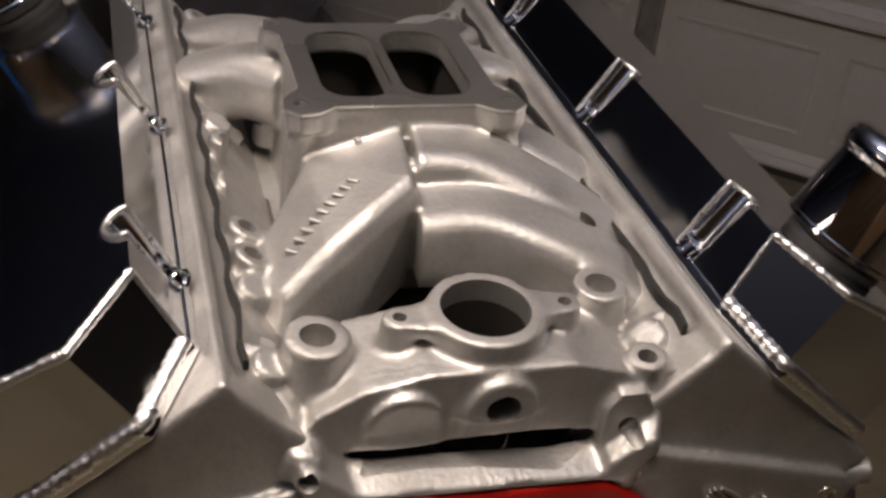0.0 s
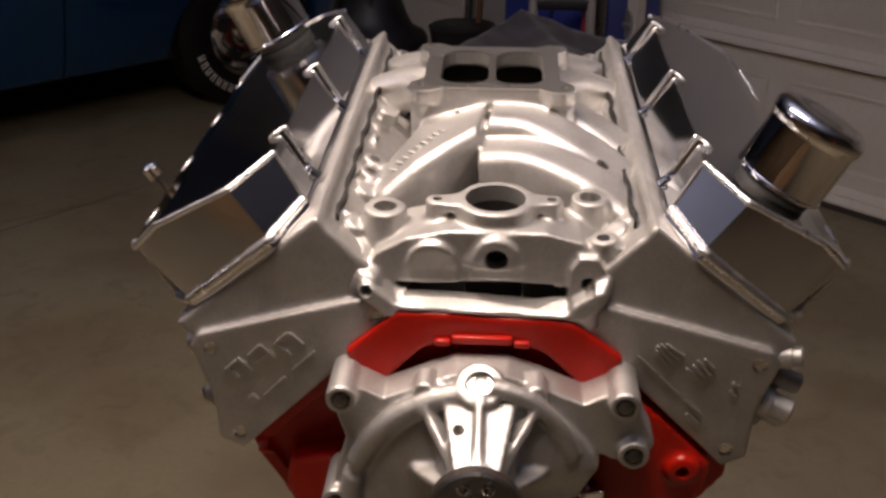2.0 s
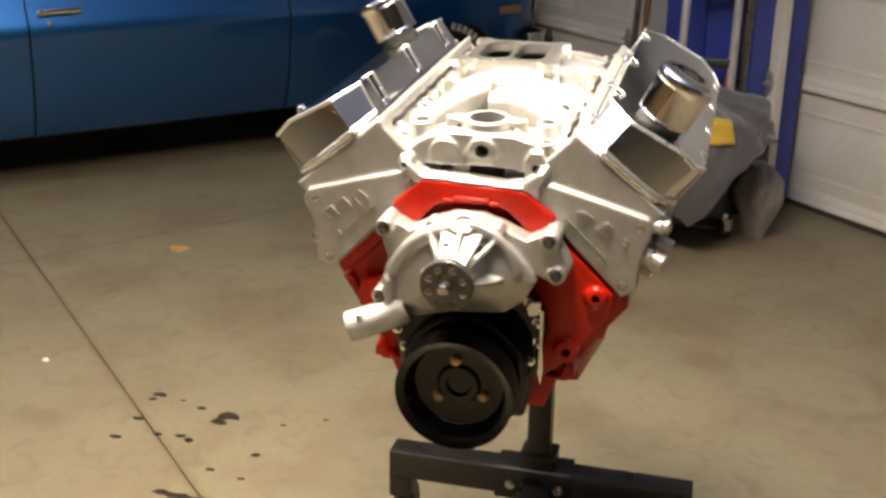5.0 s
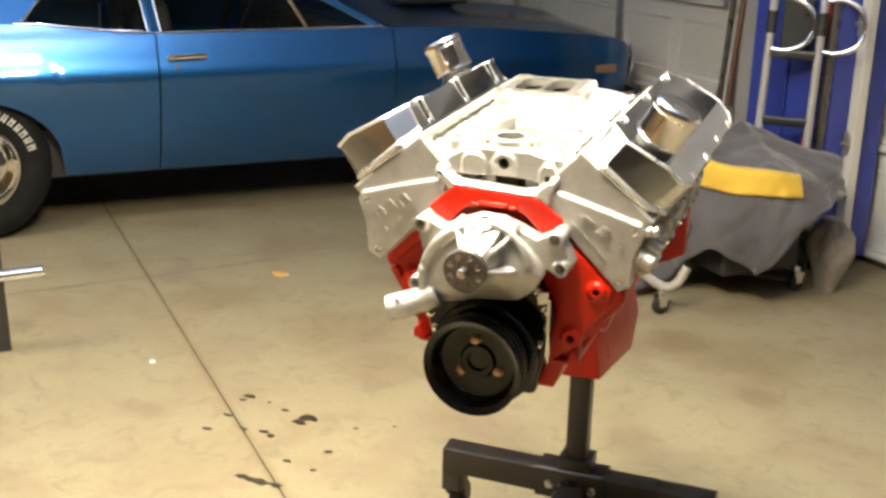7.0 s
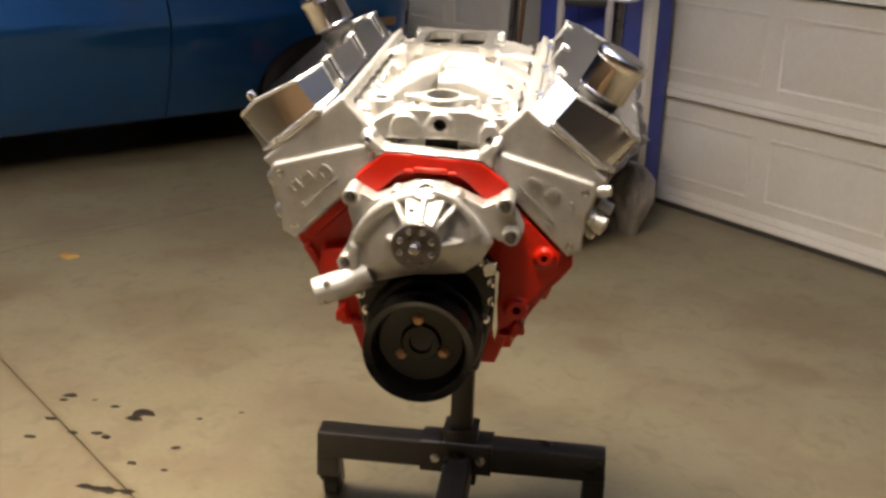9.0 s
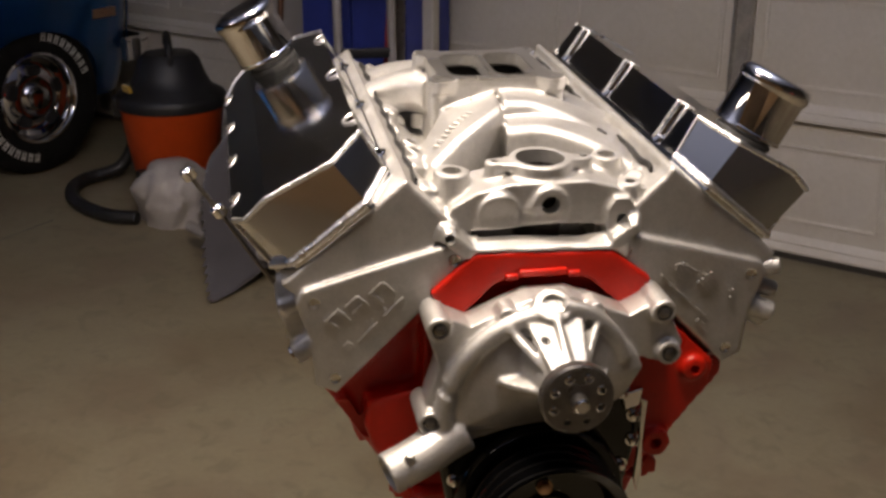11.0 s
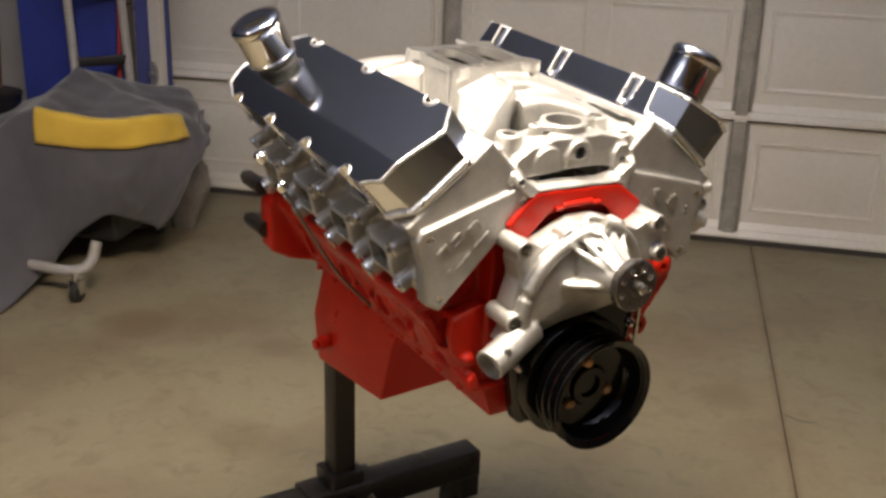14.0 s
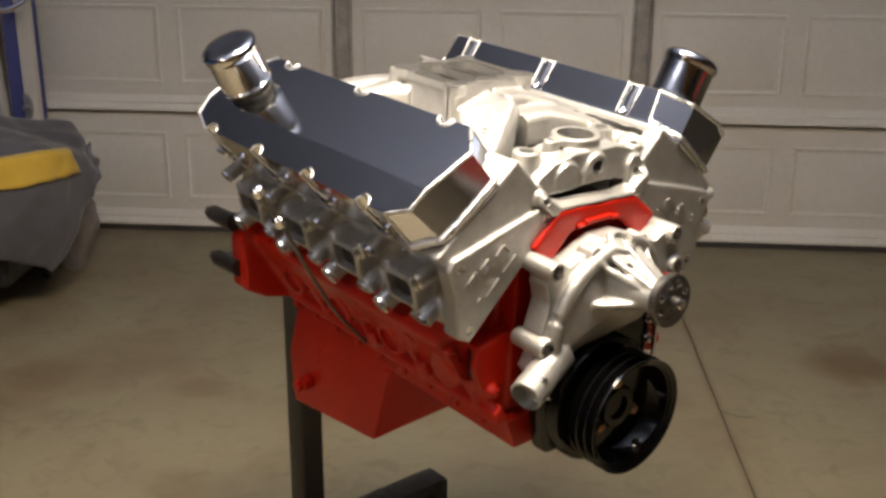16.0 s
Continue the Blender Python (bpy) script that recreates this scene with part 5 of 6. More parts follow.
    lathe(bm, c0 + ax * (0.008 if side > 0 else 0.014), ax, [(0, 0.017), (0.001, 0.037), (0.0025, 0.0398), (0.005, 0.0398), (0.006, 0.0388), (0.050, 0.0388), (0.053, 0.0396), (0.055, 0.0410), (0.062, 0.0414), (0.0665, 0.0395), (0.069, 0.035), (0.0695, 0.027), (0.068, 0.012), (0.068, 0.001)], seg=56)
    part("breather_cap", bm, M_CHROME, cover, "chrome push-in breather cap", smooth=40)
    return cover


valve_cover(1, 0.075)
valve_cover(-1, 0.460)

# oil level tube beside the block
bm = bmesh.new()
path = spline([(-0.352, 0.262, 0.274), (-0.318, 0.262, 0.222), (-0.271, 0.268, 0.142), (-0.215, 0.282, 0.06), (-0.150, 0.295, -0.012)], 8)
sweep(bm, path, circle(0.0028, 10))
dip = part("dipstick_tube", bm, M_STEEL, engine, "thin dark steel oil dipstick tube")
for p, q in (((-0.352, 0.262, 0.274), (-0.361, 0.262, 0.288)), ((-0.32, 0.262, 0.226), (-0.328, 0.262, 0.238))):
    bm = bmesh.new()
    d = Vector(q) - Vector(p)
    lathe(bm, p, d, [(-0.002, 0.0045), (0, 0.0085), (0.012, 0.0085), (0.015, 0.005)], seg=14)
    part("collar", bm, M_CHROME, dip)

# sender and fittings low on the front of the right head
for c, d, r, ln in (((0.262, 0.012, 0.232), (1, -0.2, 0.1), 0.009, 0.020), ((0.250, 0.012, 0.190), (1, -0.3, -0.35), 0.012, 0.030)):
    for sx in (1,):
        bm = bmesh.new()
        lathe(bm, (sx * (c[0] - 0.012), c[1], c[2]), (sx * d[0], d[1], d[2]), [(0, r * 1.25), (0.012, r * 1.25), (0.013, r), (ln, r), (ln + 0.002, r * 0.8)], seg=16)
        part("head_fitting", bm, M_CAST, engine, smooth=35)

# ---- engine stand ----
HEADING = 44.5
STAND = pose(-0.721, 1.005, 0, 0, 0, HEADING)
stand = empty("engine_stand", STAND, "black steel engine stand with a square post on a cross leg", "engine stand")


def tube_part(name, p0, p1, w, mat=M_STAND, label="", wall=True, parent=stand):
    bm = bmesh.new()
    sweep(bm, [Vector(p0), Vector(p1)], rounded(w / 2, w / 2, w * 0.1, 3))
    return part(name, bm, mat, parent, label, smooth=30)


tube_part("post", (0, 0, 0.13), (0, 0.0, 0.80), 0.050)
tube_part("cross_leg", (-0.335, -0.005, 0.168), (0.335, -0.005, 0.168), 0.066)
tube_part("main_leg", (0, 0.0, 0.145), (0, -0.78, 0.105), 0.064)
tube_part("collar", (-0.09, -0.005, 0.168), (0.075, -0.005, 0.168), 0.080)
tube_part("collar", (0, 0, 0.10), (0, 0, 0.235), 0.080)
for sx in (-1, 1):
    bm = bmesh.new()
    sweep(bm, [Vector((sx * 0.312, -0.005, 0.140)), Vector((sx * 0.312, -0.005, 0.085))], rounded(0.026, 0.030, 0.006, 3))
    prism(bm, [(-0.012, 0.10), (0.022, 0.10), (0.045, 0.04), (0.030, 0.03), (0.0, 0.06)], sx * 0.312 - 0.026, sx * 0.312 - 0.022, lambda u, v, x: (x, u, v))
    prism(bm, [(-0.012, 0.10), (0.022, 0.10), (0.045, 0.04), (0.030, 0.03), (0.0, 0.06)], sx * 0.312 + 0.022, sx * 0.312 + 0.026, lambda u, v, x: (x, u, v))
    fork = part("caster_fork", bm, M_STAND, stand, smooth=30)
    bm = bmesh.new()
    lathe(bm, (sx * 0.312 - 0.018, 0.035, 0.041), (1, 0, 0), [(0, 0.012), (0.0, 0.034), (0.004, 0.040), (0.032, 0.040), (0.036, 0.034), (0.036, 0.012)], seg=32)
    part("caster_wheel", bm, M_RUBBER, fork, "black caster wheel")
bm = bmesh.new()
lathe(bm, (-0.022, -0.80, 0.041), (1, 0, 0), [(0, 0.012), (0.0, 0.034), (0.004, 0.040), (0.040, 0.040), (0.044, 0.034), (0.044, 0.012)], seg=32)
part("caster_wheel", bm, M_RUBBER, stand, "black caster wheel")
bm = bmesh.new()
prism(bm, [(-0.81, 0.04), (-0.76, 0.075), (-0.72, 0.115), (-0.80, 0.12), (-0.83, 0.08)], -0.03, -0.025, lambda u, v, x: (x, u, v))
prism(bm, [(-0.81, 0.04), (-0.76, 0.075), (-0.72, 0.115), (-0.80, 0.12), (-0.83, 0.08)], 0.025, 0.03, lambda u, v, x: (x, u, v))
part("caster_fork", bm, M_STAND, stand, smooth=30)
# head tube, plate and arms to the block
bm = bmesh.new()
cyl(bm, (0, 0.09, 0.842), (0, -0.10, 0.832), 0.042, seg=32)
part("head_tube", bm, M_STAND, stand, smooth=30)
bm = bmesh.new()
cyl(bm, (0, -0.10, 0.832), (0, -0.112, 0.831), 0.085, seg=32)
plate = part("head_plate", bm, M_STAND, stand, smooth=30, bevel=0.002)
for x, z in ((-0.236, 0.945), (0.236, 0.945), (-0.232, 0.868), (0.232, 0.868)):
    bm = bmesh.new()
    sweep(bm, [Vector((x * 0.25, -0.118, 0.835 + (z - 0.835) * 0.4)), Vector((x, -0.125, z))], rounded(0.016, 0.006, 0.003, 2))
    cyl(bm, (x, -0.19, z), (x, -0.125, z), 0.0135, seg=18)
    arm = part("arm", bm, M_STAND, stand, smooth=30)
    bm = bmesh.new()
    cyl(bm, (x, -0.125, z), (x, -0.112, z), 0.011, seg=6)
    part("arm_bolt", bm, M_STEEL, arm)
for dx, dz in ((-0.055, 0.168), (0.05, 0.168)):
    bm = bmesh.new()
    lathe(bm, (dx, -0.046, dz), (0, -1, 0), [(0, 0.012), (0.002, 0.012), (0.002, 0.009), (0.009, 0.009)], seg=6)
    part("leg_bolt", bm, M_ZINC, stand, "bright zinc leg bolt")

# ---- car ----
CAR_X, CAR_SIDE = -4.72, 0.92      # centre line and half width
AXLE_R, AXLE_F, WHEEL_R = -0.20, 2.605, 0.335
NOSE, TAIL = 3.20, -1.42
car = empty("car", Matrix.Identity(4), "bright blue metallic two-door coupe from the seventies, parked", "car")


def lerp_table(table, t):
    if t <= table[0][0]:
        return table[0][1]
    for (a, va), (b, vb) in zip(table, table[1:]):
        if t <= b:
            k = (t - a) / (b - a)
            return va + (vb - va) * k
    return table[-1][1]


INSET = [(0.20, 0.150), (0.26, 0.112), (0.31, 0.088), (0.36, 0.067), (0.42, 0.048), (0.50, 0.029), (0.62, 0.008), (0.70, 0.0), (0.725, 0.001), (0.745, 0.006), (0.78, 0.020), (0.83, 0.036), (0.88, 0.054), (0.92, 0.072), (0.97, 0.090)]
BELT = [(-1.42, 0.88), (-0.9, 0.95), (-0.1, 0.955), (0.2, 0.933), (0.45, 0.902), (0.62, 0.893), (1.2, 0.895), (1.75, 0.900), (2.3, 0.885), (2.9, 0.835), (3.05, 0.812), (3.14, 0.785), (3.2, 0.735)]
TAPER = [(-1.42, 0.10), (-0.9, 0.03), (-0.3, 0.0), (1.9, 0.0), (2.7, 0.012), (3.0, 0.030), (3.1, 0.055), (3.16, 0.09), (3.2, 0.14)]


def body_x(y, z, side=1):
    return CAR_X + side * (CAR_SIDE - lerp_table(INSET, z) - lerp_table(TAPER, y))


def sill(y):
    low = 0.262
    for ax in (AXLE_R, AXLE_F):
        d = abs(y - ax)
        r = 0.365 if ax == AXLE_F else 0.388
        if d < r:
            low = max(low, 0.325 + math.sqrt(max(0, r * r - d * d)) * 0.80)
    return low


def side_panel(name, y0, y1, side, label="", z_top=None):
    ny, nz = max(6, int((y1 - y0) / 0.022)), 26
    bm = bmesh.new()
    rows = []
    for i in range(ny + 1):
        y = y0 + (y1 - y0) * i / ny
        lo, hi = sill(y), lerp_table(BELT, y)
        rows.append([bm.verts.new((body_x(y, lo + (hi - lo) * j / nz, side), y, lo + (hi - lo) * j / nz)) for j in range(nz + 1)])
    for i in range(ny):
        for j in range(nz):
            bm.faces.new((rows[i][j], rows[i + 1][j], rows[i + 1][j + 1], rows[i][j + 1]))
    # returned edges, so that the sheet has depth
    r = bmesh.ops.extrude_edge_only(bm, edges=[e for e in bm.edges if e.is_boundary])
    for v in [q for q in r["geom"] if isinstance(q, bmesh.types.BMVert)]:
        v.co.x -= side * 0.03
    return part(name, bm, M_BLUECAR, car, label, smooth=50)


for side in (1, -1):
    side_panel("quarter_panel", TAIL, 0.612, side)
    door = side_panel("door", 0.620, 1.760, side, "blue car door, shut")
    side_panel("front_fender", 1.768, NOSE, side)
    # handle and lock
    bm = bmesh.new()
    hx = body_x(0.7, 0.795, side)
    for y in (0.668, 0.805):
        cyl(bm, (hx - side * 0.01, y, 0.797), (hx + side * 0.024, y, 0.797), 0.013, seg=16)
    sweep(bm, [Vector((hx + side * 0.026, 0.66, 0.797)), Vector((hx + side * 0.030, 0.74, 0.800)), Vector((hx + side * 0.024, 0.83, 0.800))], rounded(0.006, 0.011, 0.004, 2))
    cyl(bm, (hx, 0.672, 0.797), (hx + side * 0.038, 0.672, 0.797), 0.014, 0.012, seg=18)
    part("door_handle", bm, M_CHROME, door, "chrome push-button door handle")
    bm = bmesh.new()
    lx = body_x(0.70, 0.755, side)
    cyl(bm, (lx - side * 0.004, 0.70, 0.752), (lx + side * 0.005, 0.70, 0.752), 0.010, seg=16)
    part("door_lock", bm, M_CHROME, door)
    # belt trim
    for y0, y1 in ((0.02, 0.612), (0.620, 1.72)):
        bm = bmesh.new()
        pts = [Vector((body_x(y0 + (y1 - y0) * k / 16, 0.9, side) - side * 0.028, y0 + (y1 - y0) * k / 16, lerp_table(BELT, y0 + (y1 - y0) * k / 16) + 0.004)) for k in range(17)]
        sweep(bm, pts, rounded(0.010, 0.006, 0.003, 2))
        part("belt_trim", bm, M_CHROME, car, "chrome window trim", smooth=40)
    # lamps at the corner
    bm = bmesh.new()
    mx = body_x(2.98, 0.66, side)
    box(bm, (mx, 2.985, 0.655), (0.012, 0.13, 0.042))
    part("side_marker", bm, M_BRASS, car, "amber side marker lamp", bevel=0.004)
    bm = bmesh.new()
    pts = [Vector((body_x(3.19, z, side) + side * 0.002, 3.205, z)) for z in (0.50, 0.58, 0.66, 0.72, 0.77)]
    sweep(bm, pts, circle(0.007, 8))
    part("front_edge_trim", bm, M_CHROME, car)

# hood, cowl, deck, ends
def top_sheet(name, y0, y1, crown, mat, label="", drop=0.0):
    bm = bmesh.new()
    ny, nx = 24, 20
    rows = []
    for i in range(ny + 1):
        y = y0 + (y1 - y0) * i / ny
        hi = lerp_table(BELT, y)
        w = CAR_SIDE - lerp_table(INSET, hi) - lerp_table(TAPER, y) - 0.004
        row = []
        for j in range(nx + 1):
            u = -1 + 2 * j / nx
            row.append(bm.verts.new((CAR_X + u * w, y, hi + crown * (1 - u * u) + (0.03 * max(0, 1 - abs(u) * 4) if name == "hood" else 0) - drop)))
        rows.append(row)
    for i in range(ny):
        for j in range(nx):
            bm.faces.new((rows[i][j], rows[i][j + 1], rows[i + 1][j + 1], rows[i + 1][j]))
    r = bmesh.ops.extrude_edge_only(bm, edges=[e for e in bm.edges if e.is_boundary])
    for v in [q for q in r["geom"] if isinstance(q, bmesh.types.BMVert)]:
        v.co.z -= 0.03
    return part(name, bm, mat, car, label, smooth=50)


hood = top_sheet("hood", 1.76, 3.19, 0.045, M_BLUECAR, "blue hood with a centre scoop")
top_sheet("trunk_lid", TAIL, -0.72, 0.03, M_BLUECAR)
top_sheet("cowl", 1.58, 1.752, 0.03, M_BLUECAR, drop=0.004)
bm = bmesh.new()
box(bm, (CAR_X, 2.25, 0.972), (0.50, 0.42, 0.05))
part("hood_scoop", bm, M_BLKPLASTIC, hood, bevel=0.015, segs=3)
for y, lbl in ((NOSE + 0.01, "front_panel"), (TAIL - 0.01, "rear_panel")):
    bm = bmesh.new()
    box(bm, (CAR_X, y - (0.02 if y > 0 else 0), 0.57), (1.50, 0.04, 0.30))
    part(lbl, bm, M_BLUECAR if "rear" in lbl else M_BLKPLASTIC, car, bevel=0.015, segs=3)
    bm = bmesh.new()
    s = 1 if y > 0 else -1
    pts = spline([(CAR_X - 0.88, y - s * 0.12, 0.47), (CAR_X - 0.80, y + s * 0.05, 0.47), (CAR_X, y + s * 0.09, 0.47), (CAR_X + 0.80, y + s * 0.05, 0.47), (CAR_X + 0.88, y - s * 0.12, 0.47)], 8)
    sweep(bm, pts, rounded(0.018, 0.055, 0.014, 3))
    part("bumper", bm, M_CHROME, car, "chrome bumper", smooth=40)
for sx in (-1, 1):
    bm = bmesh.new()
    lathe(bm, (CAR_X + sx * 0.66, NOSE + 0.025, 0.655), (0, 1, 0), [(0, 0.095), (0.02, 0.095), (0.02, 0.082), (0.026, 0.06), (0.03, 0.02)], seg=32)
    part("headlight", bm, M_CHROME, car, "round chrome-rimmed headlight")
# greenhouse
ROOF_Z = 1.345
bm = bmesh.new()
ny, nx = 18, 14
rows = []
for i in range(ny + 1):
    y = -0.35 + 1.25 * i / ny
    row = []
    for j in range(nx + 1):
        u = -1 + 2 * j / nx
        row.append(bm.verts.new((CAR_X + u * 0.60, y, ROOF_Z - 0.05 * u * u - 0.05 * ((y - 0.3) / 0.65) ** 2)))
    rows.append(row)
for i in range(ny):
    for j in range(nx):
        bm.faces.new((rows[i][j], rows[i][j + 1], rows[i + 1][j + 1], rows[i + 1][j]))
r = bmesh.ops.extrude_edge_only(bm, edges=[e for e in bm.edges if e.is_boundary])
for v in [q for q in r["geom"] if isinstance(q, bmesh.types.BMVert)]:
    v.co.z -= 0.035
part("roof", bm, M_BLUECAR, car, smooth=50)


def pane(name, pts, mat, label=""):
    bm = bmesh.new()
    a = [bm.verts.new(p) for p in pts]
    f = bm.faces.new(a)
    f.normal_update()
    nrm = f.normal * 0.005
    b = [bm.verts.new(Vector(p) + nrm) for p in pts]
    bm.faces.new(b[::-1])
    n = len(pts)
    for i in range(n):
        bm.faces.new((a[i], b[i], b[(i + 1) % n], a[(i + 1) % n]))
    ob = part(name, bm, mat, car, label, smooth=20)
    ob.visible_shadow = mat is not M_GLASS
    return ob


for s in (1, -1):
    xb, xt = CAR_X + s * 0.81, CAR_X + s * 0.60
    def g(y, z):
        k = (z - 0.90) / (ROOF_Z - 0.04 - 0.90)
        return (xb + (xt - xb) * k, y, z)
    pane("quarter_glass", [g(0.06, 0.948), g(0.12, 0.936), g(0.35, 0.907), g(0.585, 0.893), g(0.525, 1.28), g(0.33, 1.25), g(0.14, 1.04)], M_GLASS, "tinted side glass")
    pane("door_glass", [g(0.64, 0.895), g(1.33, 0.905), g(1.12, 1.28), g(0.60, 1.285)], M_GLASS, "tinted side glass")
    pane("vent_glass", [g(1.345, 0.905), g(1.66, 0.91), g(1.30, 1.17), g(1.17, 1.27)], M_GLASS, "tinted vent glass")
    for nm, a, b, mt, w in (("b_pillar", g(0.615, 0.89), g(0.565, 1.29), M_BLUECAR, 0.024), ("door_glass_rail", g(0.645, 0.89), g(0.597, 1.29), M_CHROME, 0.006), ("quarter_glass_rail", g(0.588, 0.89), g(0.535, 1.29), M_CHROME, 0.006), ("vent_bar", g(1.338, 0.90), g(1.14, 1.28), M_CHROME, 0.008), ("a_pillar", g(1.70, 0.905), g(0.95, 1.30), M_BLUECAR, 0.028)):
        bm = bmesh.new()
        sweep(bm, [Vector(a), Vector(b)], rounded(w, 0.016, 0.006, 2))
        part(nm, bm, mt, car, smooth=40)
    # rear roof pillar
    pane("c_pillar", [g(-0.95, 0.94), g(0.055, 0.945), g(0.135, 1.04), g(0.325, 1.255), g(-0.38, 1.27)], M_BLUECAR)
    bm = bmesh.new()
    sweep(bm, [Vector(g(0.585, 0.897)), Vector(g(0.35, 0.912)), Vector(g(0.12, 0.941)), Vector(g(0.06, 0.953)), Vector(g(0.14, 1.04)), Vector(g(0.33, 1.25))], rounded(0.008, 0.009, 0.004, 2))
    part("window_frame", bm, M_CHROME, car, smooth=40)
pane("windshield", [(CAR_X - 0.74, 1.70, 0.92), (CAR_X + 0.74, 1.70, 0.92), (CAR_X + 0.56, 0.90, 1.29), (CAR_X - 0.56, 0.90, 1.29)], M_GLASS, "laminated windshield")
pane("rear_glass", [(CAR_X - 0.70, -0.86, 0.96), (CAR_X + 0.70, -0.86, 0.96), (CAR_X + 0.56, -0.36, 1.27), (CAR_X - 0.56, -0.36, 1.27)], M_GLASS)
# cabin
bm = bmesh.new()
box(bm, (CAR_X, 0.95, 0.36), (1.56, 3.7, 0.22))
box(bm, (CAR_X, 2.45, 0.55), (0.95, 1.3, 0.4))
box(bm, (CAR_X, -0.9, 0.6), (1.0, 0.8, 0.4))
part("floor_pan", bm, M_VINYL, car)
bm = bmesh.new()
box(bm, (CAR_X, 1.52, 0.80), (1.46, 0.22, 0.2))
part("dashboard", bm, M_VINYL, car, bevel=0.03, segs=3)
for s in (1, -1):
    bm = bmesh.new()
    box(bm, (CAR_X + s * 0.36, 0.95, 0.56), (0.52, 0.5, 0.2))
    box(bm, (CAR_X + s * 0.36, 0.70, 0.78), (0.5, 0.14, 0.46), Euler((0.18, 0, 0)).to_matrix())
    seat = part("seat", bm, M_VINYL, car, "dark vinyl bucket seat", bevel=0.04, segs=3)
    bm = bmesh.new()
    lathe(bm, (CAR_X + s * 0.36 - 0.12, 0.655, 1.06), (1, 0, 0), [(0, 0.03), (0.02, 0.065), (0.22, 0.065), (0.24, 0.03)], seg=20)
    part("headrest", bm, M_GREYPAINT, seat, "grey headrest")
bm = bmesh.new()
box(bm, (CAR_X, 0.02, 0.58), (1.3, 0.46, 0.22))
box(bm, (CAR_X, -0.24, 0.82), (1.3, 0.16, 0.42), Euler((0.3, 0, 0)).to_matrix())
part("rear_seat", bm, M_VINYL, car, bevel=0.04, segs=3)
bm = bmesh.new()
lathe(bm, (CAR_X - 0.36, 1.30, 0.86), (0, -0.9, 0.42), [(0, 0.185), (0.008, 0.197), (0.018, 0.19), (0.012, 0.175)], seg=36, close=False)
part("steering_wheel", bm, M_BLKPLASTIC, car)


def car_wheel(y, s):
    x = CAR_X + s * 0.875
    out = Vector((s, 0, 0))
    c = Vector((x, y, WHEEL_R))
    bm = bmesh.new()
    lathe(bm, c - out * 0.21, out, [(0, 0.19), (-0.004, 0.24), (0.01, 0.305), (0.035, 0.331), (0.06, 0.335), (0.16, 0.335), (0.185, 0.331), (0.205, 0.305), (0.212, 0.26), (0.206, 0.215), (0.196, 0.192), (0.18, 0.186)], seg=64, close=False)
    tyre = part("tyre", bm, M_TYRE, car, "black tyre with raised white lettering", smooth=40)
    bm = bmesh.new()
    lathe(bm, c - out * 0.19, out, [(0, 0.18), (0.02, 0.186), (0.175, 0.188), (0.185, 0.196), (0.192, 0.196), (0.195, 0.186), (0.180, 0.176), (0.150, 0.168), (0.142, 0.150), (0.160, 0.120), (0.168, 0.085), (0.160, 0.060), (0.185, 0.052), (0.205, 0.045), (0.210, 0.02), (0.211, 0.001)], seg=64, close=False)
    rim = part("rim", bm, M_CHROME, tyre, "chrome five-slot wheel", smooth=40)
    for k in range(5):
        a = radians(72 * k + 18)
        bm = bmesh.new()
        cc = c + Vector((0, math.cos(a), math.sin(a))) * 0.118 - out * 0.034
        m = Matrix.Rotation(a if s > 0 else a, 3, "X")
        pts = [(p, q) for p, q in rounded(0.034, 0.022, 0.016, 4)]
        va = [bm.verts.new(cc + m @ Vector((s * 0.016, q, p))) for p, q in pts]
        vb = [bm.verts.new(cc + m @ Vector((s * -0.01, q, p))) for p, q in pts]
        bm.faces.new(va)
        bm.faces.new(vb[::-1])
        for i in range(len(pts)):
            bm.faces.new((va[i], vb[i], vb[(i + 1) % len(pts)], va[(i + 1) % len(pts)]))
        part("slot", bm, M_BLKPLASTIC, rim, "dark wheel slot", smooth=30)
    # the lettering as plain raised bars
    for base in (52, 232):
        for k in range(9):
            a = radians(base - 34 + k * 7.6)
            bm = bmesh.new()
            cc = c + Vector((0, math.cos(a), math.sin(a))) * 0.262 + out * 0.001
            m = Matrix.Rotation(a, 3, "X")
            for dz in (-0.007, 0.007):
                box(bm, cc + m @ Vector((0, 0, dz)), (0.005, 0.036, 0.006), m)
            box(bm, cc + m @ Vector((0, 0.008 * (-1) ** k, 0)), (0.005, 0.007, 0.016), m)
            part("lettering_bar", bm, M_WHITELETTER, tyre, smooth=0)


for y in (AXLE_R, AXLE_F):
    for s in (1, -1):
        car_wheel(y, s)

# ---- between the doors: tall blue cabinet, hand truck, poles ----
cab = empty("steel_cabinet", pose(-2.475, 3.22, 0), "blue painted steel cabinet with two shut doors", "cabinet")
bm = bmesh.new()
box(bm, (0, 0.0, 0.93), (0.50, 0.30, 1.78))
part("body", bm, M_BLUE, cab, bevel=0.006)
for s in (-1, 1):
    bm = bmesh.new()
    box(bm, (s * 0.126, -0.162, 0.95), (0.238, 0.022, 1.70))
    d = part("door", bm, M_BLUE, cab, bevel=0.004)
    bm = bmesh.new()
    sweep(bm, spline([(s * 0.04, -0.173, 1.22), (s * 0.04, -0.205, 1.24), (s * 0.04, -0.205, 1.36), (s * 0.04, -0.173, 1.38)], 5), circle(0.006, 8))
    part("handle", bm, M_CHROME, d)
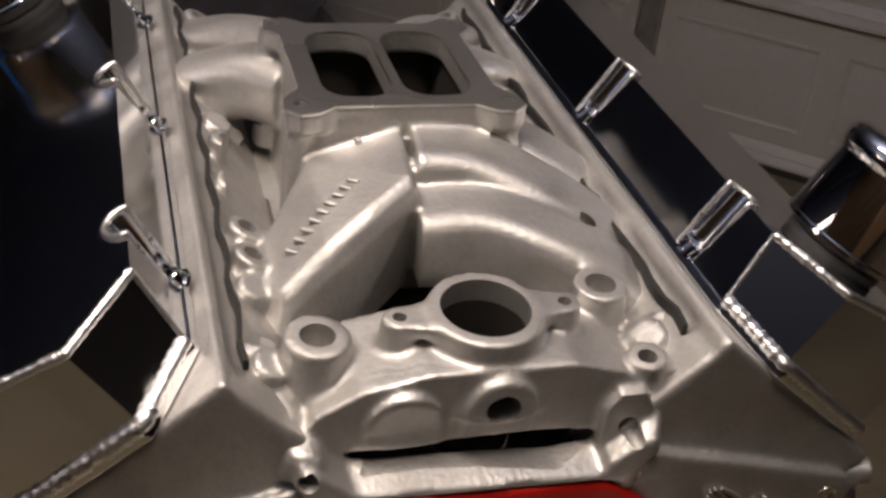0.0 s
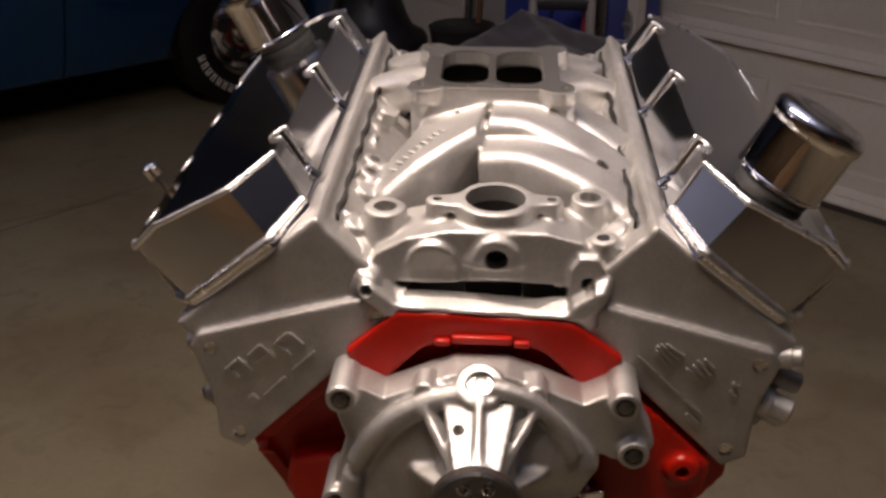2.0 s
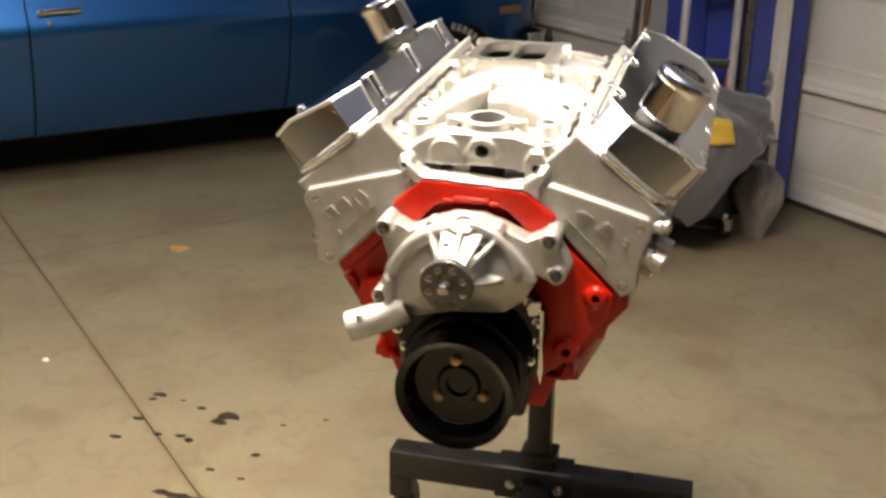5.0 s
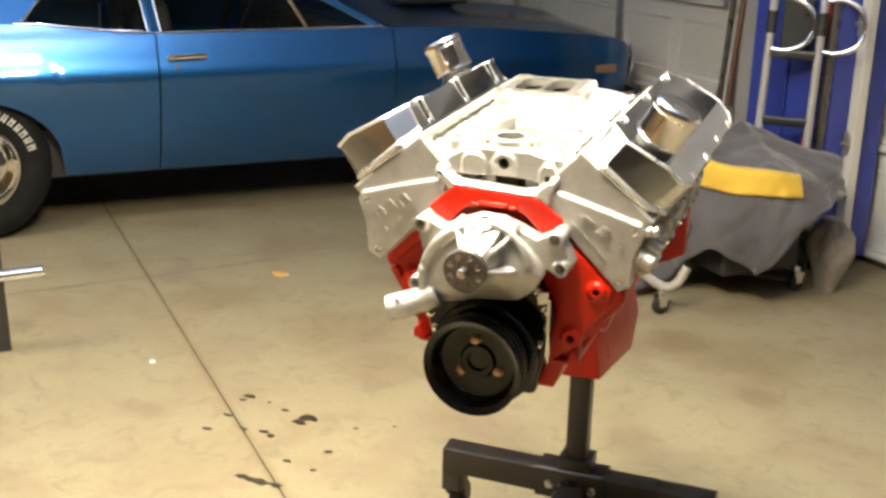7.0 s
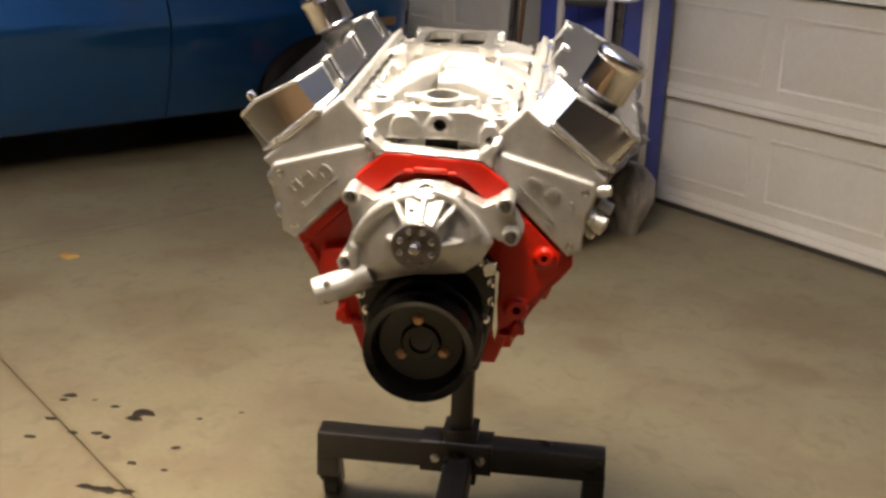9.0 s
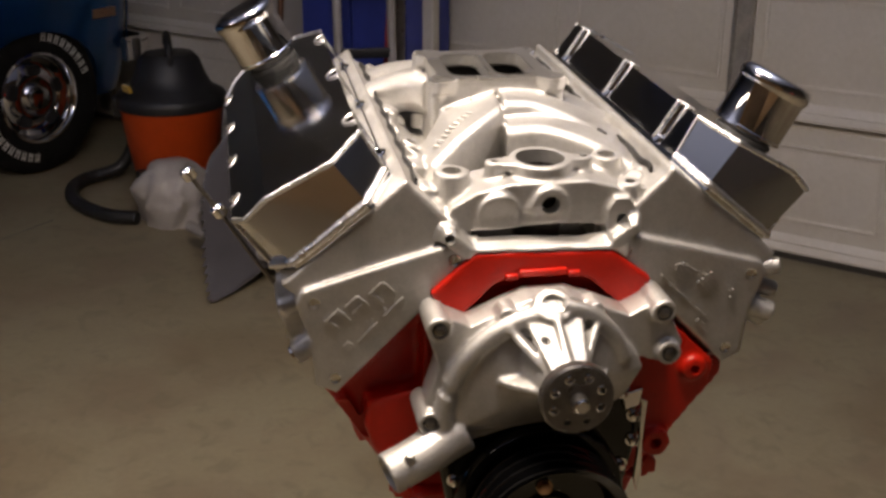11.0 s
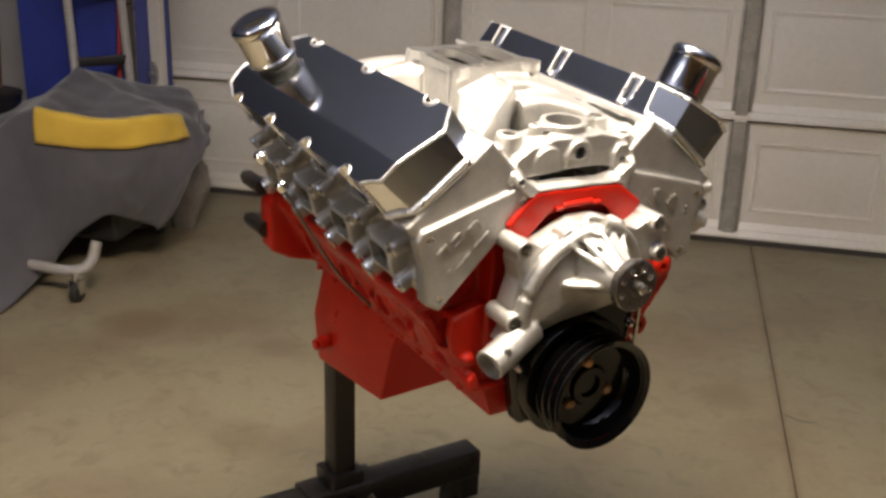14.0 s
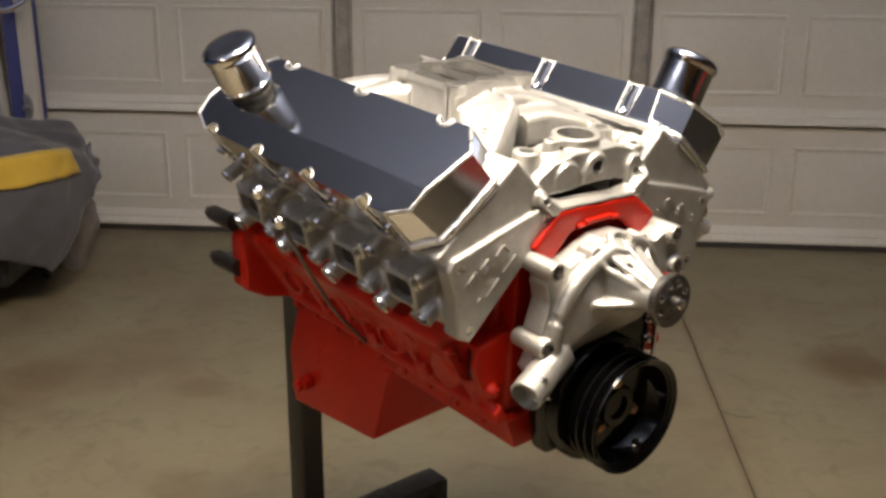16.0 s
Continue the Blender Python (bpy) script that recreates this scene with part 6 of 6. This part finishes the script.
for sx in (-0.21, 0.21):
    for sy in (-0.11, 0.11):
        bm = bmesh.new()
        cyl(bm, (sx, sy, 0.0), (sx, sy, 0.045), 0.018, seg=12)
        part("foot", bm, M_BLKPLASTIC, cab)

truck = empty("hand_truck", pose(-2.20, 2.80, 0, 0, 0, 43), "grey tube hand truck with two looped chrome handles", "hand truck")


def lean(x, z, y=0.0):
    return Vector((x, y + 0.17 * z, z))


for x in (-0.10, 0.10):
    bm = bmesh.new()
    sweep(bm, [lean(x, 0.06), lean(x, 1.42)], circle(0.017, 14))
    post = part("upright", bm, M_GREYPAINT, truck)
    bm = bmesh.new()
    sweep(bm, spline([lean(x + 0.004, 0.950), lean(x + 0.07, 0.945), lean(x + 0.145, 0.980), lean(x + 0.170, 1.050), lean(x + 0.145, 1.120), lean(x + 0.07, 1.155), lean(x + 0.004, 1.150)], 8), circle(0.0125, 12))
    part("loop_handle", bm, M_CHROME, truck, "bright looped handle")
    bm = bmesh.new()
    sweep(bm, [lean(x, 1.01), lean(x, 1.10)], circle(0.021, 14))
    part("grip", bm, M_RUBBER, post, "black rubber grip")
    bm = bmesh.new()
    lathe(bm, (x * 1.35 - 0.02, 0.09, 0.105), (1, 0, 0), [(0, 0.04), (0, 0.09), (0.006, 0.105), (0.034, 0.105), (0.04, 0.09), (0.04, 0.04)], seg=32)
    part("wheel", bm, M_RUBBER, truck)
for z in (0.16, 0.66, 0.93, 1.24):
    bm = bmesh.new()
    sweep(bm, [lean(-0.10, z), lean(0.10, z)], rounded(0.012, 0.018, 0.004, 2))
    part("crossbar", bm, M_BLKPLASTIC, truck)
bm = bmesh.new()
box(bm, (0, 0.10, 0.008), (0.22, 0.16, 0.010))
part("toe_plate", bm, M_GREYPAINT, truck)
bm = bmesh.new()
cyl(bm, (-0.16, 0.09, 0.105), (0.16, 0.09, 0.105), 0.010, seg=12)
part("axle", bm, M_STEEL, truck)
bm = bmesh.new()
box(bm, (0.0, 0.215, 1.06), (0.12, 0.05, 0.22))
box(bm, (0.035, 0.186, 1.10), (0.022, 0.01, 0.022))
part("strap_box", bm, M_BLKPLASTIC, truck, bevel=0.006)


def pole(name, x, y, h, r, mat, label, dx=0.0, dy=0.10):
    bm = bmesh.new()
    sweep(bm, [Vector((0, 0, 0)), Vector((dx, dy, h))], circle(r, 12))
    bm2 = finish(name, bm, mat, None, smooth=40)
    bm2.matrix_basis = pose(x, y, 0.0)
    return tagged(bm2, label, "pole")


pole("broom_handle", -2.80, 2.94, 1.45, 0.0125, M_WOOD, "brown wooden broom handle leaning on a blue cabinet", 0.03, 0.10)
pole("rake_handle", -2.87, 2.96, 1.5, 0.014, M_STEEL, "dark metal pole leaning on a blue cabinet", 0.0, 0.10)
pole("red_pole", -2.27, 2.93, 1.3, 0.009, plain("red_cord", (0.35, 0.03, 0.03), 0.5), "thin red pole behind the hand truck", 0.02, 0.12)
pole("dark_rail", -2.235, 3.03, 1.6, 0.02, M_STEEL, "dark metal pole standing beside the door jamb", 0.0, 0.03)

# ---- cloth-covered machine on casters ----
CX, CY = -2.23, 2.63


def cover_point(a, h):
    """Place on the cloth: a, angle round it; h, 0 at the peak, 1 at the hem."""
    ca, sa = math.cos(a), math.sin(a)
    rx, ry = 0.44, 0.33
    q = (abs(ca) ** 2.6 + abs(sa) ** 2.6) ** (-1 / 2.6)
    ridge = 0.035 * math.sin(3 * a + 0.7) + 0.022 * math.sin(7 * a + 1.9) + 0.012 * math.sin(13 * a)
    if h < 0.42:
        k = h / 0.42
        r = k * 0.93
        z = 0.69 - 0.14 * k ** 0.85 - 0.02 * k * math.sin(5 * a + 0.4)
        fold = ridge * k * 0.3
    else:
        k = (h - 0.42) / 0.58
        r = 0.93 + 0.10 * math.sin(min(1, k * 1.3) * math.pi / 2) - 0.10 * k * k
        z = 0.55 - 0.42 * k + 0.05 * math.sin(2 * a + 0.9) * k + 0.035 * math.sin(5 * a) * k - 0.02 * math.sin(5 * a + 0.4) * (1 - k)
        if sa < -0.2:
            z -= 0.015 * k * min(1, (-sa - 0.2) * 2)
        fold = ridge * (0.3 + 0.9 * k)
    if h >= 0.42:
        z += 0.34 * k * k * max(0.0, math.cos(a - 0.75)) ** 1.6
    z += 0.035 * max(0.0, -sa) * min(1.0, h * 2.5)
    z -= 0.17 * max(0.0, -ca) * min(1.0, h * 2.5) * (1 - 0.6 * max(0.0, h - 0.42) / 0.58)
    if h >= 0.42 and radians(276) < a < radians(330):
        z += 0.10 * k * k * math.sin((a - radians(276)) / radians(54) * math.pi) ** 0.7
    # one front corner of the cloth hangs down to the floor
    if h >= 0.42:
        fall = math.exp(-(((a - radians(250 + 22 * k)) / radians(4.2 - 1.7 * k)) ** 2))
        z += (0.006 - z) * fall * k ** 4
        r += 1.2 * fall * k ** 0.9
    n = noise.noise(Vector((ca * 1.9 * r, sa * 1.9 * r, h * 3.2)))
    n2 = noise.noise(Vector((ca * 5.1 * r + 3.0, sa * 5.1 * r, h * 9.0)))
    n3 = abs(noise.noise(Vector((ca * 3.3 * r, sa * 3.3 * r + 7.0, h * 5.0 + a * 0.6))))
    r = r + fold + 0.035 * n + 0.022 * n2 + 0.03 * n3
    z += 0.010 * n2 - 0.012 * n3
    return Vector((CX + rx * q * ca * r, CY + ry * q * sa * r, max(z + 0.012 * n, 0.012)))


covered = empty("covered_machine", Matrix.Identity(4), "machine under a draped grey cloth on a tube base with casters", "covered machine")
bm = bmesh.new()
NA, NH = 420, 44
rows = [[bm.verts.new(cover_point(2 * math.pi * i / NA, (j + 0.02) / NH)) for i in range(NA)] for j in range(NH + 1)]
for j in range(NH):
    for i in range(NA):
        bm.faces.new((rows[j][i], rows[j][(i + 1) % NA], rows[j + 1][(i + 1) % NA], rows[j + 1][i]))
bm.faces.new(rows[0][::-1])
cloth = part("cover", bm, M_COVER, covered, "rumpled grey cloth cover", smooth=80)
sol = cloth.modifiers.new("thick", "SOLIDIFY")
sol.thickness = 0.004
bm = bmesh.new()
A0, A1 = radians(272), radians(353)
NB = 60
rows = []
for j in range(9):
    row = []
    for i in range(NB + 1):
        a = A0 + (A1 - A0) * i / NB
        p = cover_point(a, 0.40 + 0.145 * j / 8)
        d = Vector((p.x - CX, p.y - CY, 0.12)).normalized()
        row.append(bm.verts.new(p + d * 0.009))
    # the stiff band bridges the dips of the cloth
    for i, v in enumerate(row):
        straight = row[0].co.lerp(row[-1].co, i / NB)
        v.co.z += 0.7 * (straight.z - v.co.z)
    rows.append(row)
for j in range(8):
    for i in range(NB):
        bm.faces.new((rows[j][i], rows[j][i + 1], rows[j + 1][i + 1], rows[j + 1][i]))
band = part("band", bm, M_YELLOW, covered, "yellow cloth band", smooth=80)
sol = band.modifiers.new("thick", "SOLIDIFY")
sol.thickness = 0.003
# tube base
bm = bmesh.new()
base = spline([(-2.60, 2.25, 0.10), (-2.45, 2.215, 0.095), (-2.20, 2.19, 0.095), (-2.04, 2.175, 0.098), (-1.985, 2.195, 0.125), (-1.975, 2.23, 0.19)], 8)
sweep(bm, base, circle(0.019, 14))
part("base_tube", bm, M_GREYPAINT, covered, "pale grey bent steel tube")
bm = bmesh.new()
box(bm, (-2.26, 2.62, 0.19), (0.50, 0.38, 0.16))
part("chassis", bm, M_BLKPLASTIC, covered, bevel=0.02)
for x, y in ((-2.015, 2.15), (-2.32, 2.18), (-2.06, 2.85), (-2.50, 2.80)):
    bm = bmesh.new()
    lathe(bm, (x - 0.014, y, 0.034), (1, 0, 0), [(0, 0.01), (0, 0.028), (0.004, 0.034), (0.024, 0.034), (0.028, 0.028), (0.028, 0.01)], seg=24)
    w = part("caster_wheel", bm, M_RUBBER, covered)
    bm = bmesh.new()
    prism(bm, [(-0.016, 0.03), (0.016, 0.03), (0.022, 0.078), (-0.022, 0.078)], x - 0.020, x - 0.016, lambda u, v, q: (q, y + u, v))
    prism(bm, [(-0.016, 0.03), (0.016, 0.03), (0.022, 0.078), (-0.022, 0.078)], x + 0.016, x + 0.020, lambda u, v, q: (q, y + u, v))
    cyl(bm, (x, y, 0.074), (x, y, 0.10), 0.012, seg=14)
    part("caster_fork", bm, M_CHROME, covered, "chrome caster fork", smooth=30)


def plastic_bag(name, x, y, sx, sy, h, seed, mat, label, foot=1.0):
    bm = bmesh.new()
    n, m = 48, 20
    rows = []
    for j in range(m + 1):
        t = j / m
        row = []
        for i in range(n):
            a = 2 * math.pi * i / n
            r = (0.9 + 0.12 * math.sin(3.1 * t)) * (1 - max(0, t - 0.55) ** 2 * 2.6) * (foot + (1 - foot) * min(1.0, t * 1.6))
            p = Vector((math.cos(a) * r, math.sin(a) * r, t))
            q = noise.noise(p * 2.3 + Vector((seed, 0, 0))) * 0.22 + noise.noise(p * 6.5 + Vector((0, seed, 0))) * 0.10
            row.append(bm.verts.new((sx * p.x * (1 + q), sy * p.y * (1 + q), h * (t + 0.10 * q * (1 if j else 0)))))
        rows.append(row)
    for j in range(m):
        for i in range(n):
            bm.faces.new((rows[j][i], rows[j][(i + 1) % n], rows[j + 1][(i + 1) % n], rows[j + 1][i]))
    bm.faces.new(rows[0][::-1])
    bm.faces.new(rows[-1])
    ob = finish(name, bm, mat, None, smooth=60)
    ob.matrix_basis = pose(x, y, 0)
    return tagged(ob, label, "bag")


plastic_bag("plastic_bag", -2.01, 2.96, 0.115, 0.08, 0.30, 3.0, M_BAG, "crumpled dull plastic bag standing beside the covered machine", 0.45)
plastic_bag("plastic_bag", -2.91, 2.47, 0.15, 0.13, 0.24, 8.0, M_PALEBAG, "crumpled white plastic bag beside the orange vacuum")

# ---- shop vacuum ----
vac = empty("shop_vacuum", pose(-3.25, 2.81, 0, 0, 0, -40), "orange tub shop vacuum with a black motor head", "vacuum")
bm = bmesh.new()
lathe(bm, (0, 0, 0.07), (0, 0, 1), [(0, 0.05), (0.0, 0.165), (0.012, 0.176), (0.26, 0.213), (0.275, 0.222), (0.29, 0.222), (0.292, 0.20)], seg=48)
part("tub", bm, M_ORANGE, vac, "orange plastic tub")
bm = bmesh.new()
lathe(bm, (0, 0, 0.352), (0, 0, 1), [(0, 0.20), (0, 0.230), (0.03, 0.232), (0.05, 0.222), (0.08, 0.17), (0.13, 0.145), (0.19, 0.125), (0.215, 0.10), (0.222, 0.03)], seg=40)
box(bm, (0.0, -0.215, 0.355), (0.10, 0.05, 0.07))
lid = part("motor_head", bm, M_BLKPLASTIC, vac, "black plastic motor head")
bm = bmesh.new()
sweep(bm, spline([(-0.12, 0, 0.47), (-0.10, 0, 0.60), (0, 0, 0.64), (0.10, 0, 0.60), (0.12, 0, 0.47)], 6), circle(0.014, 10))
part("carry_handle", bm, M_BLKPLASTIC, lid)
bm = bmesh.new()
box(bm, (0.1, -0.178, 0.445), (0.05, 0.012, 0.03), Euler((0.3, 0, 0.5)).to_matrix())
part("sticker", bm, M_YELLOW, lid, "small yellow sticker")
for a in (45, 135, 225, 315):
    x, y = 0.2 * math.cos(radians(a)), 0.2 * math.sin(radians(a))
    bm = bmesh.new()
    cyl(bm, (x, y, 0.05), (x, y, 0.11), 0.035, 0.03, seg=18)
    lathe(bm, (x - 0.015, y, 0.028), (1, 0, 0), [(0, 0.01), (0, 0.025), (0.004, 0.028), (0.026, 0.028), (0.03, 0.025), (0.03, 0.01)], seg=20)
    part("caster", bm, M_BLKPLASTIC, vac)
bm = bmesh.new()
hp = spline([(-2.98, 2.34, 0.03), (-3.10, 2.30, 0.028), (-3.30, 2.33, 0.028), (-3.46, 2.42, 0.028), (-3.55, 2.56, 0.03), (-3.50, 2.72, 0.06), (-3.44, 2.78, 0.2)], 14)
sc = [(1.0 + (0.10 if i % 2 else -0.04),) * 2 for i in range(len(hp))]
sweep(bm, hp, circle(0.026, 14), sc)
hose = finish("vacuum_hose", bm, M_BLKPLASTIC, None, smooth=50)
tagged(hose, "black ribbed vacuum hose lying on the floor", "hose")

# ---- stack of dark wheels by the cabinet ----
bm = bmesh.new()
stack = empty("pot_stack", pose(-2.80, 2.86, 0), "stack of dark round pans behind the covered machine", "pans")
for k, (r, h, mt) in enumerate(((0.17, 0.11, M_BLKPLASTIC), (0.16, 0.10, M_STEEL), (0.165, 0.10, M_GREYPAINT), (0.15, 0.09, M_STEEL), (0.13, 0.10, M_BLKPLASTIC))):
    z = (0.0, 0.11, 0.21, 0.31, 0.40)[k]
    bm = bmesh.new()
    lathe(bm, (0.01 * (-1) ** k, 0.008 * k, z), (0, 0, 1), [(0, r * 0.8), (0.01, r * 0.9), (h - 0.012, r), (h - 0.004, r * 1.03), (h, r * 0.98), (h - 0.003, 0.02)], seg=36)
    part("pan", bm, mt, stack)

# ---- dark stand at the edge of the floor, with a bright pipe ----
st2 = empty("pipe_stand", pose(-2.52, -0.20, 0, 0, 0, 0), "dark steel pipe stand with a bright chrome bar", "pipe stand")
bm = bmesh.new()
sweep(bm, [Vector((0, 0, 0)), Vector((0, -0.01, 0.52))], rounded(0.03, 0.03, 0.005, 3))
part("leg", bm, M_STAND, st2, smooth=30)
bm = bmesh.new()
sweep(bm, [Vector((0, -0.45, 0.50)), Vector((0, 0.02, 0.50))], rounded(0.025, 0.025, 0.005, 3))
part("beam", bm, M_STAND, st2, smooth=30)
bm = bmesh.new()
sweep(bm, [Vector((0, -0.45, 0)), Vector((0, -0.45, 0.50))], rounded(0.03, 0.03, 0.005, 3))
part("leg", bm, M_STAND, st2, smooth=30)
bm = bmesh.new()
lathe(bm, (0.03, -0.05, 0.268), (0.1, 1, 0.06), [(0, 0.010), (0, 0.021), (0.20, 0.021), (0.203, 0.018), (0.19, 0.016)], seg=24)
part("chrome_bar", bm, M_CHROME, st2, "bright chrome bar")
bm = bmesh.new()
box(bm, (0.034, 0.0, 0.33), (0.012, 0.03, 0.04))
part("tag", bm, plain("green_plastic", (0.03, 0.25, 0.06), 0.5), st2, "small green clip", bevel=0.003)

# ---- behind the walk, seen in the polished metal ----
chest = empty("tool_chest", pose(3.02, -0.42, 0, 0, 0, 78), "red steel rolling tool chest with a white band", "tool chest")
bm = bmesh.new()
box(bm, (0, 0, 0.47), (0.66, 0.42, 0.66))
body = part("body", bm, M_RED, chest, bevel=0.008)
bm = bmesh.new()
box(bm, (0, 0, 0.175), (0.664, 0.424, 0.07))
part("band", bm, M_WHITELETTER, body, "white painted band", bevel=0.002)
for k, (z, h) in enumerate(((0.29, 0.13), (0.43, 0.12), (0.56, 0.10), (0.67, 0.09), (0.765, 0.07))):
    bm = bmesh.new()
    box(bm, (0, 0.214, z), (0.60, 0.012, h))
    dr = part("drawer", bm, M_RED, body, bevel=0.004)
    bm = bmesh.new()
    box(bm, (0, 0.226, z + h * 0.38), (0.58, 0.014, 0.014))
    part("pull", bm, M_CHROME, dr, "bright drawer pull", bevel=0.003)
for x in (-0.26, 0.26):
    for y in (-0.15, 0.15):
        bm = bmesh.new()
        lathe(bm, (x - 0.016, y, 0.05), (1, 0, 0), [(0, 0.012), (0, 0.044), (0.005, 0.05), (0.027, 0.05), (0.032, 0.044), (0.032, 0.012)], seg=24)
        cyl(bm, (x, y, 0.09), (x, y, 0.142), 0.014, seg=12)
        part("caster", bm, M_RUBBER, chest, "black caster")
carton = empty("cardboard_box", pose(1.30, -2.55, 0, 0, 0, 8), "large brown cardboard box, shut, standing on the floor", "box")
bm = bmesh.new()
box(bm, (0, 0, 0.53), (1.70, 0.60, 1.06))
part("body", bm, M_BOARD, carton, bevel=0.006)
for sy in (-1, 1):
    bm = bmesh.new()
    box(bm, (0, sy * 0.149, 1.063), (1.69, 0.294, 0.006))
    part("flap", bm, M_BOARD, carton, bevel=0.001)

# ---- marks on the floor ----
random.seed(11)


def spot(name, x, y, r, mat, label, cat, stretch=1.0, turn=0.0, h=0.0016):
    bm = bmesh.new()
    n = 18
    ring = []
    for i in range(n):
        a = 2 * math.pi * i / n
        q = r * (0.75 + 0.55 * noise.noise(Vector((x * 31 + math.cos(a) * 1.4, y * 31 + math.sin(a) * 1.4, 2))))
        ring.append((q * math.cos(a) * stretch, q * math.sin(a)))
    low = [bm.verts.new((u * 1.0, v, 0.0004)) for u, v in ring]
    mid = [bm.verts.new((u * 0.8, v * 0.8, h)) for u, v in ring]
    for i in range(n):
        bm.faces.new((low[i], low[(i + 1) % n], mid[(i + 1) % n], mid[i]))
    bm.faces.new(mid)
    ob = finish(name, bm, mat, None, smooth=60)
    ob.matrix_basis = pose(x, y, 0, 0, 0, turn)
    return tagged(ob, label, cat)


SPOTS = [(-1.62, 0.607, 0.030, 1.5), (-1.60, 0.575, 0.018, 1.8), (-1.837, 0.484, 0.017, 1.6), (-1.82, 0.46, 0.012, 1.4), (-1.70, 0.56, 0.011, 1.6), (-1.389, 0.595, 0.012, 1.6), (-1.62, 0.41, 0.012, 1.6),
         (-1.58, 0.46, 0.013, 1.5), (-1.55, 0.47, 0.015, 1.4), (-1.73, 0.39, 0.012, 1.9), (-1.38, 0.47, 0.010, 1.6), (-1.30, 0.52, 0.008, 1.8), (-1.66, 0.31, 0.012, 1.7), (-1.30, 0.36, 0.022, 2.2), (-1.26, 0.40, 0.016, 2.0),
         (-1.34, 0.33, 0.014, 2.0), (-1.50, 0.72, 0.008, 1.5), (-1.47, 0.83, 0.007, 1.5), (-1.77, 0.53, 0.008, 1.2)]
for x, y, r, st in SPOTS:
    spot("oil_spot", x, y, r, M_OIL, "dried black oil drip on the concrete", "oil spot", st, 40)
for ob in [o for o in scene.objects if o.name.startswith("oil_spot")]:
    tagged(ob, group="oil drips")
spot("dry_leaf", -2.97, 0.915, 0.035, M_LEAF, "small dry yellow leaf on the floor", "leaf", 1.6, 30, 0.008)
spot("paper_scrap", -2.224, 0.254, 0.012, M_CHALK, "tiny white paper scrap on the floor", "scrap", 1.5, 20, 0.003)
